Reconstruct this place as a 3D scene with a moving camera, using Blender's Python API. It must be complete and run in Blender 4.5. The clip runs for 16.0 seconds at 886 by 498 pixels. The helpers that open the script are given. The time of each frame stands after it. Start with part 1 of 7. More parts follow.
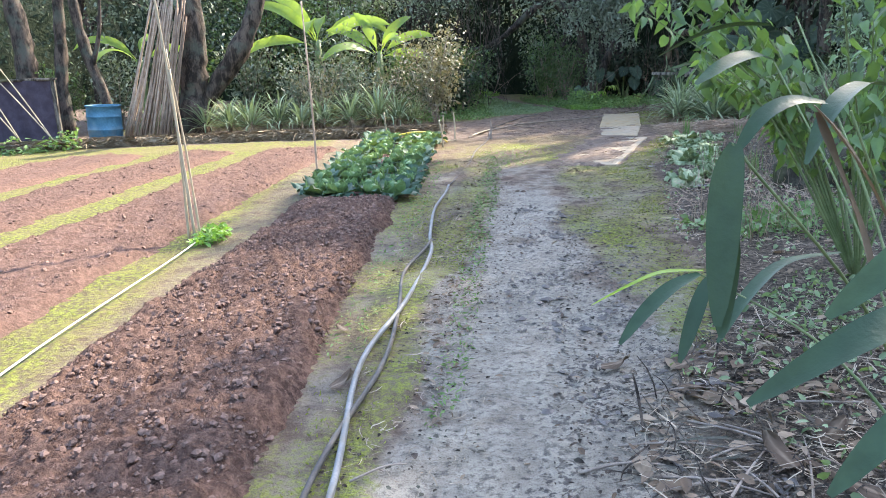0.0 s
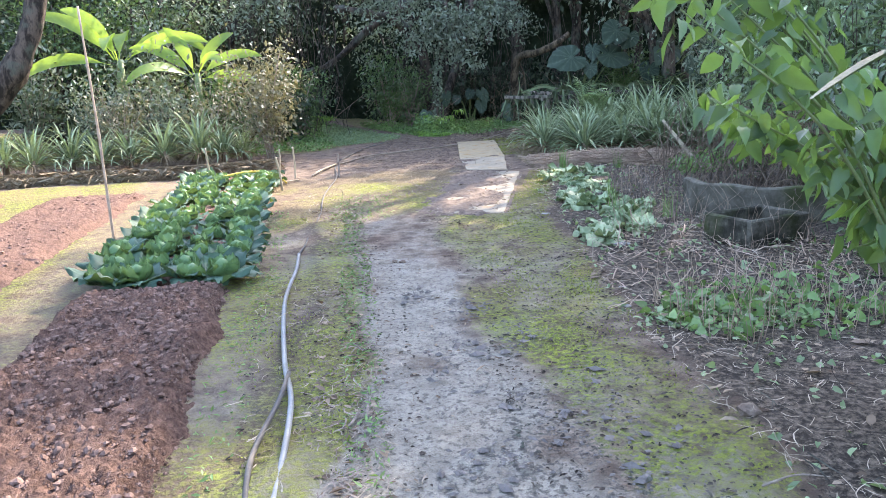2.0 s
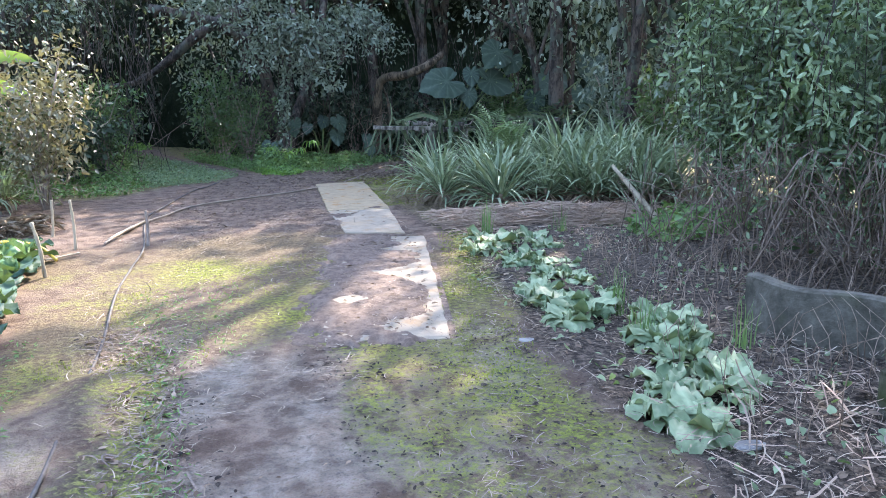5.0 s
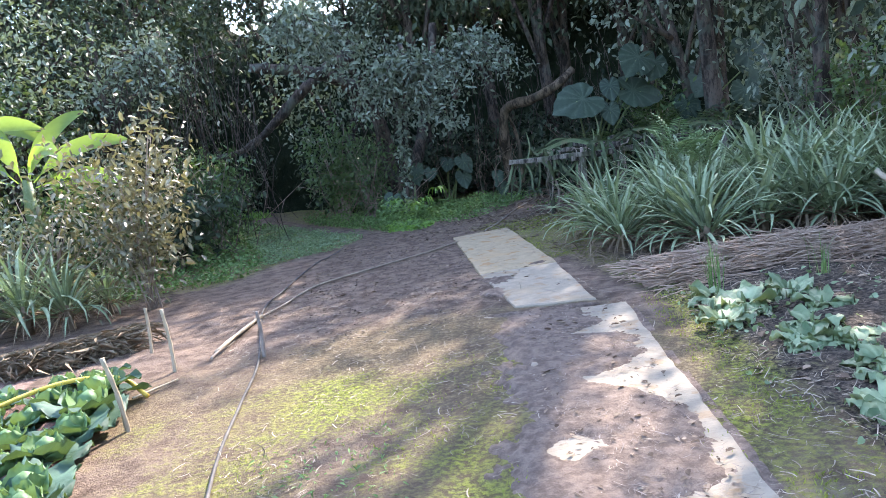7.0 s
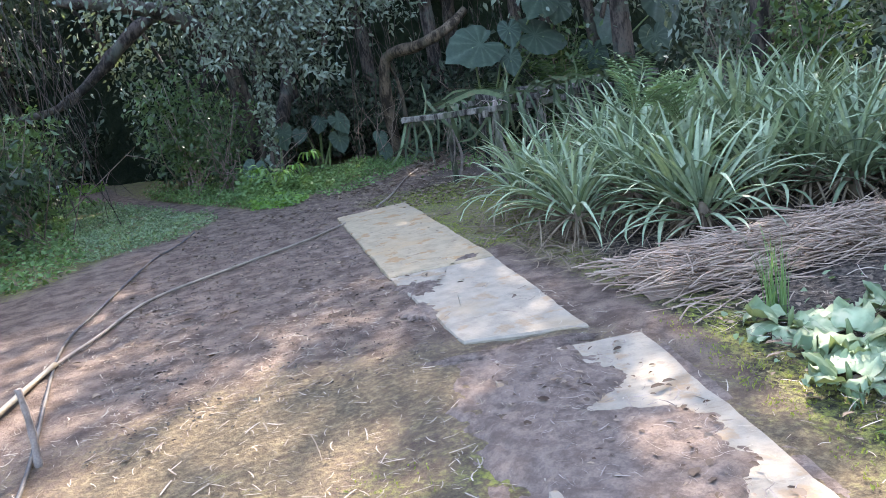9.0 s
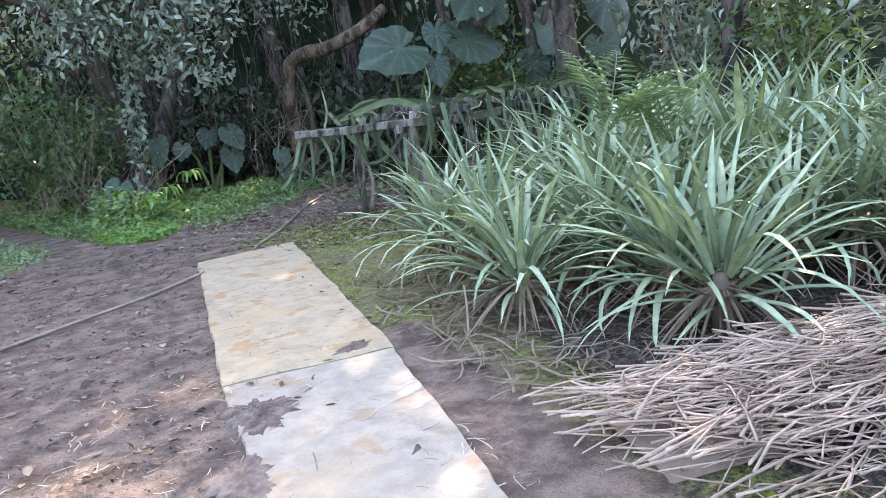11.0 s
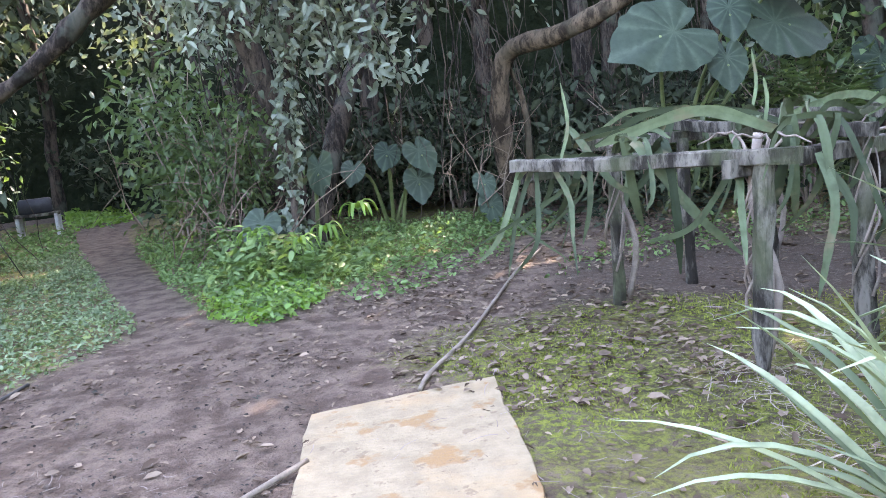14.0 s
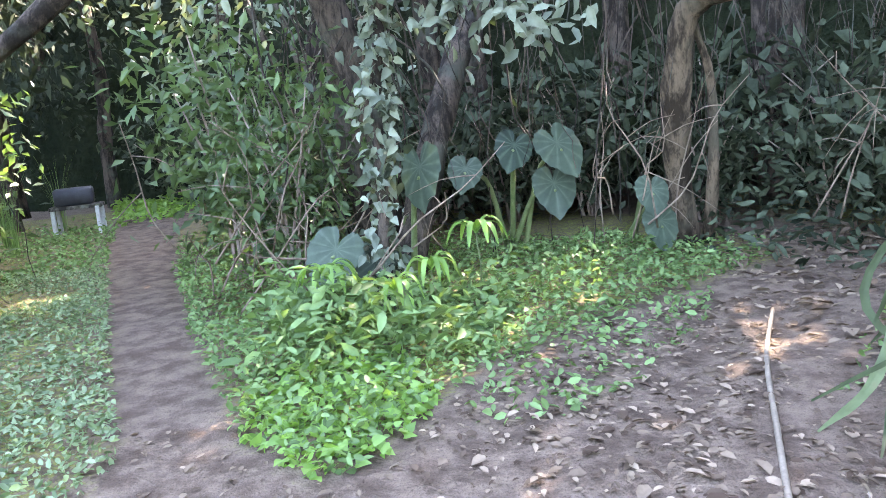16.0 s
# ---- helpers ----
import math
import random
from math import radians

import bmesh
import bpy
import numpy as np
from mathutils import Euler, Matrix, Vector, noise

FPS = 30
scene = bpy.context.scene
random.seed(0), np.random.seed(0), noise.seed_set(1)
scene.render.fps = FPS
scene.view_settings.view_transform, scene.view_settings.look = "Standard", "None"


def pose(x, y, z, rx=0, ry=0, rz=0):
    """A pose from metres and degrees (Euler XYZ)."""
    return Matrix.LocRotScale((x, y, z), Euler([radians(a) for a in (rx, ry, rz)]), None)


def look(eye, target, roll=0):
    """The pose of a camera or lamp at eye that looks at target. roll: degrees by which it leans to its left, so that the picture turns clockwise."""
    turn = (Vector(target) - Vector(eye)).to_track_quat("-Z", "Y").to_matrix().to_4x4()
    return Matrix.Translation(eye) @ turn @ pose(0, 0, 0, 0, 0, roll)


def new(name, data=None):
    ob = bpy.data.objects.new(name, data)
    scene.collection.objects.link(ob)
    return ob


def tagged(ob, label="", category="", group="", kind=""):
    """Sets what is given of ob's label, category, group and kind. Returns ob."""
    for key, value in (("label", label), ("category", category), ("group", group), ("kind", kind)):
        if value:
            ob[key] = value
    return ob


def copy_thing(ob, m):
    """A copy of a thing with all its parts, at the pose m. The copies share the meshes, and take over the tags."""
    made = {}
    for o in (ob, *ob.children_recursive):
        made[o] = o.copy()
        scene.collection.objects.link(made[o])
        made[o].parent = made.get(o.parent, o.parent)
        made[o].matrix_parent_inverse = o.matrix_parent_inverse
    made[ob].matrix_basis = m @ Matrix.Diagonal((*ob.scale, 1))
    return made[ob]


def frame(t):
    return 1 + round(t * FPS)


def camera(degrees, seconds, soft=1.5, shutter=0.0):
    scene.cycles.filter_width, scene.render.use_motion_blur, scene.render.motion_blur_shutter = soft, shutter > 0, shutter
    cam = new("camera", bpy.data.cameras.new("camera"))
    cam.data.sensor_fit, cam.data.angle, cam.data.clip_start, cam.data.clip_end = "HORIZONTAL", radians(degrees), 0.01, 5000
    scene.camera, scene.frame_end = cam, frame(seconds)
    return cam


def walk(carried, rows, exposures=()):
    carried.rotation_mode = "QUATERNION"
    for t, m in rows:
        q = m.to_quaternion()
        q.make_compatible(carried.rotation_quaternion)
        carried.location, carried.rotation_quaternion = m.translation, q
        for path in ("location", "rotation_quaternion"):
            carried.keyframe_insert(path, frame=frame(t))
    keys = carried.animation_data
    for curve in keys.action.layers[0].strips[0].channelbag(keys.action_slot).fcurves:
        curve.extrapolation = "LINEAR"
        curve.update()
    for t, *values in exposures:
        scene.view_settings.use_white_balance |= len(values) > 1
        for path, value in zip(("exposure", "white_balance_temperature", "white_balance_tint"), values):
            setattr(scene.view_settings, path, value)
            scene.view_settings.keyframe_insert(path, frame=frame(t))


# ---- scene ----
cam = camera(60.3, 16.0, soft=0.9)
PATH = [
    (0, (0.003, 0.062, 1.607), (0.001, 2.003, 1.127), -2.2),
    (0.5, (-0.057, 0.766, 1.623), (0.059, 2.708, 1.16), -3.1),
    (1, (-0.079, 1.402, 1.657), (0.142, 3.343, 1.229), -3.8),
    (1.5, (-0.142, 2.017, 1.666), (0.172, 3.946, 1.241), -3.6),
    (2, (-0.111, 2.587, 1.671), (0.315, 4.49, 1.224), -2.2),
    (2.5, (-0.086, 3.25, 1.713), (0.45, 5.12, 1.251), -0.7),
    (3, (-0.028, 3.803, 1.698), (0.597, 5.646, 1.237), 0.7),
    (3.5, (0.128, 4.54, 1.669), (0.859, 6.361, 1.282), -0.5),
    (3.7, (0.147, 4.804, 1.673), (0.899, 6.636, 1.396), -1.7),
    (5.8, (0.591, 7.831, 1.569), (1.456, 9.578, 1.121), 0.9),
    (6, (0.607, 7.997, 1.6), (1.414, 9.771, 1.15), -0.2),
    (6.5, (0.781, 8.63, 1.565), (1.386, 10.506, 1.221), -6.8),
    (7, (0.84, 9.291, 1.59), (1.399, 11.191, 1.31), -8.5),
    (7.5, (0.945, 9.94, 1.563), (1.495, 11.847, 1.31), -9.0),
    (8, (1.093, 10.633, 1.536), (1.712, 12.518, 1.284), -7.8),
    (8.5, (1.275, 11.266, 1.506), (2.005, 13.093, 1.149), -8.3),
    (8.7, (1.313, 11.509, 1.516), (2.096, 13.305, 1.113), -8.6),
    (10.8, (2.66, 13.603, 1.321), (3.736, 15.232, 0.885), -7.1),
    (11, (2.752, 13.759, 1.322), (3.775, 15.429, 0.916), -7.0),
    (11.5, (3.062, 14.314, 1.345), (3.971, 16.063, 1.009), -7.0),
    (12, (3.322, 14.885, 1.364), (4.112, 16.701, 1.087), -7.0),
    (12.5, (3.466, 15.476, 1.386), (4.152, 17.338, 1.137), -6.9),
    (13, (3.69, 16.074, 1.375), (4.287, 17.966, 1.128), -6.6),
    (13.5, (3.857, 16.742, 1.34), (4.419, 18.638, 1.041), -6.1),
    (14, (4.118, 17.372, 1.336), (4.693, 19.26, 1.013), -5.6),
    (14.5, (4.217, 18.08, 1.369), (4.787, 19.969, 1.044), -4.9),
    (15, (4.331, 18.78, 1.364), (4.872, 20.675, 1.02), -4.5),
    (15.5, (4.328, 19.501, 1.377), (4.802, 21.408, 1.007), -4.7),
    (16, (4.347, 20.145, 1.401), (4.735, 22.074, 1.044), -4.9),
]
walk(cam, [(t, look(eye, target, roll)) for t, eye, target, roll in PATH],
     exposures=[(0, 2.9, 6900, 12), (3.5, 3.33, 6700, 18), (6, 3.04, 6350, 17), (8, 3.02, 6350, 17), (8.6, 3.15, 6500, 17), (11, 3.78, 7100, 21), (12.5, 4.08, 7300, 28), (13.5, 4.15, 7500, 27), (16, 4.92, 7400, 21)])

# ---- light ----
SUN_AZ, SUN_EL = radians(42), radians(37)     # clockwise from +y, above the horizon
world = bpy.data.worlds.new("sky")
scene.world = world
world.use_nodes = True
wn = world.node_tree.nodes
sky = wn.new("ShaderNodeTexSky")
sky.sky_type, sky.sun_disc = "NISHITA", False
sky.sun_elevation, sky.sun_rotation = SUN_EL, SUN_AZ
wn["Background"].inputs["Strength"].default_value = 0.15
world.node_tree.links.new(sky.outputs[0], wn["Background"].inputs[0])
sun_dir = Vector((math.sin(SUN_AZ) * math.cos(SUN_EL), math.cos(SUN_AZ) * math.cos(SUN_EL), math.sin(SUN_EL)))
sun = new("sun", bpy.data.lights.new("sun", "SUN"))
sun.data.energy, sun.data.angle, sun.data.color = 2.4, radians(0.6), (1.0, 0.93, 0.82)
sun.matrix_world = look(sun_dir * 60, (0, 0, 0))

# ---- materials ----


class Nodes:
    """Shorthand for wiring one node material."""

    def __init__(self, name, rough=0.7, metal=0.0, spec=0.4):
        self.mat = bpy.data.materials.new(name)
        self.mat.use_nodes = True
        self.tree = self.mat.node_tree
        self.n, self.l = self.tree.nodes, self.tree.links
        self.bsdf = self.n["Principled BSDF"]
        self.out = self.n["Material Output"]
        self.bsdf.inputs["Roughness"].default_value = rough
        self.bsdf.inputs["Metallic"].default_value = metal
        self.bsdf.inputs["Specular IOR Level"].default_value = spec
        self.pos = self.n.new("ShaderNodeNewGeometry").outputs["Position"]

    def put(self, socket, value):
        if isinstance(value, bpy.types.NodeSocket):
            self.l.new(value, socket)
        else:
            socket.default_value = (*value, 1) if isinstance(value, tuple) and len(value) == 3 and socket.type == "RGBA" else value

    def noise(self, scale, detail=4.0, rough=0.6, stretch=None, at=None):
        src = at or self.pos
        if stretch:
            m = self.n.new("ShaderNodeMapping")
            m.inputs["Scale"].default_value = stretch
            self.l.new(src, m.inputs["Vector"])
            src = m.outputs[0]
        t = self.n.new("ShaderNodeTexNoise")
        self.l.new(src, t.inputs["Vector"])
        t.inputs["Scale"].default_value, t.inputs["Detail"].default_value, t.inputs["Roughness"].default_value = scale, detail, rough
        return t.outputs["Fac"]

    def voronoi(self, scale, feature="F1"):
        t = self.n.new("ShaderNodeTexVoronoi")
        t.feature = feature
        self.l.new(self.pos, t.inputs["Vector"])
        t.inputs["Scale"].default_value = scale
        return t.outputs["Distance"]

    def math(self, op, a, b=0.0, clamp=False):
        t = self.n.new("ShaderNodeMath")
        t.operation, t.use_clamp = op, clamp
        self.put(t.inputs[0], a), self.put(t.inputs[1], b)
        return t.outputs[0]

    def step(self, v, lo, hi, a=0.0, b=1.0):
        t = self.n.new("ShaderNodeMapRange")
        t.interpolation_type = "SMOOTHSTEP"
        for i, q in enumerate((v, lo, hi, a, b)):
            self.put(t.inputs[i], q)
        return t.outputs[0]

    def mix(self, f, a, b, blend="MIX"):
        t = self.n.new("ShaderNodeMix")
        t.data_type, t.blend_type = "RGBA", blend
        self.put(t.inputs[0], f), self.put(t.inputs[6], a), self.put(t.inputs[7], b)
        return t.outputs[2]

    def attr(self, name):
        t = self.n.new("ShaderNodeAttribute")
        t.attribute_name = name
        return t.outputs["Fac"]

    def rand(self):
        return self.n.new("ShaderNodeObjectInfo").outputs["Random"]

    def bump(self, h, dist, strength=1.0, under=None):
        t = self.n.new("ShaderNodeBump")
        t.inputs["Distance"].default_value, t.inputs["Strength"].default_value = dist, strength
        self.l.new(h, t.inputs["Height"])
        if under:
            self.l.new(under, t.inputs["Normal"])
        return t.outputs[0]

    def done(self, colour, normal=None, rough=None):
        self.put(self.bsdf.inputs["Base Color"], colour)
        if normal:
            self.l.new(normal, self.bsdf.inputs["Normal"])
        if rough is not None:
            self.put(self.bsdf.inputs["Roughness"], rough)
        return self.mat


def grainy(name, a, b, scale, rough=0.8, bump=0.004, fine=None, stain=None, stretch=None, spec=0.3):
    """Two-scale mottled surface: a and b blend over coarse noise, fine grain on top, relief from both."""
    k = Nodes(name, rough, spec=spec)
    big = k.noise(scale, 5, 0.62, stretch)
    small = k.noise(fine or scale * 9, 4, 0.7, stretch)
    c = k.mix(k.step(big, 0.32, 0.68), a, b)
    c = k.mix(k.step(small, 0.3, 0.75, 0.0, 0.5), c, tuple(v * 0.5 for v in a))
    c = k.mix(k.math("MULTIPLY", k.rand(), 0.3), c, tuple(min(1, v * 1.4) for v in b))
    if stain:
        c = k.mix(k.step(k.noise(scale * 0.35, 3), 0.5, 0.7, 0, 0.8), c, stain)
    c = k.mix(k.step(k.attr("tone"), 0.0, 0.5, 0.6, 0.0), c, tuple(v * 0.4 for v in a))
    h = k.math("ADD", big, k.math("MULTIPLY", small, 0.6))
    return k.done(c, k.bump(h, bump))


def leafy(name, dark, light, through_colour, amount=0.35, rough=0.45, spec=0.45, blotch=None):
    """Foliage: colour runs from dark to light leaf by leaf, light shines through the blade."""
    k = Nodes(name, rough, spec=spec)
    tone = k.attr("tone")
    c = k.mix(tone, dark, light)
    c = k.mix(k.step(k.noise(14, 3), 0.35, 0.75, 0, 0.45), c, tuple(v * 0.55 for v in dark))
    c = k.mix(k.math("MULTIPLY", k.rand(), 0.25), c, light)
    if blotch:
        c = k.mix(k.step(k.noise(5, 3), 0.56, 0.68, 0, 0.85), c, blotch)
    k.put(k.bsdf.inputs["Base Color"], c)
    k.l.new(k.bump(k.noise(60, 3), 0.003, 0.6), k.bsdf.inputs["Normal"])
    tr = k.n.new("ShaderNodeBsdfTranslucent")
    k.put(tr.inputs["Color"], k.mix(tone, tuple(v * 0.7 for v in through_colour), through_colour))
    mx = k.n.new("ShaderNodeMixShader")
    mx.inputs[0].default_value = amount
    k.l.new(k.bsdf.outputs[0], mx.inputs[1]), k.l.new(tr.outputs[0], mx.inputs[2])
    k.l.new(mx.outputs[0], k.out.inputs["Surface"])
    return k.mat


def ground_material():
    k = Nodes("garden_ground", 0.85, spec=0.18)
    n1, n2, n3, n4 = k.noise(1.1, 5, 0.6), k.noise(5, 5, 0.65), k.noise(26, 5, 0.7), k.noise(110, 3, 0.7)
    edge = k.math("ADD", k.math("MULTIPLY", k.math("SUBTRACT", n2, 0.5), 0.9), k.math("MULTIPLY", k.math("SUBTRACT", n3, 0.5), 0.75))

    def zone(name, lo=0.38, hi=0.62, w=1.0):
        return k.step(k.math("ADD", k.attr(name), k.math("MULTIPLY", edge, w)), lo - .12, hi + .12)
    earth = k.mix(k.step(n2, 0.35, 0.65), (0.112, 0.076, 0.055), (0.245, 0.176, 0.13))
    earth = k.mix(k.step(n4, 0.45, 0.75, 0, 0.6), earth, (0.045, 0.033, 0.026))
    mud = k.mix(k.step(n2, 0.3, 0.7), (0.205, 0.178, 0.142), (0.345, 0.305, 0.245))
    mud = k.mix(k.step(n3, 0.48, 0.66, 0, 0.8), mud, (0.085, 0.07, 0.06))
    mud = k.mix(k.step(n4, 0.55, 0.7, 0, 0.6), mud, (0.06, 0.05, 0.044))
    mud_z = zone("mud", w=0.55)
    c = k.mix(mud_z, earth, mud)
    # churned dark footprints in the wet part
    churn = k.math("MULTIPLY", k.step(k.math("ADD", k.math("MULTIPLY", n2, .6), n3), 0.8, 0.9), k.attr("churn"), True)
    c = k.mix(churn, c, (0.045, 0.037, 0.034))
    red = k.mix(k.step(n3, 0.3, 0.7), (0.20, 0.125, 0.095), (0.34, 0.23, 0.185))
    c = k.mix(zone("soil"), c, red)
    dry = k.mix(k.step(n3, 0.35, 0.7), (0.095, 0.07, 0.04), (0.235, 0.18, 0.098))
    c = k.mix(k.math("MULTIPLY", zone("dry", 0.42, 0.7), 0.85), c, dry)
    litter = k.mix(k.step(n3, 0.38, 0.66), (0.034, 0.026, 0.02), (0.185, 0.142, 0.105))
    litter = k.mix(k.step(n4, 0.5, 0.68, 0, 0.75), litter, (0.025, 0.02, 0.016))
    c = k.mix(zone("litter"), c, litter)
    moss = k.mix(k.step(n3, 0.36, 0.62), (0.04, 0.058, 0.01), (0.235, 0.27, 0.04))
    moss = k.mix(k.step(n4, 0.52, 0.7, 0, 0.55), moss, (0.03, 0.034, 0.012))
    moss = k.mix(k.step(n1, 0.4, 0.62, 0, 0.6), moss, (0.2, 0.17, 0.06))
    c = k.mix(k.math("MULTIPLY", zone("moss", 0.36, 0.72), k.step(n3, 0.32, 0.62, 0.3, 0.9)), c, moss)
    h = k.math("ADD", k.math("ADD", k.math("MULTIPLY", n2, 0.8), k.math("MULTIPLY", n3, 0.7)), k.math("MULTIPLY", n4, 0.25))
    rough = k.math("SUBTRACT", k.step(mud_z, 0, 1, 0.92, 0.6), k.math("MULTIPLY", k.attr("churn"), k.step(n2, .4, .6, 0, .24)))
    return k.done(c, k.bump(h, 0.045, 1.0), rough)


def concrete_material(name, base, stain=0.4):
    k = Nodes(name, 0.85, spec=.2)
    n1, n2, n3 = k.noise(1.7, 5), k.noise(9, 5, 0.65), k.noise(75, 4, 0.7)
    c = k.mix(k.step(n2, 0.3, 0.7), base, tuple(v * 1.35 for v in base))
    c = k.mix(k.step(n1, 0.52, 0.7, 0, stain), c, (0.40, 0.27, 0.14))
    c = k.mix(k.step(k.noise(4.2, 4), 0.56, 0.64, 0, stain * 1.15), c, (0.30, 0.175, 0.075))
    c = k.mix(k.step(k.noise(13, 3), 0.62, 0.7, 0, stain * .7), c, (0.16, 0.11, 0.07))
    c = k.mix(k.step(n3, 0.55, 0.75, 0, 0.45), c, (0.22, 0.19, 0.16))
    wave = k.n.new("ShaderNodeTexWave")
    m = k.n.new("ShaderNodeMapping")
    m.inputs["Rotation"].default_value = (0, 0, radians(-75))
    k.l.new(k.pos, m.inputs["Vector"]), k.l.new(m.outputs[0], wave.inputs["Vector"])
    wave.inputs["Scale"].default_value, wave.inputs["Distortion"].default_value = 11, 1.6
    h = k.math("ADD", k.math("MULTIPLY", n2, 0.7), k.math("ADD", k.math("MULTIPLY", n3, 0.4), k.math("MULTIPLY", wave.outputs["Fac"], 0.09)))
    return k.done(c, k.bump(h, 0.007))


def bark_material(name, a, b, lichen):
    k = Nodes(name, 0.9, spec=0.2)
    n1, n2 = k.noise(7, 6, 0.7, (1, 1, 0.3)), k.noise(38, 4, 0.7, (1, 1, 0.35))
    c = k.mix(k.step(n1, 0.41, 0.6), tuple(v * 0.7 for v in a), b)
    c = k.mix(k.step(n2, 0.52, 0.66, 0, 0.6), c, tuple(v * 0.5 for v in a))
    c = k.mix(k.step(k.noise(2.5, 4), 0.5, 0.66, 0, 0.7), c, lichen)
    return k.done(c, k.bump(k.math("ADD", n1, k.math("MULTIPLY", n2, 0.5)), 0.03))


M_GROUND = ground_material()
M_CONCRETE = concrete_material("weathered_concrete", (0.265, 0.22, 0.16))
M_BUFF = concrete_material("buff_concrete", (0.28, 0.218, 0.135), 0.75)
M_OLDCONC = grainy("mossy_concrete", (0.03, 0.028, 0.02), (0.17, 0.152, 0.118), 5, 0.95, 0.02, fine=30, stain=(0.05, 0.06, 0.018), spec=0.1)
M_SOIL = grainy("red_soil", (0.078, 0.046, 0.036), (0.205, 0.125, 0.095), 22, 0.95, 0.03, fine=85, spec=0.1)
M_CLOD = grainy("soil_clods", (0.108, 0.066, 0.052), (0.275, 0.178, 0.14), 9, 0.95, 0.006, fine=90, spec=0.15)
M_BARK = bark_material("bark", (0.034, 0.026, 0.021), (0.115, 0.087, 0.068), (0.09, 0.097, 0.075))
M_PALEBARK = bark_material("pale_bark", (0.045, 0.032, 0.021), (0.165, 0.12, 0.08), (0.1, 0.085, 0.058))
M_TWIG = grainy("dry_twigs", (0.17, 0.13, 0.105), (0.36, 0.29, 0.235), 12, 0.9, 0.003)
M_STALK = grainy("cut_stalks", (0.24, 0.16, 0.112), (0.49, 0.36, 0.26), 7, 0.85, 0.003, fine=60)
M_STRAW = grainy("straw", (0.2, 0.15, 0.1), (0.5, 0.415, 0.31), 6, 0.85, 0.002)
M_DRYGRASS = grainy("dry_grass", (0.16, 0.12, 0.078), (0.38, 0.3, 0.2), 8, 0.95, 0.01)
M_BRAMBLE = grainy("bramble_stems", (0.1, 0.07, 0.05), (0.3, 0.225, 0.165), 12, 0.9, 0.003)
M_BAMBOO = grainy("bamboo", (0.26, 0.2, 0.13), (0.46, 0.38, 0.26), 4, 0.55, 0.003, stretch=(1, 1, 0.3))
M_GREYWOOD = bark_material("weathered_wood", (0.04, 0.033, 0.026), (0.21, 0.185, 0.15), (0.085, 0.095, 0.05))
M_HOSE = grainy("grey_hose", (0.12, 0.12, 0.12), (0.23, 0.228, 0.222), 9, 0.5, 0.001, stain=(0.2, 0.17, 0.13))
M_DARKHOSE = grainy("black_hose", (0.05, 0.046, 0.042), (0.10, 0.09, 0.08), 9, 0.7, 0.001, stain=(0.18, 0.145, 0.11))
M_BROWNHOSE = grainy("muddy_pipe", (0.14, 0.108, 0.08), (0.31, 0.25, 0.19), 7, 0.7, 0.002)
M_YELLOW = grainy("yellow_hose", (0.62, 0.42, 0.06), (0.75, 0.54, 0.1), 8, 0.45, 0.001)
M_STRING = grainy("white_cord", (0.62, 0.6, 0.54), (0.78, 0.76, 0.7), 20, 0.8, 0.001)
M_BLUE = grainy("faded_blue_plastic", (0.028, 0.11, 0.18), (0.075, 0.21, 0.30), 3, 0.45, 0.002, stain=(0.20, 0.27, 0.28))
M_DARKSHEET = grainy("dark_shade_cloth", (0.028, 0.022, 0.032), (0.075, 0.062, 0.085), 5, 0.9, 0.01)
M_STONE = grainy("field_stone", (0.17, 0.16, 0.145), (0.34, 0.32, 0.29), 8, 0.85, 0.006)
M_DEADLEAF = leafy("dead_leaves", (0.06, 0.036, 0.024), (0.4, 0.3, 0.21), (0.3, 0.2, 0.1), 0.12, 0.75, 0.2)
M_WOODLEAF = leafy("wood_leaves", (0.012, 0.02, 0.013), (0.115, 0.142, 0.09), (0.07, 0.11, 0.035), 0.1, 0.62, 0.08)
M_PALELEAF = leafy("pale_tree_leaves", (0.035, 0.052, 0.035), (0.32, 0.36, 0.265), (0.2, 0.26, 0.08), 0.18, 0.55, 0.3)
M_SHRUB = leafy("shrub_leaves", (0.02, 0.042, 0.018), (0.13, 0.2, 0.08), (0.16, 0.28, 0.05), 0.25, 0.45)
M_REDSHRUB = leafy("bronze_shrub_leaves", (0.04, 0.055, 0.026), (0.36, 0.32, 0.205), (0.3, 0.28, 0.09), 0.18, 0.4, blotch=(0.16, 0.1, 0.045))
M_WEED = leafy("weed_leaves", (0.06, 0.11, 0.04), (0.26, 0.39, 0.16), (0.25, 0.42, 0.07), 0.3, 0.6, 0.25)
M_CLOVER = leafy("bright_ground_leaves", (0.105, 0.22, 0.045), (0.25, 0.41, 0.11), (0.35, 0.62, 0.06), 0.38, 0.5)
M_PINE = leafy("pineapple_blades", (0.09, 0.13, 0.068), (0.48, 0.54, 0.33), (0.2, 0.3, 0.1), 0.2, 0.55, 0.18)
M_PINEDRY = leafy("withered_blades", (0.08, 0.055, 0.035), (0.33, 0.25, 0.165), (0.3, 0.2, 0.1), 0.15, 0.75, 0.2)
M_CABBAGE = leafy("cabbage_leaves", (0.018, 0.05, 0.032), (0.095, 0.165, 0.11), (0.32, 0.5, 0.1), 0.1, 0.6, 0.25)
M_CABHEART = leafy("cabbage_hearts", (0.05, 0.11, 0.038), (0.17, 0.275, 0.115), (0.4, 0.6, 0.12), 0.1, 0.55, 0.3)
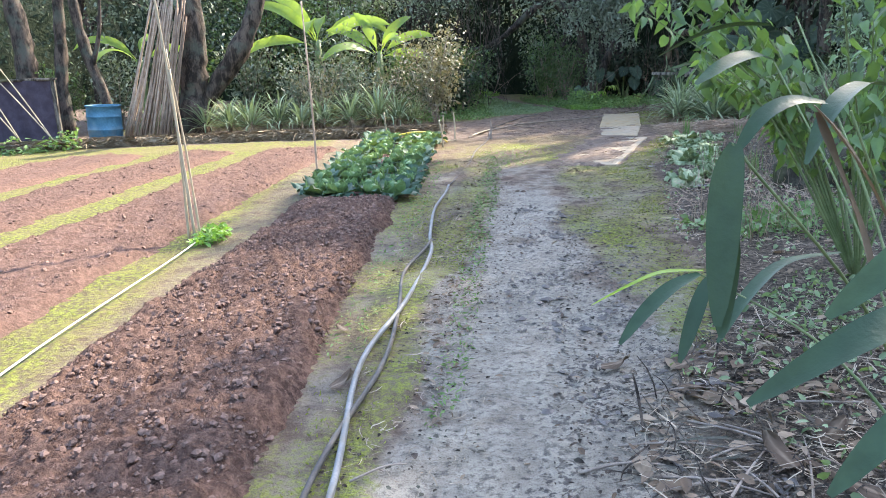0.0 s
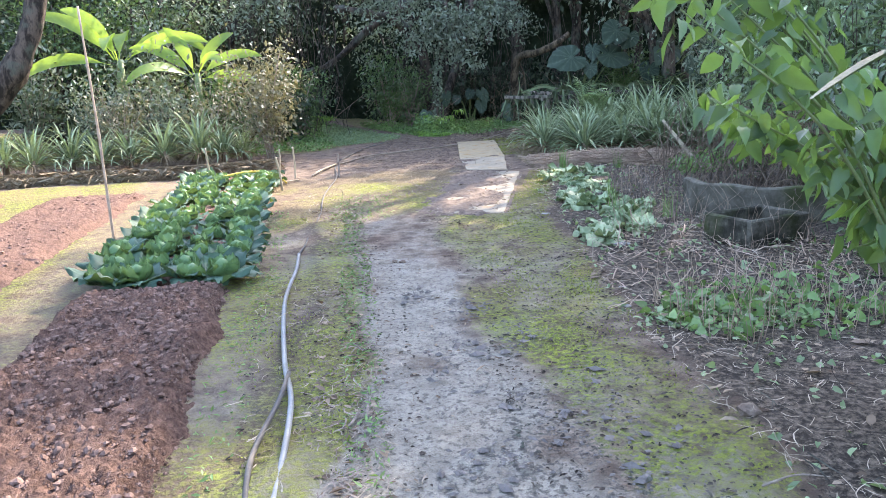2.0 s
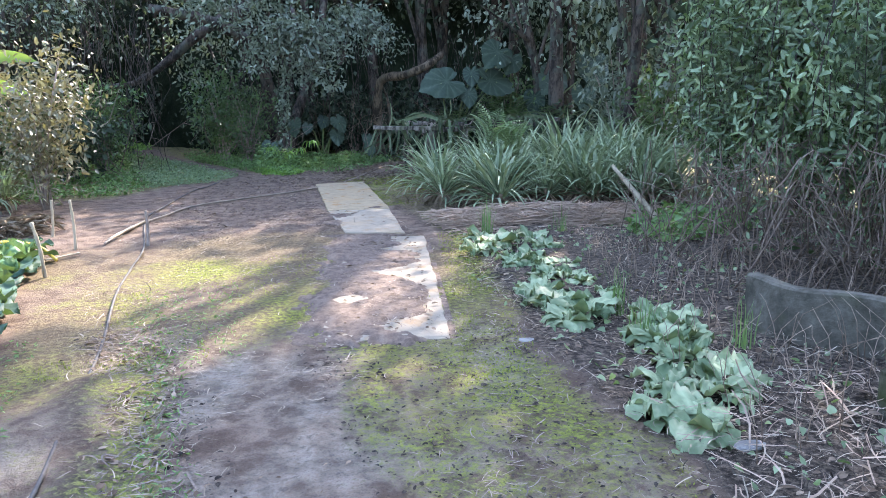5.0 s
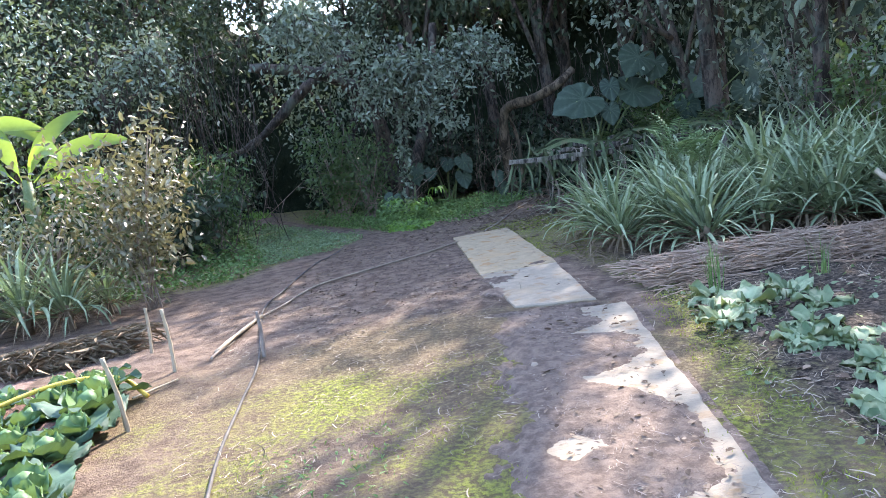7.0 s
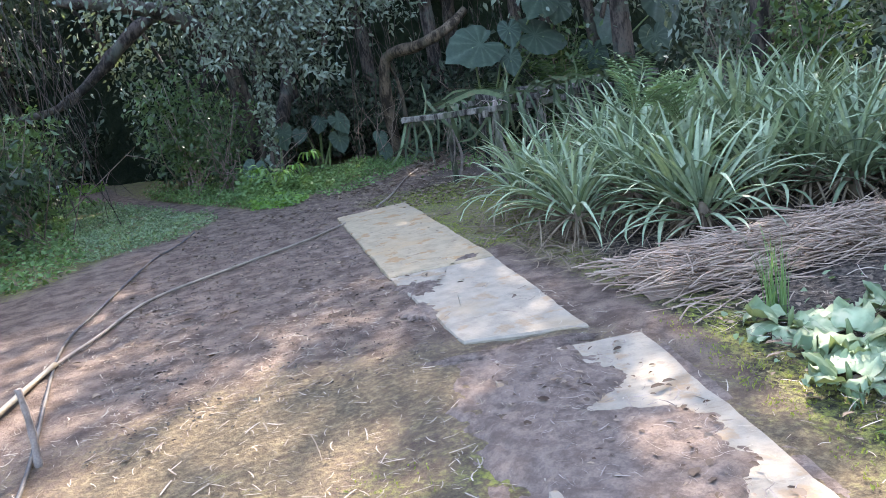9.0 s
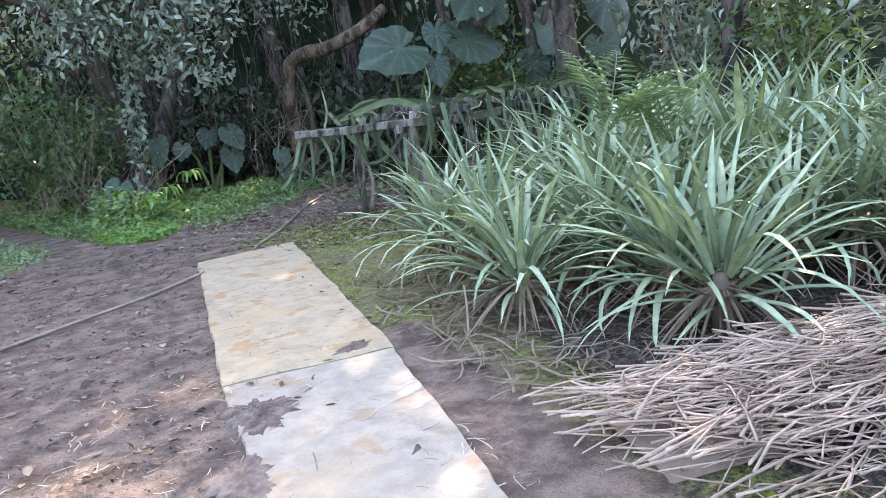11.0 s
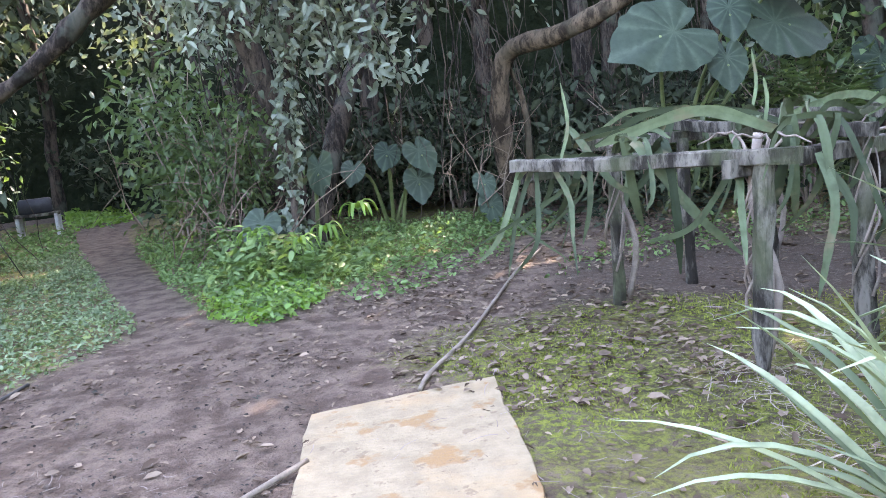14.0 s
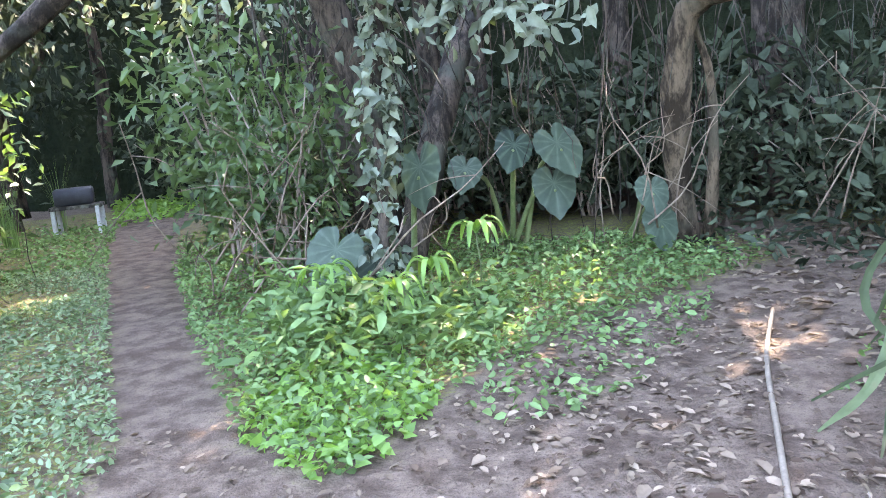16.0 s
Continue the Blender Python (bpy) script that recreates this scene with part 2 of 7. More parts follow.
M_GREENS = leafy("wilting_greens", (0.065, 0.125, 0.05), (0.42, 0.49, 0.28), (0.35, 0.45, 0.15), 0.15, 0.6, 0.25, blotch=(0.52, 0.5, 0.3))
M_BANANA = leafy("banana_leaves", (0.12, 0.2, 0.03), (0.24, 0.34, 0.06), (0.42, 0.6, 0.07), 0.45, 0.4)
M_EAR = leafy("elephant_ear_leaves", (0.02, 0.036, 0.024), (0.085, 0.116, 0.078), (0.1, 0.17, 0.05), 0.06, 0.5, 0.22)
M_HEARTLEAF = leafy("thin_pointed_leaves", (0.024, 0.054, 0.028), (0.16, 0.26, 0.1), (0.33, 0.54, 0.08), 0.32, 0.36)
M_STRAP = leafy("glossy_strap_leaves", (0.016, 0.036, 0.02), (0.055, 0.095, 0.05), (0.14, 0.24, 0.03), 0.08, 0.42, 0.22)
M_LIMESTRAP = leafy("lime_strap_leaf", (0.2, 0.33, 0.02), (0.26, 0.42, 0.03), (0.55, 0.75, 0.03), 0.5, 0.35, 0.5)
M_CACTUS = leafy("cactus_stems", (0.012, 0.022, 0.01), (0.21, 0.265, 0.14), (0.2, 0.3, 0.08), 0.08, 0.6, 0.25, blotch=(0.20, 0.17, 0.10))
M_FERN = leafy("fern_fronds", (0.13, 0.2, 0.09), (0.3, 0.4, 0.2), (0.25, 0.42, 0.1), 0.22, 0.5)
M_PATCHWEED = leafy("pale_weed_leaves", (0.06, 0.095, 0.045), (0.34, 0.42, 0.25), (0.25, 0.42, 0.07), 0.25, 0.6, 0.25, blotch=(0.26, 0.3, 0.10))
M_CREEPER = leafy("creeper_leaves", (0.03, 0.052, 0.027), (0.38, 0.48, 0.28), (0.2, 0.32, 0.06), 0.22, 0.5, 0.3)
# near-black base colour carries the shade inside the wood
M_BACKDROP = grainy("dark_backdrop", (0.012, 0.018, 0.009), (0.032, 0.042, 0.022), 1.5, 0.95, 0.25, fine=9, spec=0.1)
M_STEM = grainy("green_stems", (0.10, 0.14, 0.05), (0.19, 0.23, 0.10), 8, 0.6, 0.002)
M_PAINTWOOD = grainy("chalky_painted_board", (0.42, 0.42, 0.40), (0.62, 0.62, 0.59), 6, 0.8, 0.003, stain=(0.25, 0.2, 0.15))
M_BLACKTUB = grainy("black_plastic", (0.02, 0.02, 0.022), (0.045, 0.045, 0.048), 6, 0.5, 0.002)

# ---- geometry helpers ----
rng = np.random.default_rng(7)
DIAMOND = (np.array([(0, 0, 0), (.45, -.5, .07), (1, 0, -.08), (.45, .5, .07)], float), [(0, 1, 2), (0, 2, 3)])
LENS = (np.array([(0, 0, 0), (.28, -.46, .05), (.68, -.40, .04), (1, 0, -.13), (.68, .40, .04), (.28, .46, .05)], float),
        [(0, 1, 2, 3), (0, 3, 4, 5)])
HEARTY = (np.array([(0, 0, 0), (-.06, -.3, .02), (.18, -.5, .06), (.55, -.36, .03), (1, 0, -.2), (.55, .36, .03), (.18, .5, .06), (-.06, .3, .02), (.5, 0, -.05)], float),
          [(0, 1, 2, 3), (0, 3, 8), (8, 3, 4), (8, 4, 5), (0, 8, 5), (0, 5, 6, 7)])
STRIP = (np.array([(0, -.5, 0), (.5, -.5, .04), (1, -.3, 0), (1, .3, 0), (.5, .5, .04), (0, .5, 0)], float), [(0, 1, 4, 5), (1, 2, 3, 4)])


def curl(bend, hook, thin):
    """A bent straw; y is in lengths."""
    x = np.array([0, .34, .68, 1])
    y = bend * np.array([0, .75, 1, .55]) + hook * np.array([0, 0, .3, 1])
    w = thin * np.array([.45, .5, .45, .3])
    V = [(a, b + c * k, .05 * abs(bend) * (i % 2)) for i, (a, b, c) in enumerate(zip(x, y, w)) for k in (-1, 1)]
    return np.array(V, float), [(0, 2, 3, 1), (2, 4, 5, 3), (4, 6, 7, 5)]


CURLS = [(.0, .05), (.12, 0), (-.14, .1), (.22, -.1), (-.2, -.15), (.08, .22), (.3, .2), (-.06, -.06)]


def unit(v):
    v = np.asarray(v, float)
    return v / np.maximum(np.linalg.norm(v, axis=-1, keepdims=True), 1e-9)


class Geo:
    """Collects vertices, faces and a tone per vertex for one mesh."""

    def __init__(self):
        self.v, self.f, self.t, self.n = [], [], [], 0

    def add(self, verts, faces, tone=0.5):
        verts = np.asarray(verts, float).reshape(-1, 3)
        self.f.extend(tuple(i + self.n for i in face) for face in faces)
        self.v.append(verts)
        self.t.append(np.full(len(verts), tone) if np.isscalar(tone) else np.asarray(tone, float))
        self.n += len(verts)
        return self

    def leaves(self, P, D, N, L, W, template=DIAMOND, tone=None):
        """Many leaves at once: foot P, way D, upper side N, length L, width W."""
        P, D = np.asarray(P, float), unit(D)
        S = unit(np.cross(N, D))
        U = np.cross(D, S)
        T, faces = template
        L, W = np.broadcast_to(L, len(P))[:, None, None], np.broadcast_to(W, len(P))[:, None, None]
        V = P[:, None] + T[None, :, :1] * L * D[:, None] + T[None, :, 1:2] * W * S[:, None] + T[None, :, 2:] * L * U[:, None]
        tone = rng.random(len(P)) if tone is None else np.broadcast_to(tone, len(P))
        k = len(T)
        for i in range(len(P)):
            o = self.n + i * k
            self.f.extend(tuple(o + j for j in face) for face in faces)
        self.v.append(V.reshape(-1, 3))
        self.t.append(np.repeat(tone, k))
        self.n += len(P) * k
        return self

    def tube(self, path, radii, sides=7, tone=0.5, wobble=0.0):
        path = np.asarray(path, float)
        radii = np.broadcast_to(radii, len(path))
        tan = unit(np.gradient(path, axis=0))
        ref = np.array((0, 0, 1.0)) if abs(tan[:, 2]).mean() < 0.8 else np.array((1.0, 0, 0))
        a = unit(np.cross(tan, ref))
        b = np.cross(tan, a)
        ang = np.linspace(0, 2 * math.pi, sides, endpoint=False)
        r = radii[:, None] * (1 + wobble * rng.normal(size=(len(path), sides)))
        V = path[:, None] + r[..., None] * (np.cos(ang)[None, :, None] * a[:, None] + np.sin(ang)[None, :, None] * b[:, None])
        n = len(path)
        faces = [(i * sides + j, i * sides + (j + 1) % sides, (i + 1) * sides + (j + 1) % sides, (i + 1) * sides + j) for i in range(n - 1) for j in range(sides)]
        faces += [tuple(range(sides))[::-1], tuple((n - 1) * sides + j for j in range(sides))]
        return self.add(V, faces, tone)

    def blade(self, spine, widths, up=(0, 0, 1), fold=0.25, tone=0.5):
        """A long leaf: a channelled ribbon along the spine."""
        spine = np.asarray(spine, float)
        tan = unit(np.gradient(spine, axis=0))
        side = unit(np.cross(tan, np.asarray(up, float) + 1e-4))
        nrm = np.cross(side, tan)
        w = np.broadcast_to(widths, len(spine))[:, None]
        V = np.stack([spine - side * w / 2 + nrm * w * fold, spine, spine + side * w / 2 + nrm * w * fold], 1)
        faces = []
        for i in range(len(spine) - 1):
            o = i * 3
            faces += [(o, o + 1, o + 4, o + 3), (o + 1, o + 2, o + 5, o + 4)]
        return self.add(V, faces, tone)

    def box(self, size, m=None, bevel=0.01):
        bm = bmesh.new()
        bmesh.ops.create_cube(bm, size=1)
        for v in bm.verts:
            v.co = Vector((v.co.x * size[0], v.co.y * size[1], v.co.z * size[2]))
        bmesh.ops.bevel(bm, geom=bm.edges[:], offset=bevel, segments=1, affect="EDGES")
        if m is not None:
            bm.transform(m)
        bm.verts.ensure_lookup_table()
        self.add([v.co[:] for v in bm.verts], [tuple(q.index for q in f.verts) for f in bm.faces])
        bm.free()
        return self

    def make(self, name, mat, parent=None, smooth=True):
        me = bpy.data.meshes.new(name)
        me.from_pydata(np.concatenate(self.v).tolist(), [], self.f)
        me.attributes.new("tone", "FLOAT", "POINT").data.foreach_set("value", np.concatenate(self.t).astype(np.float32))
        me.materials.append(mat)
        me.polygons.foreach_set("use_smooth", np.full(len(me.polygons), smooth))
        me.update()
        ob = new(name, me)
        if parent:
            ob.parent = parent
        return ob


def scatter_dirs(n, lift=0.0, spread=1.0):
    d = rng.normal(size=(n, 3)) * (spread, spread, spread)
    d[:, 2] += lift
    return unit(d)


def curve_pts(pts, n):
    """Smooth points through a few corners (Catmull-Rom)."""
    p = np.asarray(pts, float)
    q = np.vstack([2 * p[0] - p[1], p, 2 * p[-1] - p[-2]])
    out = []
    for u in np.linspace(0, len(p) - 1 - 1e-6, n):
        i = int(u)
        t = u - i
        a, b, c, d = q[i:i + 4]
        out.append(0.5 * ((2 * b) + (c - a) * t + (2 * a - 5 * b + 4 * c - d) * t * t + (3 * b - a - 3 * c + d) * t ** 3))
    return np.array(out)


def inside(poly, x, y):
    """Which points lie in a plan polygon."""
    x, y = np.asarray(x), np.asarray(y)
    hit = np.zeros(x.shape, bool)
    for (x0, y0), (x1, y1) in zip(poly, poly[1:] + poly[:1]):
        hit ^= ((y0 > y) != (y1 > y)) & (x < (x1 - x0) * (y - y0) / (y1 - y0 + 1e-12) + x0)
    return hit


def strew(poly, n):
    """n random plan points in a polygon."""
    p = np.array(poly)
    lo, hi = p.min(0), p.max(0)
    out = np.zeros((0, 2))
    while len(out) < n:
        q = lo + rng.random((n * 2, 2)) * (hi - lo)
        out = np.vstack([out, q[inside(poly, q[:, 0], q[:, 1])]])
    return out[:n]


def lumps(x, y, scale, seed=0.0):
    """Smooth plan noise, about -1 to 1."""
    x, y = np.asarray(x, float) * scale, np.asarray(y, float) * scale
    s = 0
    for i, (a, b, c) in enumerate(((1.0, 0.31, 0.7), (-0.53, 1.13, 2.1), (1.71, -0.93, 4.2), (0.83, 2.07, 1.3), (-2.3, 1.31, 5.9))):
        s = s + np.sin(a * x + b * y + c + seed * (i + 1.7)) / (1 + 0.35 * i)
    return s / 2.2

# ---- ground ----
FRINGE_Y, FRINGE_X = [0, 2.6, 3.8, 5.6, 7, 7.9, 9.1, 10.7, 13.3, 15.1, 17, 30], [0.7, 0.85, 1.3, 2.1, 2.25, 2.36, 2.66, 3.14, 3.6, 4.4, 5.0, 5.0]
PATH_Y = [-30, 2.7, 3.2, 5.5, 7.6, 8.8, 11.7, 13]
PATH_L, PATH_R = [-.6, -.33, -.25, .05, .42, .56, .85, 1.0], [1.5, 1.25, 1.25, 1.2, 1.2, 1.42, 1.7, 1.9]
WEEDS_LEFT = [(-9, 20.3), (-0.5, 20.5), (1.0, 20.6), (1.9, 21.9), (2.9, 22.4), (3.2, 22.8), (3.5, 23.5), (3.1, 25.4), (2.4, 28.8), (1.65, 33), (1.4, 36), (-12, 36)]
WEEDS_MID = [(4.45, 22.95), (4.9, 23.6), (5.6, 24.2), (6.6, 24.75), (8.6, 25.6), (8, 33), (2.8, 36), (2.8, 31), (3.2, 28), (3.6, 25.5), (4.0, 23.6)]
MOSS_TRELLIS = [(5.5, 22.1), (4.85, 21.5), (5.3, 20.9), (4.75, 19.2), (4.6, 17.6), (5.3, 17.6), (6.3, 18.6), (8, 19.6), (8.2, 21.2), (6.6, 22.2)]
LITTER_TRELLIS = [(5.7, 21.7), (5.6, 20.2), (6.4, 18.8), (11, 18.8), (12, 24), (8.5, 24.6), (6.9, 23.4)]
RIGHT_LITTER = [(1.2, 2.0), (1.9, 5.2), (2.1, 7), (2.6, 9), (3.1, 10.7), (3.7, 13.3), (4.4, 14.9), (6.5, 14.6), (6, 12), (5, 9), (4.6, 4), (3.5, 1.5)]


def smooth01(v):
    v = np.clip(v, 0, 1)
    return v * v * (3 - 2 * v)


def poly_soft(poly, X, Y, reach=0.25):
    """Polygon weight, softened by sampling around each point."""
    s = 0
    for dx, dy in ((0, 0), (reach, 0), (-reach, 0), (0, reach), (0, -reach)):
        s = s + inside(poly, X + dx, Y + dy).astype(float)
    return s / 5


def build_ground():
    xs = np.unique(np.round(np.concatenate([[-700, -300, -120, -60, -35], np.arange(-24, -5, 1.0), np.arange(-5, -1.6, 0.2), np.arange(-1.6, 7.6, 0.08),
                                            np.arange(7.6, 12, 0.25), np.arange(12, 25, 1.0), [35, 60, 120, 300, 700]]), 3))
    ys = np.unique(np.round(np.concatenate([[-700, -300, -120, -60, -30, -15, -8, -4], np.arange(-2, 1.6, 0.3), np.arange(1.6, 25.5, 0.08), np.arange(25.5, 36, 0.2),
                                            np.arange(36, 46, 1.0), [60, 120, 300, 700]]), 3))
    X, Y = np.meshgrid(xs, ys)
    jit = lumps(X, Y, 2.6) * 0.10
    pl, pr, fr = np.interp(Y, PATH_Y, PATH_L) + jit, np.interp(Y, PATH_Y, PATH_R) + jit, np.interp(Y, FRINGE_Y, FRINGE_X) + jit * 1.5
    near = smooth01((12.6 - Y) / 1.6)
    mud = smooth01((X - pl) / 0.16 + .5) * smooth01((pr - X) / 0.5 + .5) * smooth01((11.6 - Y) / 3.5) * (0.84 + .22 * lumps(X, Y, 3.3, 8) + .16 * lumps(X, Y, 8.7, 3))
    churn = smooth01(.62 + .75 * lumps(X, Y, 1.7, 5) + .25 * lumps(X, Y, 4.9, 2)) * smooth01((X - pl - .3) / .5) * smooth01((fr + .1 - X) / .4) * smooth01((7.2 - Y) / 2.5)
    mud = np.maximum(mud, churn * 0.72 * smooth01((6.4 - Y) / 1.5))
    corridor = smooth01((X + .95) / .3) * smooth01((fr - X) / .5 + .5) * smooth01((14.5 - Y) / 3)
    mud = np.maximum(mud, corridor * (.42 + .14 * lumps(X, Y, 4.3, 11)))
    left = smooth01((pl - X) / .16 + .5) * smooth01((X + 1.1) / .2)
    moss = 0.62 * left * near * (0.75 + 0.35 * lumps(X, Y, 1.9, 2)) + 0.35 * smooth01(1 - abs(X - pl + 0.16) / 0.3) * near
    right = smooth01((X - pr) / .4 + .5) * smooth01((fr - X) / .35 + .5)
    moss = moss + right * near * smooth01((Y - 3.0) / 1.4) * (0.62 + 0.2 * lumps(X, Y, 2.4, 7) + 0.16 * lumps(X, Y, 6.1, 2))
    sunlit = smooth01((Y - 10.8) / 1.6) * smooth01((17.2 - Y) / 2) * smooth01((X + .4) / .5) * smooth01((4.4 - X) / .6)
    moss = moss + sunlit * (0.46 + 0.3 * lumps(X, Y, 1.9, 5) + .2 * lumps(X, Y, 5.2, 1)) * smooth01((15.6 - Y) / 1.5)
    dry = sunlit * (0.72 + 0.25 * lumps(X, Y, 1.7, 1)) + 0.42 * left * near
    furrow = smooth01((-1.3 - X) / .4) * smooth01((17.4 - Y) / .6) * smooth01((X + 11) / 2)
    moss = moss + furrow * 0.72
    dry = np.maximum(dry, furrow * 0.62)
    mud = np.maximum(mud, furrow * smooth01((X + 2.6) / .3) * 0.42)
    moss = moss * (1 - .55 * furrow * smooth01((X + 2.45) / .3))
    strip_l = smooth01(1 - abs(X - pl + .42) / .24) * near * smooth01((Y - 2.6) / 2)
    litter = smooth01((X - fr) / .35 + .4) * smooth01((17.5 - Y) / 1.0) * smooth01((9.5 - X) / 1.5) * 0.9
    litter = np.maximum(litter, 0.55 * poly_soft(LITTER_TRELLIS, X, Y))
    litter = np.maximum(litter, strip_l * .62)
    mosst = poly_soft(MOSS_TRELLIS, X, Y)
    strip = smooth01(1 - abs(X - (np.interp(Y, [10, 11.5, 15, 21], [2.6, 3.0, 4.6, 5.7]))) / 0.5) * smooth01((Y - 10.5) / 1.5) * smooth01((20 - Y) / 2)
    moss = np.maximum(moss, mosst * (0.8 + .18 * lumps(X, Y, 3.7, 4)))
    moss = np.maximum(moss, strip * 0.66)
    weeds = np.maximum(poly_soft(WEEDS_LEFT, X, Y), poly_soft(WEEDS_MID, X, Y))
    moss = np.maximum(moss, weeds * 0.62)
    litter = np.maximum(litter, smooth01((Y - 25.5) / 1.5) * 0.45 * smooth01(abs(X - 2.7) - .6))
    moss = np.maximum(moss, .6 * smooth01((X - 8.5) / 1.5))
    soil = smooth01((-0.8 - X) / .2) * smooth01((Y - 15.6) / .4) * smooth01((17.6 - Y) / .4) * .7
    Z = 0.012 * lumps(X, Y, 5) + 0.006 * lumps(X, Y, 17, 3)
    Z = Z + churn * 0.02 * np.clip(lumps(X, Y, 23, 1) + lumps(X, Y, 37, 4) * .6, -1, 1)
    Z = Z + 0.05 * litter * np.clip(lumps(X, Y, 1.1, 9), -.4, 1) + 0.03 * weeds * lumps(X, Y, 2, 3)
    Z = Z - 0.03 * smooth01((-1.5 - X) / .3) * smooth01((X + 12) / 2) * smooth01((17 - Y) / 1) + 0.03 * left * near * np.clip(lumps(X, Y, 3, 2), 0, 1)
    fade = smooth01((60 - np.hypot(X, Y - 12)) / 30)
    Z = Z * fade
    me = bpy.data.meshes.new("ground")
    nx, ny = len(xs), len(ys)
    verts = np.stack([X, Y, Z], -1).reshape(-1, 3)
    i = np.arange((ny - 1) * nx).reshape(ny - 1, nx)[:, :-1].ravel()
    me.from_pydata(verts.tolist(), [], np.stack([i, i + 1, i + nx + 1, i + nx], 1).tolist())
    for key, w in (("mud", mud), ("churn", churn), ("moss", moss), ("dry", dry), ("litter", litter), ("soil", soil)):
        me.attributes.new(key, "FLOAT", "POINT").data.foreach_set("value", np.clip(w, 0, 1).ravel().astype(np.float32))
    me.materials.append(M_GROUND)
    me.polygons.foreach_set("use_smooth", np.full(len(me.polygons), True))
    return tagged(new("ground", me), "damp garden earth with mossy and muddy patches", "ground", kind="structure")


build_ground()


# ---- soil beds ----
def soil_bed(corners, height, step, clods, label):
    """A raised bed: plan corners near-left, near-right, far-right, far-left."""
    a, b, c, d = [np.array(p, float) for p in corners]
    nu = max(8, int(np.linalg.norm(b - a) / step))
    nv = max(8, int(np.linalg.norm(d - a) / step))
    U, V = np.meshgrid(np.linspace(0, 1, nu), np.linspace(0, 1, nv))
    P = (1 - V)[..., None] * ((1 - U)[..., None] * a + U[..., None] * b) + V[..., None] * ((1 - U)[..., None] * d + U[..., None] * c)
    rim = np.minimum(np.minimum(U, 1 - U) * np.linalg.norm(b - a), np.minimum(V, 1 - V) * np.linalg.norm(d - a))
    X, Y = P[..., 0] + lumps(P[..., 0], P[..., 1], 4.1) * .05, P[..., 1]
    Z = -0.06 + (height + 0.06) * smooth01(rim / 0.28) + 0.02 * lumps(X, Y, 4, 1) * smooth01(rim / .15)
    Z += smooth01(rim / .1) * (0.013 * lumps(X, Y, 19, 2) + 0.013 * lumps(X, Y, 47, 5) + 0.012 * rng.normal(size=X.shape))
    i = np.arange((nv - 1) * nu).reshape(nv - 1, nu)[:, :-1].ravel()
    g = Geo().add(np.stack([X, Y, Z], -1), np.stack([i, i + 1, i + nu + 1, i + nu], 1).tolist())
    bed = tagged(g.make("soil_bed", M_SOIL), label, "soil bed", "raised soil beds")
    ico = bmesh.new()
    bmesh.ops.create_icosphere(ico, subdivisions=1, radius=1)
    iv = np.array([v.co[:] for v in ico.verts])
    jf = [tuple(q.index for q in f.verts) for f in ico.faces]
    ico.free()
    ov = np.array([(1, 0, 0), (-1, 0, 0), (0, 1, 0), (0, -1, 0), (0, 0, 1), (0, 0, -1)], float)
    of = [(0, 2, 4), (2, 1, 4), (1, 3, 4), (3, 0, 4), (2, 0, 5), (1, 2, 5), (3, 1, 5), (0, 3, 5)]
    g = Geo()
    for n in range(clods):
        u, v = rng.random(2)
        p = (1 - v) * ((1 - u) * a + u * b) + v * ((1 - u) * d + u * c)
        r = min(0.022, 0.0068 * (1 + rng.pareto(2.3)))
        e = min(min(u, 1 - u) * np.linalg.norm(b - a), min(v, 1 - v) * np.linalg.norm(d - a))
        z = -0.06 + (height + 0.06) * float(smooth01(e / 0.28)) + 0.02 * float(lumps(p[0], p[1], 4, 1))
        if r < .018:
            g.add(ov * r * (1 + rng.normal(size=(6, 1)) * .25) * (1, 1, .8) + (p[0], p[1], z + r * .3), of, rng.uniform(.3, .9))
            continue
        g.add(iv * r * (1 + rng.normal(size=(12, 1)) * .22) * (1, 1, .75) + (p[0], p[1], z + r * .3), jf, rng.uniform(.3, .9))
    clod = g.make("clods", M_CLOD, bed, smooth=False)
    tagged(clod, kind="stuff")
    return bed


soil_bed([(-2.55, 0.4), (-0.8, 0.4), (-0.44, 9.0), (-1.72, 9.0)], 0.12, 0.03, 11000, "freshly dug red-brown soil bed, bare and crumbly")
soil_bed([(-1.72, 8.95), (-0.42, 8.95), (0.05, 16.1), (-1.32, 16.1)], 0.10, 0.06, 500, "red-brown soil bed under the cabbage rows")
soil_bed([(-5.0, 0.6), (-3.14, 0.6), (-1.95, 15.4), (-3.45, 15.4)], 0.05, 0.06, 3000, "sunlit dug soil bed beside a string line")
soil_bed([(-6.98, 2.0), (-5.3, 2.0), (-3.95, 15.4), (-5.3, 15.4)], 0.05, 0.09, 1500, "sunlit dug soil bed with mossy furrows beside it")
soil_bed([(-9.75, 3.0), (-7.37, 3.0), (-5.75, 15.4), (-7.4, 15.4)], 0.05, 0.12, 300, "sunlit dug soil bed at the field's far side")


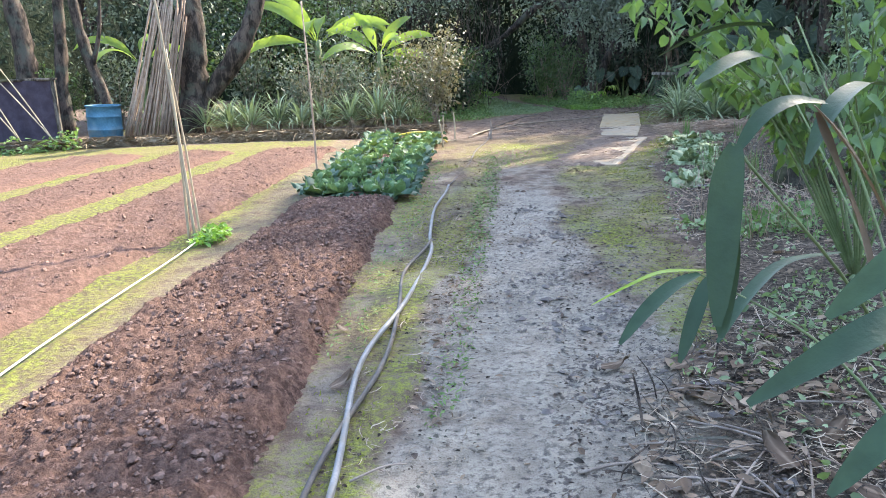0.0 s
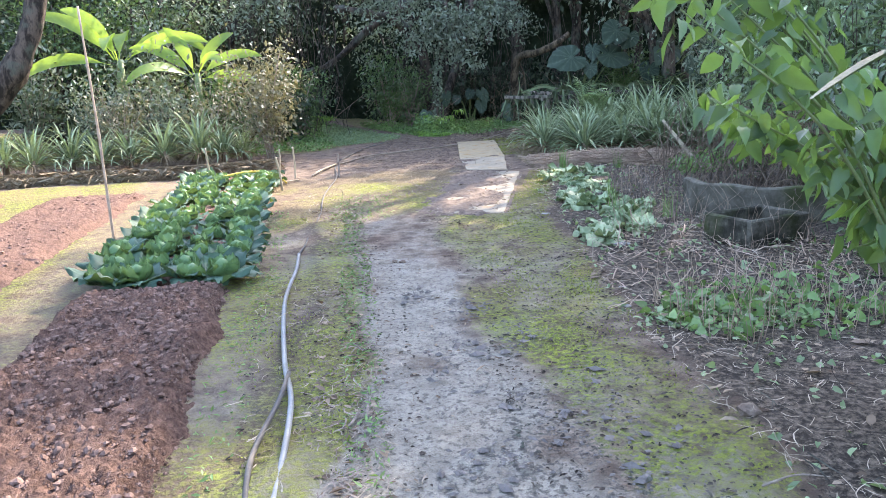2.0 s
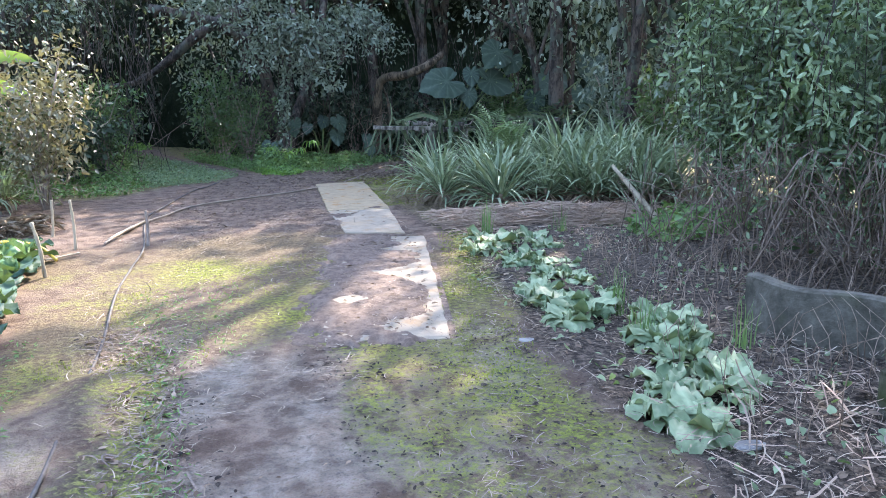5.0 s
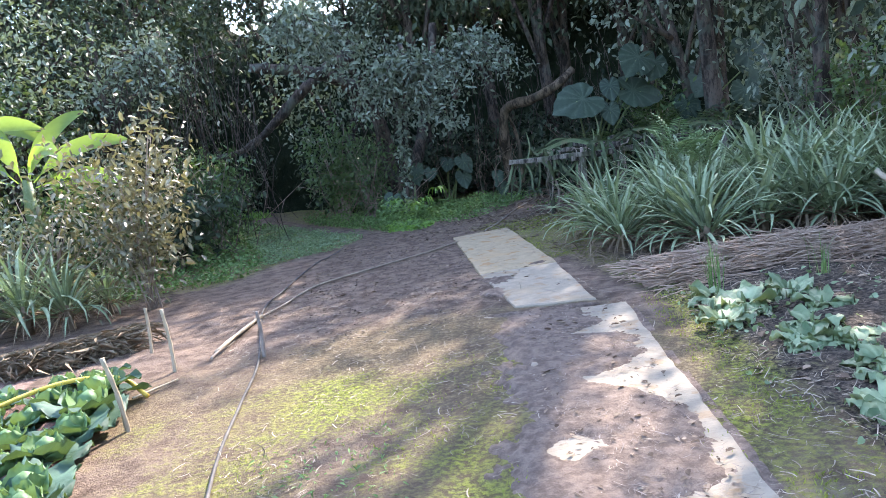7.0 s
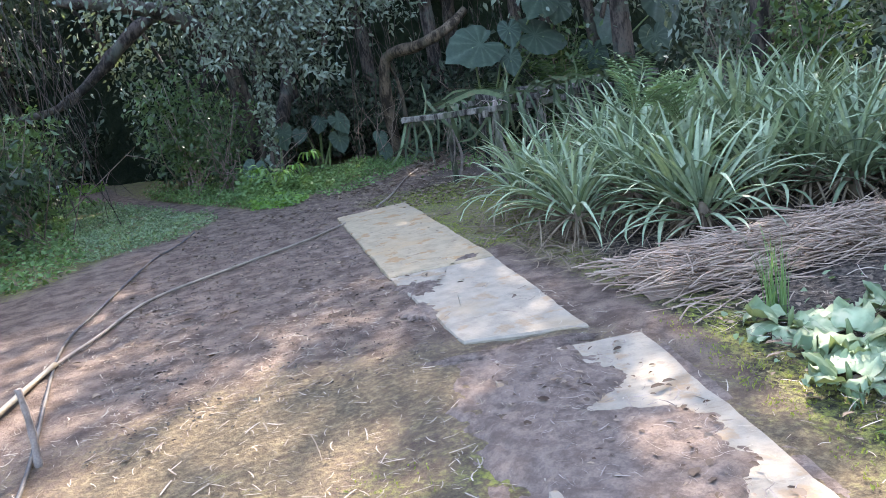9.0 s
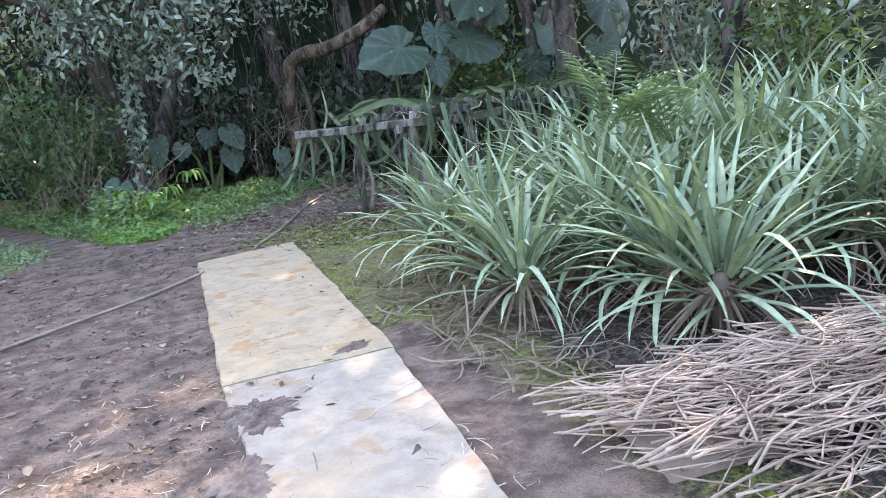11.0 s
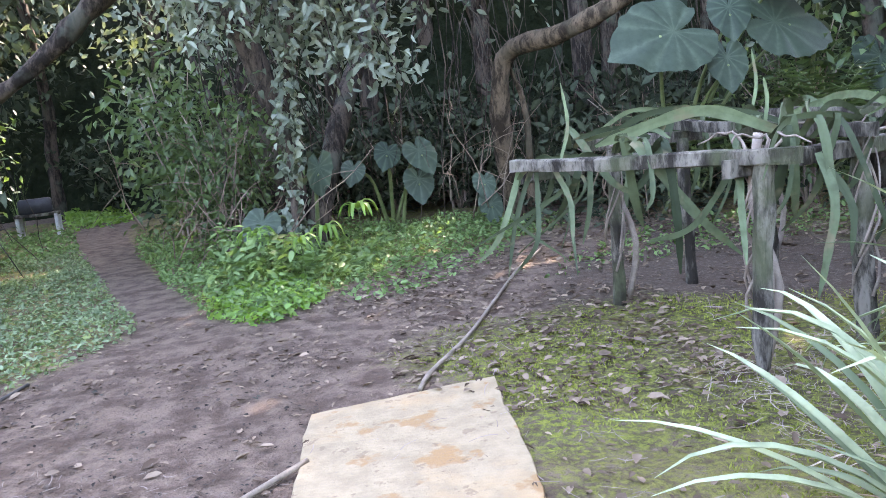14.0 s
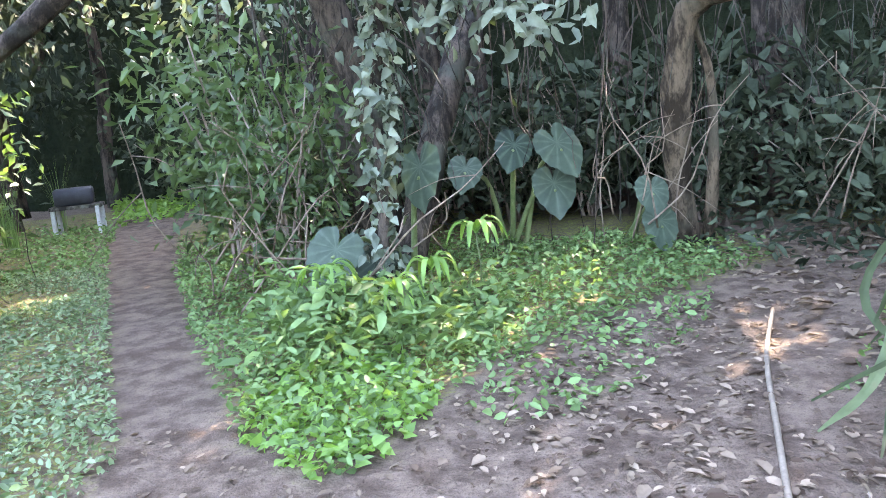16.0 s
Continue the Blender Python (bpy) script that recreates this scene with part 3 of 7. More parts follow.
def straw_bank():
    """Low bank of dry grass along the field's end."""
    g = Geo()
    pts = curve_pts([(-10.5, 16.6, 0), (-7.5, 17.3, 0), (-4, 17.4, 0), (-1.6, 17.2, 0), (-0.1, 17.4, 0)], 60)
    g.tube(pts + (0, 0, 0.02), np.linspace(.17, .11, 60), 10, wobble=.12)
    bank = tagged(g.make("straw_bank", M_DRYGRASS), "low bank of dry straw along the field end", "straw bank")
    n = 8000
    k = rng.integers(0, 60, n)
    ang = rng.uniform(-.3, math.pi + .3, n)
    P = pts[k] + np.stack([rng.uniform(-.2, .2, n), np.cos(ang) * .22, np.sin(ang) * .22], 1)
    D = np.stack([rng.normal(size=n), rng.normal(size=n) * .6, -rng.random(n) * .5], 1)
    g = Geo().leaves(P, D, scatter_dirs(n, 1), rng.uniform(.1, .3, n), .009, DIAMOND)
    tagged(g.make("loose_straw", M_DRYGRASS, bank), kind="stuff")


straw_bank()


# ---- concrete strip ----
def slab(corners, top, name, label, mat=None):
    """Worn slab: broken outline, rounded lip, slightly uneven top."""
    a, b, c, d = [np.array(p, float) for p in corners]
    ring = []
    for p, q in ((a, b), (b, c), (c, d), (d, a)):
        n = max(4, int(np.linalg.norm(q - p) / 0.09))
        for t in np.arange(n) / n:
            r = p + (q - p) * t
            ring.append(r + np.array((lumps(r[0], r[1], 9, 3), lumps(r[0], r[1], 11, 7))) * 0.009 + rng.normal(size=2) * .003)
    ring = np.array(ring)
    mid = ring.mean(0)
    n = len(ring)
    lv = []
    for k, z in ((1.0, -0.05), (1.0, top - .012), (0.985, top)):
        lv.append(np.column_stack([mid + (ring - mid) * k, np.full(n, z)]))
    faces = [(l * n + i, l * n + (i + 1) % n, (l + 1) * n + (i + 1) % n, (l + 1) * n + i) for l in range(2) for i in range(n)]
    faces.append(tuple(2 * n + i for i in range(n)))
    return tagged(Geo().add(np.concatenate(lv), faces).make(name, mat or M_CONCRETE, smooth=False), label, "concrete slab", "slabs of the path")


slab([(1.8, 11.65), (2.62, 11.31), (4.06, 14.98), (3.24, 15.3)], 0.014, "concrete_slab", "worn pale concrete slab half buried under soil")
slab([(3.30, 15.62), (3.93, 15.28), (4.51, 17.25), (3.63, 17.45)], 0.018, "concrete_slab", "worn pale concrete slab with soil across it")
slab([(3.64, 17.47), (4.52, 17.27), (5.43, 20.98), (4.46, 20.95)], 0.024, "concrete_slab", "pale buff concrete slab with rusty stains", M_BUFF)


def soil_patch(x, y, rx, ry, turn, top, h=0.014):
    """Flat heap of soil with a ragged rim."""
    n, rings = 84, 6
    ang = np.linspace(0, 2 * math.pi, n, endpoint=False)
    V, faces = [(x, y, top + h)], []
    ca, sa = math.cos(turn), math.sin(turn)
    for r in range(1, rings + 1):
        f = r / rings
        wob = 1 + f * (.2 * np.sin(ang * 3 + x * 7) + .13 * np.sin(ang * 7 + y * 5) + .1 * np.sin(ang * 13 + x * 3) + .09 * np.sin(ang * 23 + y * 9) + .07 * np.sin(ang * 37))
        u, w = np.cos(ang) * rx * f * wob, np.sin(ang) * ry * f * wob
        z = top + h * (1 - f ** 2) + (0.004 * np.sin(ang * 9 + r) if r < rings else -0.012)
        V += list(zip(x + ca * u - sa * w, y + sa * u + ca * w, np.broadcast_to(z, n)))
    faces += [(0, 1 + i, 1 + (i + 1) % n) for i in range(n)]
    faces += [(1 + (r - 1) * n + i, 1 + r * n + i, 1 + r * n + (i + 1) % n, 1 + (r - 1) * n + (i + 1) % n) for r in range(1, rings) for i in range(n)]
    return tagged(Geo().add(V, faces).make("soil_patch", M_LITTERSOIL), "dark crumbly soil spilled over the concrete", "soil patch", "soil patches on the slabs")


M_LITTERSOIL = grainy("littered_soil", (0.085, 0.06, 0.046), (0.235, 0.175, 0.135), 14, 0.95, 0.015, fine=80, spec=0.15)
for args in ((3.45, 15.28, .45, .09, -.4, .014), (3.66, 16.95, .17, .22, -.25, .016), (3.4, 16.4, .12, .2, -.2, .016), (4.35, 17.42, .12, .07, .3, .022)):
    soil_patch(*args)


def soil_cover(a, b, width, shown, hole, top):
    """Soil crept over a slab: a, b its right edge; shown: bare width along it; hole: a bare spot (along, across, half lengths)."""
    a, b = np.array(a, float), np.array(b, float)
    L = np.linalg.norm(b - a)
    d = (b - a) / L
    q = np.array((-d[1], d[0]))
    S, W = np.meshgrid(np.arange(-.3, L + .3, .025), np.arange(-.05, width + .4, .025), indexing="ij")
    X, Y = a[0] + d[0] * S + q[0] * W, a[1] + d[1] * S + q[1] * W
    rag = .05 * lumps(X, Y, 9, 2) + .04 * lumps(X, Y, 27, 5) + .025 * lumps(X, Y, 61, 1)
    bare = np.interp(S, [p[0] for p in shown], [p[1] for p in shown])
    spot = 1 - np.hypot((S - hole[0]) / hole[2], (W - hole[1]) / hole[3])
    cover = np.minimum(W - bare + rag, .12 - spot * .2 + rag * .7)
    rim = np.minimum(np.minimum(S + .3, L + .3 - S), width + .4 - W) + 2.2 * rag - .1
    Z = top - .012 + .03 * smooth01(cover / .16 + .3) + .006 * lumps(X, Y, 13, 4) + .003 * rng.normal(size=X.shape)
    Z = Z - .06 * (1 - smooth01(rim / .35 + .1))
    nv = S.shape[1]
    i = np.arange((S.shape[0] - 1) * nv).reshape(-1, nv)[:, :-1].ravel()
    g = Geo().add(np.stack([X, Y, Z], -1), np.stack([i, i + nv, i + nv + 1, i + 1], 1).tolist())
    tagged(g.make("soil_cover", M_LITTERSOIL), "thin crumbly brown soil crept over a concrete slab", "soil", "soil patches on the slabs")


soil_cover((2.62, 11.31), (4.06, 14.98), .88, [(0, .2), (.3, .5), (.45, .35), (.6, .1), (1.5, .1), (1.75, .2), (2.0, .53), (2.15, .45), (2.3, .2), (2.5, .08), (2.85, .09), (3.0, .2), (3.1, .55), (3.3, .32), (3.98, .36)],
           (1.07, .74, .2, .22), .014)


# ---- hoses and pipes ----
def hose(pts, radius, mat, label, name="garden_hose", n=60, group="hoses"):
    g = Geo().tube(curve_pts([(x, y, z + radius + .012) for x, y, z in pts], n), radius, 8)
    return tagged(g.make(name, mat), label, "hose", group)


hose([(-.5, .6, 0), (-.46, 2.67, 0), (-.47, 3.95, 0), (-.27, 5.01, .0), (-.11, 6.3, 0), (-.12, 7.03, 0), (-.08, 8.3, .0), (0.05, 9.3, 0), (.1, 9.9, 0)], 0.016, M_HOSE, "pale grey plastic hose lying along the path")
hose([(-.62, .8, 0), (-.56, 2.68, 0), (-.35, 3.93, 0), (-.31, 4.9, .0), (-.32, 5.5, 0), (-.29, 5.9, 0), (-.17, 6.4, 0.01), (-.1, 6.8, .01)], 0.014, M_DARKHOSE, "thin dark hose lying beside the thicker one")
hose([(.1, 9.9, 0), (.18, 10.3, 0), (.28, 11.0, -.004), (.46, 12.1, -.012), (.62, 13.6, -.014), (.8, 14.6, -.01), (1.0, 15.7, -.006), (1.2, 17.9, -.004), (1.55, 19.06, -.006), (2.2, 20.9, -.006), (2.6, 21.6, -.004), (2.95, 22.4, 0)], 0.011, M_DARKHOSE, "old black hose half sunk in the soil", n=90)
hose([(.62, 16.1, .0), (.7, 16.35, 0), (1.1, 17.4, 0), (1.45, 18.0, 0), (1.95, 18.85, 0), (2.75, 19.36, 0), (3.34, 19.69, 0), (3.8, 19.95, 0), (4.37, 20.4, 0)],
     0.013, M_BROWNHOSE, "muddy pale pipe running across the bare earth", "irrigation_pipe", 80)
hose([(5.02, 20.97, 0), (5.15, 21.2, 0), (5.57, 21.76, 0), (6.1, 22.6, 0), (6.65, 23.47, 0), (7.2, 24.2, 0)],
     0.013, M_BROWNHOSE, "muddy pale pipe leading on from the slab", "irrigation_pipe", 50)
hose([(-1.25, 14.75, .1), (-.9, 15.2, .16), (-.45, 15.45, .2), (-.05, 15.5, .14), (.15, 15.3, .0)], 0.017, M_YELLOW, "bright yellow hose looped over the cabbage bed", n=30)


def cord():
    g = Geo().tube(curve_pts([(-2.47, 3.2, .01), (-2.46, 4.6, .015), (-2.36, 6.4, .02), (-2.33, 7.2, .03)], 12), 0.007, 5)
    tagged(g.make("string_line", M_STRING), "white cord stretched along the furrow", "string")


cord()


# ---- poles and stakes ----
def stake(foot, tip, r0, r1, mat=None, name="bamboo_stake", label="thin bamboo stake stuck in the soil", group="garden stakes", n=12):
    pts = curve_pts([(foot[0], foot[1], foot[2] - .08), ((foot[0] + tip[0]) / 2 + .012, (foot[1] + tip[1]) / 2, (foot[2] + tip[2]) / 2), tip], n)
    rad = np.linspace(r0, r1, n)
    rad[2::3] *= 1.22
    return tagged(Geo().tube(pts, rad, 8).make(name, mat or M_BAMBOO), label, "stake", group)


stake((-2.4, 7.3, 0), (-2.58, 7.35, 2.9), .016, .009, label="tall leaning bamboo pole beside the string line", name="bamboo_pole")
stake((-2.5, 7.4, 0), (-2.47, 7.33, 1.62), .015, .010, label="bamboo pole tied to a taller one", name="bamboo_pole")
stake((-2.38, 7.4, 0), (-2.5, 7.38, 1.8), .013, .008, label="bamboo pole tied to a taller one", name="bamboo_pole")
stake((-1.84, 11.42, 0), (-1.9, 11.5, 2.5), .016, .010, M_STALK, label="tall pale pole at the field edge", name="bamboo_pole")
stake((-1.1, 15.9, 0), (-1.12, 15.9, .62), .018, .014)
stake((.32, 15.98, 0), (.31, 15.98, .55), .016, .013)
stake((.07, 14.62, 0), (.0, 14.62, .52), .017, .014)
stake((1.05, 15.85, 0), (1.06, 15.85, .40), .018, .014, M_TWIG)
stake((.07, 16.9, 0), (.1, 16.9, .45), .015, .012)


# ---- cabbages ----
def cup_leaf(length, width, curl, ruffle, lift, yaw, tone, foot=0.0):
    """A cupped, crinkled leaf that springs from the middle, with a pale midrib and an uneven rim."""
    nu, nv = 7, 7
    u, v = np.meshgrid(np.linspace(0, 1, nu), np.linspace(-1, 1, nv), indexing="ij")
    ph = rng.uniform(0, 6.28, 6)
    w = width * np.sin(np.clip(u * .8 + .16, 0, 1) * math.pi) ** .55 * .5 * (1 + .1 * np.sin(u * 9 + ph[0]) * abs(v))
    a = lift - curl * u + .25 * np.sin(u * 5 + ph[5]) * u
    reach = length * (1 - .12 * v ** 2 + .06 * np.sin(v * 5 + ph[1]))
    r = foot + np.cumsum(np.cos(a) / (nu - 1), 0) * reach
    z = np.cumsum(np.sin(a) / (nu - 1), 0) * reach + .2 * width * v ** 2 * u * math.cos(ph[2])
    z = z + ruffle * u * (np.sin(v * 7 + u * 4 + ph[3]) * abs(v) + .5 * np.sin(v * 11 + u * 13 + ph[4]))
    s = v * w
    x, y = r * math.cos(yaw) - s * math.sin(yaw), r * math.sin(yaw) + s * math.cos(yaw)
    faces = [(i * nv + j, i * nv + j + 1, (i + 1) * nv + j + 1, (i + 1) * nv + j) for i in range(nu - 1) for j in range(nv - 1)]
    tones = np.clip(tone + .45 * (abs(v) < .1) + .12 * np.sin(v * 9 + u * 7) - .1, 0, 1)
    return np.stack([x, y, z], -1), faces, tones.ravel()


def cabbage():
    g = Geo()
    for i in range(7):
        g.add(*cup_leaf(.17, .22, -.75, .014, radians(30 + rng.uniform(-8, 18)), i * 2.4 + rng.uniform(-.2, .2), rng.uniform(.35, .8), .02))
    bm = bmesh.new()
    bmesh.ops.create_icosphere(bm, subdivisions=1, radius=.07)
    bv = np.array([v.co[:] for v in bm.verts]) * (1, 1, .95) + (0, 0, .1)
    bv += .006 * np.sin(bv[:, [1]] * 60 + bv[:, [2]] * 40)
    g.add(bv, [tuple(q.index for q in f.verts) for f in bm.faces], .6)
    bm.free()
    head = tagged(g.make("cabbage", M_CABHEART), "green cabbage with a closing heart and spread leaves", "cabbage", "cabbages in the bed")
    for i in range(8):
        o = Geo().add(*cup_leaf(rng.uniform(.2, .28), rng.uniform(.22, .28), rng.uniform(.0, .8), .022, radians(rng.uniform(6, 42)), i * .785 + rng.uniform(-.2, .2), rng.uniform(.1, .9), .03))
        o.make("outer_leaf", M_CABBAGE, head)
    return head


CABBAGES = [cabbage() for _ in range(4)]
k = 0
for row in range(17):
    y = 9.1 + row * .415
    f = (y - 8.9) / 7.1
    for col in range(4):
        x = -1.56 + .335 * col + f * .38 + rng.uniform(-.06, .06)
        m = pose(x, y + rng.uniform(-.08, .08), .08 + rng.uniform(-.015, .02), rng.uniform(-9, 9), rng.uniform(-9, 9), rng.uniform(0, 360)) @ Matrix.Scale(rng.uniform(.8, 1.12), 4)
        if k < 4:
            CABBAGES[k].matrix_world = m
        else:
            copy_thing(CABBAGES[k % 4], m)
        k += 1


# ---- leafy greens on the right ----
def greens():
    g = Geo()
    g.tube([(0, 0, -.03), (0, 0, .05), (.01, .0, .1)], [.018, .015, .006], 6)
    plant = tagged(g.make("leafy_green", M_STEM), "wilting pale green vegetable sprawling on the soil", "vegetable", "row of leafy greens")
    for i in range(12):
        Geo().add(*cup_leaf(rng.uniform(.14, .25), rng.uniform(.14, .22), rng.uniform(.5, 1.9), .045, radians(rng.uniform(0, 60)), i * .55 + rng.uniform(-.3, .3), rng.uniform(.1, 1), .04)).make("leaf", M_GREENS, plant)
    return plant


GREENS = [greens() for _ in range(3)]
spots = []
for i in range(34):
    f = i / 33
    y = 14.25 - 4.85 * f
    spots.append((4.75 - 1.4 * f + rng.uniform(-.42, .45), y + rng.uniform(-.18, .18)))
for i, (x, y) in enumerate(spots):
    m = pose(x, y, .03, rng.uniform(-6, 6), rng.uniform(-6, 6), rng.uniform(0, 360)) @ Matrix.Scale(rng.uniform(.55, 1.1), 4)
    if i < 3:
        GREENS[i].matrix_world = m
    else:
        copy_thing(GREENS[i % 3], m)


# ---- pineapple rosettes ----
def rosette(n, length, single):
    """Pineapple plant: stiff arching blades, withered ones hanging at the foot."""
    g = Geo()
    g.tube([(0, 0, -.05), (0, 0, .15), (0, 0, .3)], [.07, .06, .03], 8)
    for i in range(36):
        yaw = rng.uniform(0, 6.28)
        L = rng.uniform(.4, .85)
        t = np.linspace(0, 1, 6)
        r, z = L * t * .9, .22 + .12 * t - .34 * t ** 1.5
        g.blade(np.stack([np.cos(yaw) * r, np.sin(yaw) * r, z], 1), .028 * (1 - t * .8), tone=rng.random())
    plant = tagged(g.make("pineapple_plant", M_PINEDRY), "pineapple plant with long grey-green arching blades", "pineapple plant", "pineapple plants")
    joined = Geo()
    for i in range(n):
        f = i / n
        yaw = i * 2.4 + rng.uniform(-.25, .25)
        lift = radians(np.interp(f, [0, .5, 1], [18, 48, 82]) + rng.uniform(-8, 8))
        L = length * rng.uniform(.8, 1.1) * np.interp(f, [0, .4, 1], [.8, 1.05, .8])
        t = np.linspace(0, 1, 8)
        a = lift - (1.3 - .5 * f) * rng.uniform(.15, 1.7) * t ** 1.8
        r = .03 + np.cumsum(np.cos(a)) * L / 8
        z = .12 + .14 * f + np.cumsum(np.sin(a)) * L / 8
        z = np.maximum(z, .02)
        side = rng.uniform(-.2, .2) * t ** 2
        sp = np.stack([np.cos(yaw) * r - np.sin(yaw) * side, np.sin(yaw) * r + np.cos(yaw) * side, z], 1)
        w = .041 * rng.uniform(.8, 1.15) * np.clip(np.array([.75, 1, 1, .95, .85, .68, .42, .06]), 0, 1)
        tone = np.repeat(np.clip(rng.uniform(-.1, .85) + np.linspace(-.15, .3, 8), 0, 1), 3)
        tone[1::3] = np.clip(tone[1::3] + .18, 0, 1)
        tgt = Geo() if single else joined
        tgt.blade(sp, w, fold=.28, tone=tone)
        if single:
            tgt.make("blade", M_PINE, plant)
    if not single:
        tagged(joined.make("blades", M_PINE, plant), kind="stuff")
    return plant


near_pines = [(5.55, 17.75, 1.0), (6.0, 17.2, 1.05), (5.75, 18.6, .95), (5.3, 17.1, .9), (5.85, 16.5, 1.0)]
for x, y, s in near_pines:
    rosette(60, 1.0, True).matrix_world = pose(x, y, .02, 0, 0, rng.uniform(0, 360)) @ Matrix.Scale(s, 4)
PINES = [rosette(50, 1.05, False) for _ in range(4)]
spots = []
for row, (y0, x0, x1) in enumerate(((16.3, 5.9, 8.6), (17.0, 6.6, 9.4), (17.8, 6.5, 9.9), (18.6, 6.7, 10.2), (19.2, 7.2, 10.2), (15.7, 7.2, 9.0))):
    for x in np.arange(x0, x1, .62):
        spots.append((x + rng.uniform(-.15, .15), y0 + rng.uniform(-.18, .18) - .06 * (x - x0)))
for i, (x, y) in enumerate(spots):
    m = pose(x, y, .02, rng.uniform(-8, 8), rng.uniform(-8, 8), rng.uniform(0, 360)) @ Matrix.Scale(rng.uniform(.9, 1.25), 4)
    if i < 4:
        PINES[i].matrix_world = m
    else:
        copy_thing(PINES[i % 4], m)
# pale blade clumps behind the field
for i, (x, y, s) in enumerate(((-5.2, 19.3, 1.0), (-4.6, 19.0, 1.05), (-4.0, 19.4, .9), (-5.9, 19.6, .85), (-2.9, 19.6, .95), (-2.2, 19.4, 1.1), (-1.5, 19.5, 1.05), (-1.0, 19.3, .9), (-3.4, 19.2, .9), (-.6, 19.9, .8), (-6.6, 20.2, .8), (-7.4, 20.4, .8))):
    copy_thing(PINES[i % 4], pose(x, y, .02, 0, 0, rng.uniform(0, 360)) @ Matrix.Scale(s, 4))


# ---- heap of cut stalks ----
def stalk_heap():
    g = Geo()
    # filler core, toned dark in place of the shade between the stalks
    core = curve_pts([(4.55, 15.6, -.02), (5.4, 15.35, .03), (6.3, 15.05, .04), (7.3, 14.75, .02)], 16)
    V, F = [], []
    for i, q in enumerate(core):
        for k, a in enumerate(np.linspace(0, math.pi, 9)):
            V.append((q[0] + .2 * math.cos(a) * .45, q[1] + .27 * math.cos(a), max(-.02, (.10 + .04 * math.sin(i * 1.7)) * math.sin(a) * math.sin(math.pi * (i + .4) / 15.8) ** .5)))
    F = [(i * 9 + k, i * 9 + k + 1, (i + 1) * 9 + k + 1, (i + 1) * 9 + k) for i in range(15) for k in range(8)]
    g.add(V, F, .05)
    for i in range(1700):
        f = rng.random()
        c = np.array((4.75, 15.55, 0)) * (1 - f) + np.array((7.2, 14.8, 0)) * f
        off = np.clip(rng.normal() * .25, -.55, .55)
        h = max(.015, .25 * (1 - (off / .58) ** 2)) * rng.random() ** .35 * (1 - .6 * abs(f - .5))
        yaw = radians(-17) + rng.normal() * .34 + (rng.random() < .06) * 1.2
        L = rng.uniform(.25, 1.0)
        d = np.array((math.cos(yaw), math.sin(yaw), rng.normal() * .06))
        p = c + np.array((-math.sin(yaw), math.cos(yaw), 0)) * off + (0, 0, h)
        q = curve_pts([p - d * L / 2 + rng.normal(size=3) * (.06, .06, .02), p - d * L * .15 + rng.normal(size=3) * (.04, .04, .02), p + d * L * .2 + rng.normal(size=3) * (.04, .04, .02), p + d * L / 2 + rng.normal(size=3) * (.08, .08, .03)], 6)
        q[:, 2] = np.maximum(q[:, 2], .01)
        r = rng.uniform(.003, .0075)
        g.tube(q, np.linspace(r, r * .5, 6), 3, tone=rng.random() ** .6)
    tagged(g.make("stalk_heap", M_STALK), "long heap of dry cut stalks beside the pineapples", "stalk heap", kind="stuff")


stalk_heap()


# ---- trough and curved wall ----
def trough():
    g = Geo()
    m = pose(4.46, 9.02, 0, 0, 0, 14)
    L, D, H, T = .78, .52, .27, .07
    g.box((L, T, H), m @ pose(0, -D / 2, H / 2 - .02), .015)
    g.box((L, T, H), m @ pose(0, D / 2, H / 2 - .02), .015)
    for s in (-1, 1):
        g.box((T, D - T - .004, H - .006), m @ pose(s * (L / 2 - T / 2), 0, H / 2 - .02), .012)
    g.box((L - 2 * T, D - T, .05), m @ pose(0, 0, .01), .004)
    tagged(g.make("concrete_trough", M_OLDCONC, smooth=False), "small mossy concrete trough standing on the ground", "trough")


def curved_wall():
    a = np.linspace(radians(168), radians(312), 40)
    c, r, T, H = (5.66, 10.45), 1.05, .11, .37
    V, faces = [], []
    for q in a:
        for rr, z in ((r, -.05), (r, H - .015), (r - .015, H), (r - T + .015, H), (r - T, H - .015), (r - T, -.05)):
            V.append((c[0] + rr * math.cos(q), c[1] + rr * math.sin(q), z + .012 * math.sin(q * 9) * (z > 0)))
    for i in range(39):
        for j in range(5):
            o = i * 6
            faces.append((o + j, o + 6 + j, o + 7 + j, o + 1 + j))
    faces += [tuple(range(6)), tuple(39 * 6 + j for j in range(6))[::-1]]
    tagged(Geo().add(V, faces).make("curved_wall", M_OLDCONC, smooth=False), "low curved concrete wall stained with moss", "wall")


trough()
curved_wall()


# ---- trees and woods ----
def crown_points(n_clumps, per, size, spread, bottom=0.0):
    """Leaf feet in clumps over the shell and body of an ellipsoid."""
    c = scatter_dirs(n_clumps, .15) * (rng.random((n_clumps, 1)) ** .45) * size
    c = c[c[:, 2] > bottom]
    P = np.repeat(c, per, 0) + rng.normal(size=(len(c) * per, 3)) * spread * (1, 1, .75)
    return P, np.repeat(unit(c), per, 0)


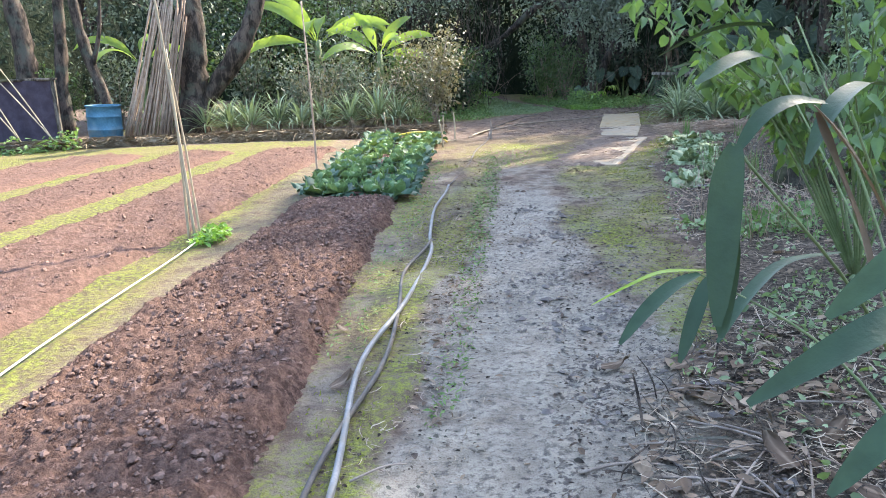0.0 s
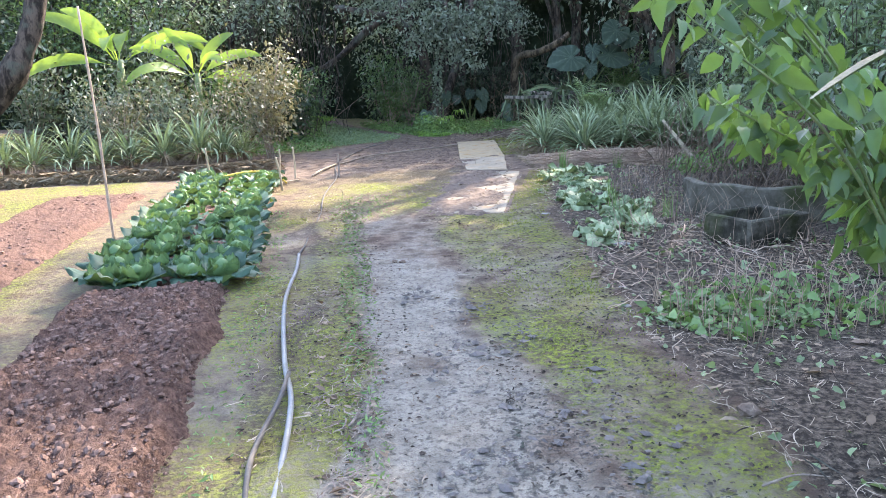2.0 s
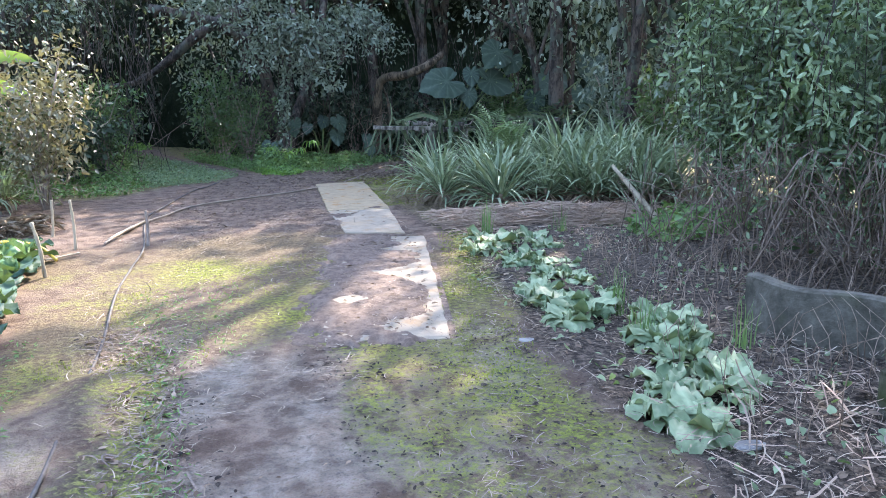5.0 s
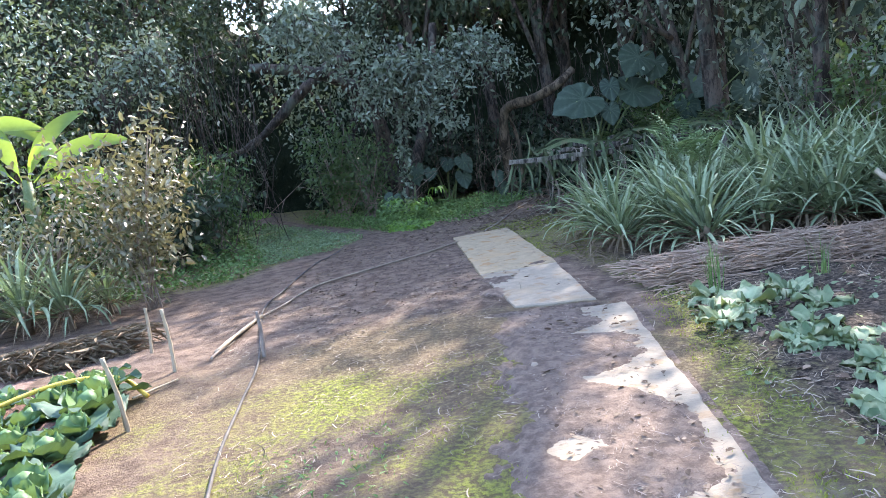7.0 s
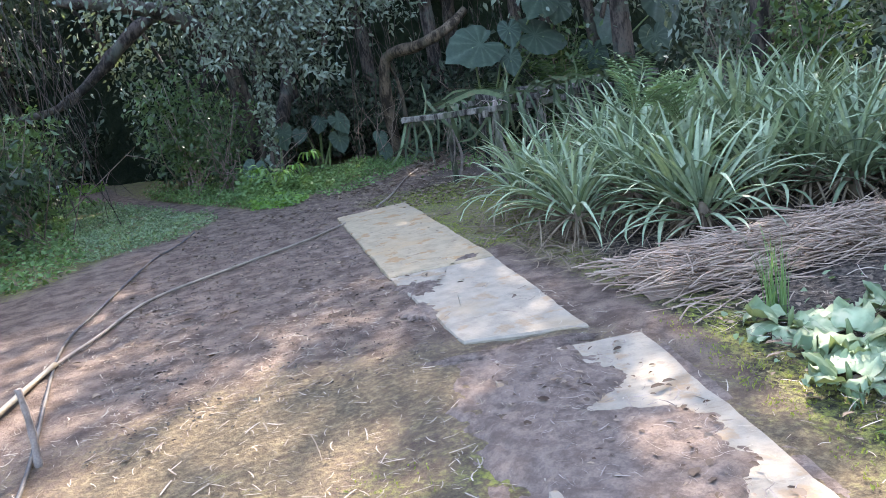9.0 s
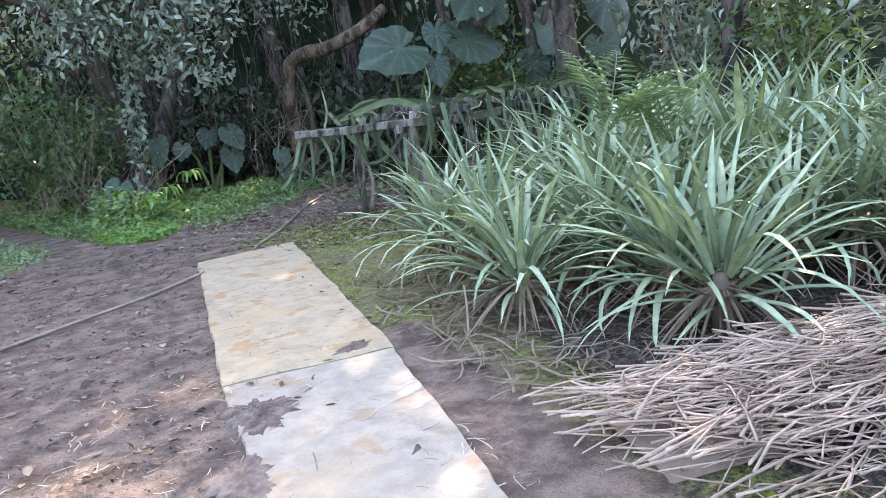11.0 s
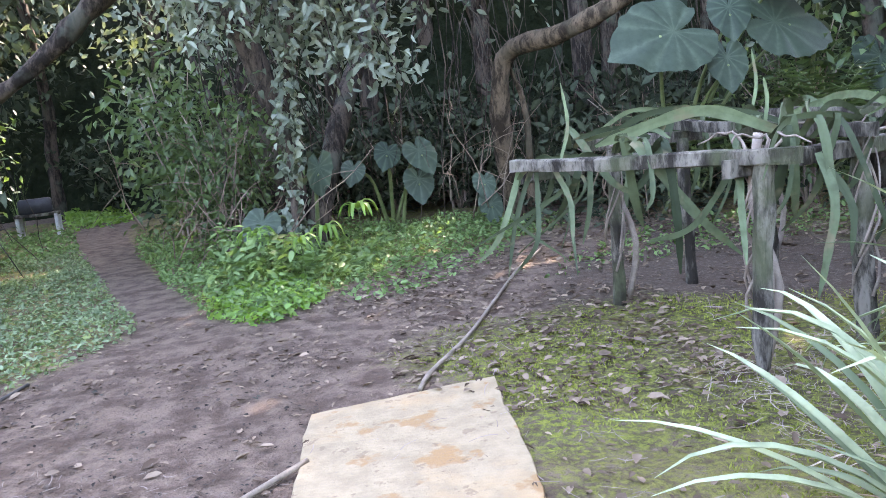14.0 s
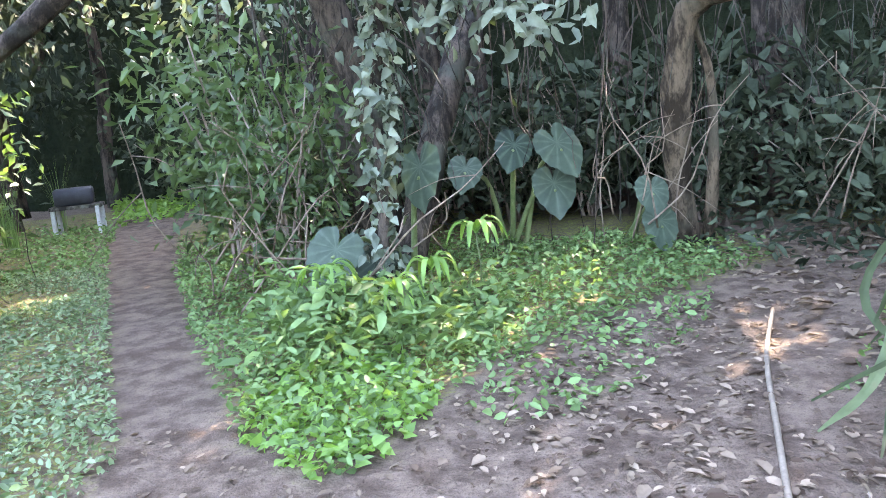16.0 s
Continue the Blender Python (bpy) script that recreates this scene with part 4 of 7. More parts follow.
def tree(height, crown, leaves_mat, leaf, clumps, per, trunk_r, label, bark=None, template=DIAMOND, droop=.4, bottom=-9):
    """Tapered trunk with limbs, and a crown of small leaves in clumps with gaps. crown: half widths x, y, z."""
    g = Geo()
    mid = height - crown[2]
    lean = rng.normal(size=2) * .35
    trunk = curve_pts([(0, 0, -.15), (lean[0] * .3, lean[1] * .2, height * .25), (lean[0], lean[1], height * .55), (lean[0] * .7, lean[1] * .8, height * .85)], 12)
    g.tube(trunk, np.linspace(trunk_r, trunk_r * .3, 12) * (1 + .35 * np.exp(-np.arange(12) * 1.2)), 10, wobble=.05)
    for i in range(8):
        yaw = i * 2.4 + rng.uniform(-.4, .4)
        s = trunk[rng.integers(3, 9)]
        reach = rng.uniform(.5, .95)
        e = np.array((math.cos(yaw) * crown[0] * reach, math.sin(yaw) * crown[1] * reach, mid + rng.uniform(-.3, .6) * crown[2]))
        m = (s + e) / 2 + (0, 0, rng.uniform(-.1, .5))
        g.tube(curve_pts([s, m, e], 8), np.linspace(trunk_r * .42, trunk_r * .08, 8), 6, wobble=.05)
    ob = tagged(g.make("tree", bark or M_BARK), label, "tree", "trees of the wood")
    P, out = crown_points(clumps, per, np.array(crown), .3, bottom)
    P = P + (0, 0, mid)
    P = P[P[:, 2] > .1]
    out = out[:len(P)]
    n = len(P)
    D = scatter_dirs(n) + out * .6 + (0, 0, -droop)
    L = leaf * rng.uniform(.65, 1.3, n)
    g = Geo().leaves(P, D, scatter_dirs(n, 1.1), L, L * .48, template, np.clip(rng.normal(.45, .25, n), 0, 1))
    tagged(g.make("crown", leaves_mat, ob), kind="stuff")
    return ob


TREES = [
    tree(8.0, (2.6, 2.4, 3.4), M_WOODLEAF, .155, 180, 21, .17, "dense dark green tree at the edge of the wood"),
    tree(7.0, (2.3, 2.5, 3.0), M_PALELEAF, .14, 180, 17, .14, "grey-green leafy tree at the edge of the wood", template=LENS),
    tree(9.0, (2.8, 2.6, 3.6), M_WOODLEAF, .155, 180, 21, .2, "tall dark tree hung with fine leaves"),
    tree(4.6, (1.9, 1.8, 2.0), M_SHRUB, .13, 170, 24, .1, "small bushy green tree"),
    # kind 4: unseen shade caster, its crown set between the sun and the path
    tree(15.3, (2.0, 2.0, 1.8), M_WOODLEAF, .24, 110, 22, .2, "very tall tree with a small high crown, added out of view to shade the path"),
    # kind 5: large-leaved filler, added against sun leaks and sky holes
    tree(9.5, (3.0, 2.9, 3.8), M_WOODLEAF, .3, 150, 18, .22, "tall dense filler tree, added to block sun and close sky gaps"),
    tree(10.5, (3.0, 2.8, 3.2), M_WOODLEAF, .26, 150, 18, .2, "tall tree with a high dark crown and a bare trunk"),
]
FOREST = [  # x, y, kind, size; taller on the right to keep the path shaded
    (-13.5, 22, 0, 1.0), (-11, 25.5, 2, .9), (-8.2, 24.5, 1, 1.0), (-5.6, 26, 3, 1.0), (-3.2, 25.5, 3, .95), (-2.3, 25.0, 1, .8), (-1.0, 27.6, 2, .75), (-4.6, 29.5, 0, 1.0),
    (-7, 30, 2, .9), (-.4, 31.5, 0, 1.2), (4.6, 29.8, 1, .95), (7.0, 30.2, 6, 1.0), (10.0, 28.2, 6, 1.0), (8.4, 31, 6, 1.0), (11.6, 24.3, 1, 1.05),
    (13.2, 21.5, 0, 1.1), (12.6, 18.2, 1, 1.05), (12.2, 15.0, 2, 1.0), (10.9, 12.2, 1, 1.05), (9.6, 9.2, 0, 1.0), (11.4, 5.8, 2, 1.0), (12.5, 28.5, 6, 1.0),
    (.5, 41, 2, 1.0), (-.8, 36.5, 0, 1.0), (10.0, 14.6, 2, 1.0), (11.0, 19.9, 1, 1.1), (9.4, 11.6, 0, 1.0), (10.8, 17.0, 2, .95), (11.6, 17.6, 5, .85), (9.8, 13.3, 5, .75), (12.2, 26.8, 6, 1.0), (11.0, 29.2, 6, 1.0), (9.3, 30.6, 6, 1.0), (14.0, 29.8, 5, 1.0), (6.6, 31.0, 6, 1.0), (13.2, 25.4, 5, .92), (-.2, 34, 5, 1.0), (-6.0, 33.5, 5, .9), (12.5, 22.0, 4, 1.0), (13.0, 17.4, 4, 1.0), (13.0, 21.0, 4, 1.02), (11.6, 23.5, 4, 1.0), (15.5, 25, 2, 1.1), (3.5, 36.2, 6, 1.0), (-.6, 39.5, 6, 1.0), (1.2, 42.5, 5, 1.1), (16.2, 29.2, 5, 1.1), (-1.6, 32.4, 2, 1.2), (-3.2, 34.5, 5, 1.2), (-3.9, 32.0, 2, 1.15), (-2.2, 30.2, 0, 1.1), (-6.2, 28.0, 0, 1.05), (-9.5, 28.5, 2, 1.0), (-17, 17, 2, .9), (-16, 12, 0, 1.0),
]
used = set()
for x, y, k, s in FOREST:
    tall = 1.0 if k == 4 else 1.45 if x > 8 and y < 20 else 1.15 if x > 8 and y < 27 else 1.0
    m = pose(x, y, 0, 0, 0, rng.uniform(0, 360)) @ Matrix.Diagonal((s, s, s * tall, 1))
    if k in used:
        copy_thing(TREES[k], m)
    else:
        used.add(k)
        TREES[k].matrix_world = m


def shrub(height, width, mat, leaf, n, label, name="shrub", group="undergrowth shrubs", template=DIAMOND, stems=9, stem_mat=None, cat="shrub"):
    g = Geo()
    tips = []
    for i in range(stems):
        yaw = i * 2.4 + rng.uniform(-.3, .3)
        r = width * .5 * rng.uniform(.3, 1)
        tip = np.array((math.cos(yaw) * r, math.sin(yaw) * r, height * rng.uniform(.6, 1)))
        pts = curve_pts([(rng.normal() * .05, rng.normal() * .05, -.05), tip * (.35, .35, .55), tip], 7)
        g.tube(pts, np.linspace(.014, .004, 7), 5)
        tips.append(pts)
    ob = tagged(g.make(name, stem_mat or M_TWIG), label, cat, group)
    tips = np.concatenate([t[2:] for t in tips])
    P = tips[rng.integers(0, len(tips), n)] + rng.normal(size=(n, 3)) * (width * .13, width * .13, height * .09)
    P[:, 2] = np.maximum(P[:, 2], .03)
    L = leaf * rng.uniform(.6, 1.3, n)
    g = Geo().leaves(P, scatter_dirs(n) + (0, 0, -.2), scatter_dirs(n, 1.3), L, L * .42, template, np.clip(rng.normal(.5, .28, n), 0, 1))
    tagged(g.make("foliage", mat, ob), kind="stuff")
    return ob


SHRUBS = [
    shrub(1.5, 1.5, M_SHRUB, .1, 1500, "green shrub in the shade of the wood"),
    shrub(1.1, 1.3, M_WOODLEAF, .13, 1000, "dark shrub in the undergrowth"),
    shrub(2.0, 1.5, M_PALELEAF, .11, 1350, "tall grey-green shrub in the undergrowth"),
]
BUSHES = [(-12, 20, 1, 1.2), (-10.5, 21.5, 0, 1.2), (-9, 22, 2, 1.2), (-7, 22.5, 0, 1.2), (-5.4, 22.5, 2, 1.1), (-4, 22, 1, 1.2), (-2.6, 21.6, 2, 1), (-3.6, 20.6, 2, .75), (-2.0, 20.5, 2, .7), (-.9, 22, 0, 1.1), (.2, 23.6, 1, 1.2),
          (.9, 25.2, 0, 1.1), (1.0, 27.3, 1, 1.1), (.6, 29.5, 0, 1.2), (3.9, 27.6, 0, 1.3), (4.1, 29.5, 1, 1.2), (4.4, 26.6, 0, 1.0), (5.8, 31, 1, 1.5), (7.2, 31.5, 1, 1.6), (8.6, 30.4, 1, 1.5), (9.8, 25.6, 1, 1.2), (10.8, 24.6, 0, 1.2),
          (11.5, 23, 1, 1.2), (11.6, 21, 2, 1.2), (11.3, 19.3, 0, 1.2), (10.9, 17.6, 2, 1.3), (10.2, 16, 0, 1.3), (9.6, 14.6, 2, 1.3), (8.9, 13.2, 0, 1.2), (8.2, 11.6, 2, 1.1), (7.7, 10.2, 0, 1.2), (7.0, 8.6, 2, 1.1), (6.4, 7.4, 0, 1.1), (6.9, 6, 1, 1.1), (7.4, 4.4, 0, 1.1),
          (7.9, 2.6, 2, 1.1), (12, 30, 1, 1.8), (13.4, 31.5, 1, 2), (10.8, 31.5, 1, 1.8), (14.6, 33, 1, 2), (12.4, 33, 1, 2), (15, 30, 1, 1.9), (4.45, 7.4, 0, .62), (5.1, 7.9, 2, .7), (10.6, 27.2, 1, 1.5), (9.6, 28.6, 1, 1.6), (11.8, 26.4, 1, 1.5), (8.3, 29.6, 1, 1.5), (10.9, 15.3, 0, 1.7), (9.6, 13.3, 2, 1.5), (2.4, 36.5, 1, 1.4), (1.6, 39, 0, 1.5), (3.0, 39.5, 2, 1.6), (6.1, 29.2, 1, 1.2), (7.0, 28.9, 1, 1.1), (7.9, 28.6, 1, 1.2), (8.8, 27.6, 1, 1.0), (9.6, 26.7, 1, 1.0), (6.6, 30.2, 1, 1.4), (7.8, 30.0, 1, 1.4), (5.2, 28.6, 1, 1.1)]
used = set()
for x, y, k, s in BUSHES:
    m = pose(x, y, 0, 0, 0, rng.uniform(0, 360)) @ Matrix.Scale(s, 4)
    if k in used:
        copy_thing(SHRUBS[k], m)
    else:
        used.add(k)
        SHRUBS[k].matrix_world = m


def far_woods():
    """Added backdrop that closes the view all round, near-black for the wood's shaded depth."""
    n = 160
    ang = np.linspace(0, 2 * math.pi, n, endpoint=False)
    R = 27 + 2.0 * np.sin(ang * 3 + 1) + 1.2 * np.sin(ang * 7) + 8 * np.clip(-np.sin(ang), 0, 1)
    R = R - 7.5 * np.exp(-((ang - radians(60)) / radians(23)) ** 4)      # pulled in behind the trellis to read as the wood's dark hollow
    gap = np.exp(-((ang - radians(103)) / .07) ** 2)      # the tree line dips here
    V, faces = [], []
    levels = ((0, -.2), (.6, 2.2), (1.6, 4.2), (3.2, 6.0), (6, 7.4), (12, 8.4), (20, 8.0))
    for dr, z in levels:
        for i in range(n):
            q = 1 + .1 * math.sin(ang[i] * 17 + dr) + .07 * math.sin(ang[i] * 41)
            r = R[i] + dr + .5 * math.sin(ang[i] * 29 + dr * 2)
            V.append((1 + r * math.cos(ang[i]), 13 + r * math.sin(ang[i]), z * q * (1 - .08 * gap[i])))
    for l in range(len(levels) - 1):
        for i in range(n):
            j = (i + 1) % n
            faces.append((l * n + i, l * n + j, (l + 1) * n + j, (l + 1) * n + i))
    backdrop = tagged(Geo().add(V, faces).make("wooded_hillside", M_BACKDROP), "near-black backdrop behind the garden, in place of the wood's shaded depth", "hillside", kind="structure")
    m = 12000
    a = np.where(rng.random(m) < .8, rng.uniform(radians(5), radians(175), m), rng.uniform(0, 2 * math.pi, m))
    h = rng.random(m) ** .65
    r = np.interp(a, ang, R) + np.interp(h, [0, .2, .45, .7, 1], [-1.2, -.6, .4, 2, 5]) - rng.random(m) * 1.2
    z = np.interp(h, [0, .2, .45, .7, 1], [.2, 2.4, 4.4, 6.2, 8]) * (1 - .08 * np.interp(a, ang, gap))
    # fewer leaves in this sector, so the near-black backdrop shows
    thin = (np.abs(a - radians(62)) > radians(20)) | (rng.random(m) < .3)
    a, r, z = a[thin], r[thin], z[thin]
    m = len(a)
    P = np.stack([1 + r * np.cos(a), 13 + r * np.sin(a), z], 1)
    L = rng.uniform(.12, .28, m)
    g = Geo().leaves(P, scatter_dirs(m) + (0, 0, -.4), scatter_dirs(m, .8) - np.stack([np.cos(a), np.sin(a), 0 * a], 1) * .7, L, L * .5, DIAMOND)
    tagged(g.make("far_foliage", M_WOODLEAF), "dense dark foliage of the far wood", "woods", kind="stuff")


far_woods()


def trunk(pts, radii, mat, label, name="tree", extra=()):
    n = 18
    g = Geo()
    g.tube(curve_pts(pts, n), np.interp(np.linspace(0, 1, n), np.linspace(0, 1, len(radii)), radii) * (1 + .08 * rng.normal(size=n)), 12, wobble=.07)
    for p, r in extra:
        g.tube(curve_pts(p, 12), np.linspace(r, r * .45, 12), 8, wobble=.06)
    return tagged(g.make(name, mat), label, "tree", "bare trunks and boughs")


# trunks and boughs seen at the wood's edge
trunk([(8.0, 26.6, -.1), (7.8, 26.4, .8), (7.72, 26.2, 1.6), (7.8, 26.05, 2.1), (8.14, 25.3, 2.2), (8.5, 24.75, 2.4), (9.0, 24.9, 2.7)], [.15, .12, .12, .11, .11, .1, .08], M_PALEBARK, "twisted brown trunk bending into a level bough",
      extra=[([(8.15, 26.5, 0), (8.1, 26.3, .8), (8.05, 26.25, 1.5), (7.85, 26.2, 2.0)], .06)])
trunk([(5.3, 26.6, -.1), (5.6, 26.9, .8), (6.0, 27.3, 1.7), (6.6, 27.8, 2.9), (7.0, 28.2, 4.5)], [.15, .14, .13, .12, .1], M_BARK, "leaning dark trunk in the wood")
trunk([(1.0, 27.4, 1.9), (1.9, 27.3, 2.05), (2.7, 27.3, 2.6), (3.4, 27.2, 3.2), (4.6, 27.2, 3.9)], [.05, .08, .1, .12, .16], M_BARK, "long bare bough reaching across the path")
trunk([(2.2, 26.4, 3.7), (3.3, 26.3, 3.5), (4.2, 26.4, 3.15), (4.9, 26.8, 2.3), (5.2, 27.0, 0)], [.1, .13, .15, .17, .2], M_BARK, "dark crooked tree with a thick bough")
trunk([(.95, 36.8, -.1), (.95, 36.8, 1.2), (1.05, 36.8, 2.6), (.9, 36.7, 5)], [.16, .13, .12, .1], M_BARK, "straight trunk beside the far path")
# trunks behind the field
trunk([(-6.3, 19.9, -.1), (-6.2, 20.0, 1.2), (-6.1, 20.0, 2.4), (-6.1, 20.2, 4.5)], [.42, .34, .3, .3], M_BARK, "stout rough tree trunk")
trunk([(-6.7, 20.4, .45), (-5.9, 20.2, .95), (-5.1, 20.1, 1.9), (-4.5, 20.1, 3.0), (-4.2, 20.2, 4.6)], [.26, .25, .24, .22, .18], M_BARK, "thick leaning tree limb")
trunk([(-8.2, 19.6, -.1), (-8.3, 19.6, .9), (-8.7, 19.7, 2.2), (-8.9, 19.7, 4)], [.14, .12, .12, .11], M_BARK, "slim tree trunk behind the barrel", extra=[([(-8.55, 19.65, 1.8), (-8.3, 19.7, 2.6), (-8.2, 19.8, 3.6)], .07)])
trunk([(-9.5, 20.0, -.1), (-9.6, 20.1, 1.2), (-9.5, 20.2, 2.6), (-9.4, 20.2, 4)], [.17, .15, .14, .13], M_BARK, "dark tree trunk beside the shed")
trunk([(-11.0, 20.8, -.1), (-10.8, 20.8, 1.6), (-10.9, 20.9, 3.0), (-11.2, 21, 4.6)], [.3, .26, .24, .2], M_BARK, "dark leaning tree trunk")
trunk([(-3.1, 29.5, -.1), (-3.0, 29.5, 1.6), (-2.9, 29.6, 4.6)], [.17, .15, .12], M_PALEBARK, "pale straight trunk in the wood")
# leaning bundle of bamboo canes
g = Geo()
for i in range(34):
    a = i / 33
    foot = (-7.75 + a * 1.15 + rng.normal() * .04, 19.0 + rng.uniform(-.1, .15), -.03)
    top = (-6.85 + a * .75 + rng.normal() * .06, 19.55 + rng.uniform(0, .1), 3.0 + rng.uniform(-.25, .4))
    g.tube(curve_pts([foot, (np.array(foot) + top) / 2 + rng.normal(size=3) * .02, top], 6), np.linspace(.03, .021, 6), 6, tone=rng.random())
tagged(g.make("bamboo_bundle", M_STALK), "many bamboo canes leaning against a tree trunk", "bamboo canes")


def barrel():
    prof = [(.0, .0), (.355, .0), (.375, .03), (.385, .3), (.395, .31), (.395, .33), (.385, .34), (.39, .6), (.40, .61), (.40, .63), (.39, .64), (.38, .84), (.40, .85), (.40, .88), (.37, .88), (.365, .86), (.36, .1), (0, .09)]
    n = 28
    V = [(r * math.cos(a), r * math.sin(a), z) for r, z in prof for a in np.linspace(0, 2 * math.pi, n, endpoint=False)]
    F = [(i * n + j, i * n + (j + 1) % n, (i + 1) * n + (j + 1) % n, (i + 1) * n + j) for i in range(len(prof) - 1) for j in range(n)]
    ob = tagged(Geo().add(V, F).make("barrel", M_BLUE), "faded blue plastic water barrel without a lid", "barrel")
    ob.matrix_world = pose(-7.95, 18.45, 0, 0, 2, 0)


barrel()


def shed_screen():
    """Dark cloth screen on posts, with crossed canes before it."""
    g = Geo()
    nx, nz = 20, 10
    X, Zq = np.meshgrid(np.linspace(-11.6, -9.1, nx), np.linspace(0, 1.5, nz))
    Y = 18.6 + .05 * np.sin(X * 6) + .03 * np.sin(X * 13 + Zq * 3)
    F = [(i * nx + j, i * nx + j + 1, (i + 1) * nx + j + 1, (i + 1) * nx + j) for i in range(nz - 1) for j in range(nx - 1)]
    V = np.stack([X, Y, Zq], -1).reshape(-1, 3)
    n = len(V)
    g.add(np.vstack([V, V + (0, .03, 0)]), F + [tuple(n + k for k in f[::-1]) for f in F])
    ob = tagged(g.make("shade_screen", M_DARKSHEET), "dark cloth screen hung between posts at the field edge", "screen")
    p = Geo().box((2.7, .08, .06), pose(-10.35, 18.6, 1.52), .01)
    for x in (-11.6, -9.1):
        p.box((.09, .09, 1.6), pose(x, 18.62, .75), .01)
    p.make("frame", M_GREYWOOD, ob)


shed_screen()
for i, (a, b) in enumerate((((-10.9, 17.2), (-9.3, 17.5)), ((-9.3, 17.4), (-10.5, 17.3)), ((-10.2, 17.1), (-8.5, 17.4)), ((-8.6, 17.5), (-9.9, 17.2)))):
    stake((a[0], a[1], 0), (b[0] - .1, b[1] + .2, 2.4), .014, .009, name="bamboo_cane", label="bamboo cane crossed with others as a climbing frame", group="crossed canes") if i % 2 else stake((b[0], b[1], 0), (a[0], a[1] + .2, 2.2), .014, .009, name="bamboo_cane", label="bamboo cane crossed with others as a climbing frame", group="crossed canes")


# ---- bananas ----
def banana(leaves, label):
    g = Geo().tube([(0, 0, -.1), (.02, 0, .7), (.0, .02, 1.3), (.02, .02, 1.7)], [.11, .1, .085, .05], 10, wobble=.03)
    ob = tagged(g.make("banana_plant", M_STEM), label, "banana plant", "banana plants")
    for yaw, lift, L, bend in leaves:
        t = np.linspace(0, 1, 11)
        a = radians(lift) - radians(bend) * t ** 1.3
        L = L * 1.15
        r, z = np.cumsum(np.cos(a)) * L / 11, 1.55 + np.cumsum(np.sin(a)) * L / 11
        sp = np.stack([np.cos(radians(yaw)) * r, np.sin(radians(yaw)) * r, z], 1)
        w = .25 * np.array([.06, .08, .45, .8, .97, 1, .97, .9, .76, .52, .08])
        Geo().blade(sp, w, up=(-.2, -.9, .55), fold=.12, tone=rng.uniform(.3, 1)).make("leaf", M_BANANA, ob)
    return ob


banana([(200, 62, 1.5, 70), (20, 50, 1.6, 95), (350, 40, 1.5, 60), (150, 70, 1.4, 60), (90, 60, 1.4, 90), (270, 55, 1.3, 100), (185, 20, 1.5, 60)], "banana plant with bright backlit leaves").matrix_world = pose(-3.3, 22.1, .05) @ Matrix.Scale(1.32, 4)
banana([(180, 55, 1.3, 60), (0, 45, 1.3, 60), (30, 68, 1.2, 50), (220, 30, 1.5, 70), (300, 50, 1.2, 80), (350, 15, 1.1, 40), (140, 72, 1.2, 40)], "smaller banana plant with bright backlit leaves").matrix_world = pose(-1.55, 21.4, .0) @ Matrix.Scale(1.12, 4)
banana([(250, 40, 1.8, 90), (200, 60, 1.8, 100), (300, 55, 1.7, 80), (340, 40, 1.6, 70), (100, 60, 1.6, 70)], "banana plant with broad leaves behind the barrel").matrix_world = pose(-8.3, 22.2, .2)

b = shrub(2.3, 1.9, M_REDSHRUB, .105, 2600, "open shrub with bronze-yellow sunlit leaves", "bronze_shrub", "flowering shrubs", LENS, 12)
b.matrix_world = pose(-.05, 19.7, 0)
b = shrub(1.7, 1.8, M_REDSHRUB, .10, 1100, "low thin shrub with dry bronze leaves", "bronze_shrub", "flowering shrubs", DIAMOND, 14)
b.matrix_world = pose(-3.1, 20.2, 0)
copy_thing(b, pose(-1.3, 20.4, 0, 0, 0, 130))


# ---- elephant ears ----
def ear_leaf(size, tone):
    """Broad heart-shaped blade with a raised midrib and wavy rim, foot at the notch."""
    n, rings = 48, 5
    V, faces, tn = [(0, 0, 0)], [], [min(1, tone + .35)]
    for r in range(1, rings + 1):
        f = r / rings
        for i in range(n):
            a = 2 * math.pi * i / n
            q = np.interp(min(a, 2 * math.pi - a) * 180 / math.pi, [0, 10, 30, 60, 90, 130, 158, 170, 180], [.95, .82, .69, .58, .54, .55, .50, .34, .1]) * f
            q *= 1 + .025 * math.sin(a * 15) * f
            x, y = q * math.cos(a), q * math.sin(a)
            z = -.16 * x * x * np.sign(x) + .10 * abs(y) - .28 * y * y + .022 * math.sin(a * 8) * f * f - .014 * (i % 4 == 0) * f
            V.append((x * size, y * size, z * size))
            tn.append(tone + (.42 if i % 4 == 0 else -.14))
    faces += [(0, 1 + i, 1 + (i + 1) % n) for i in range(n)]
    faces += [(1 + (r - 1) * n + i, 1 + r * n + i, 1 + r * n + (i + 1) % n, 1 + (r - 1) * n + (i + 1) % n) for r in range(1, rings) for i in range(n)]
    return V, faces, np.clip(tn, 0, 1)


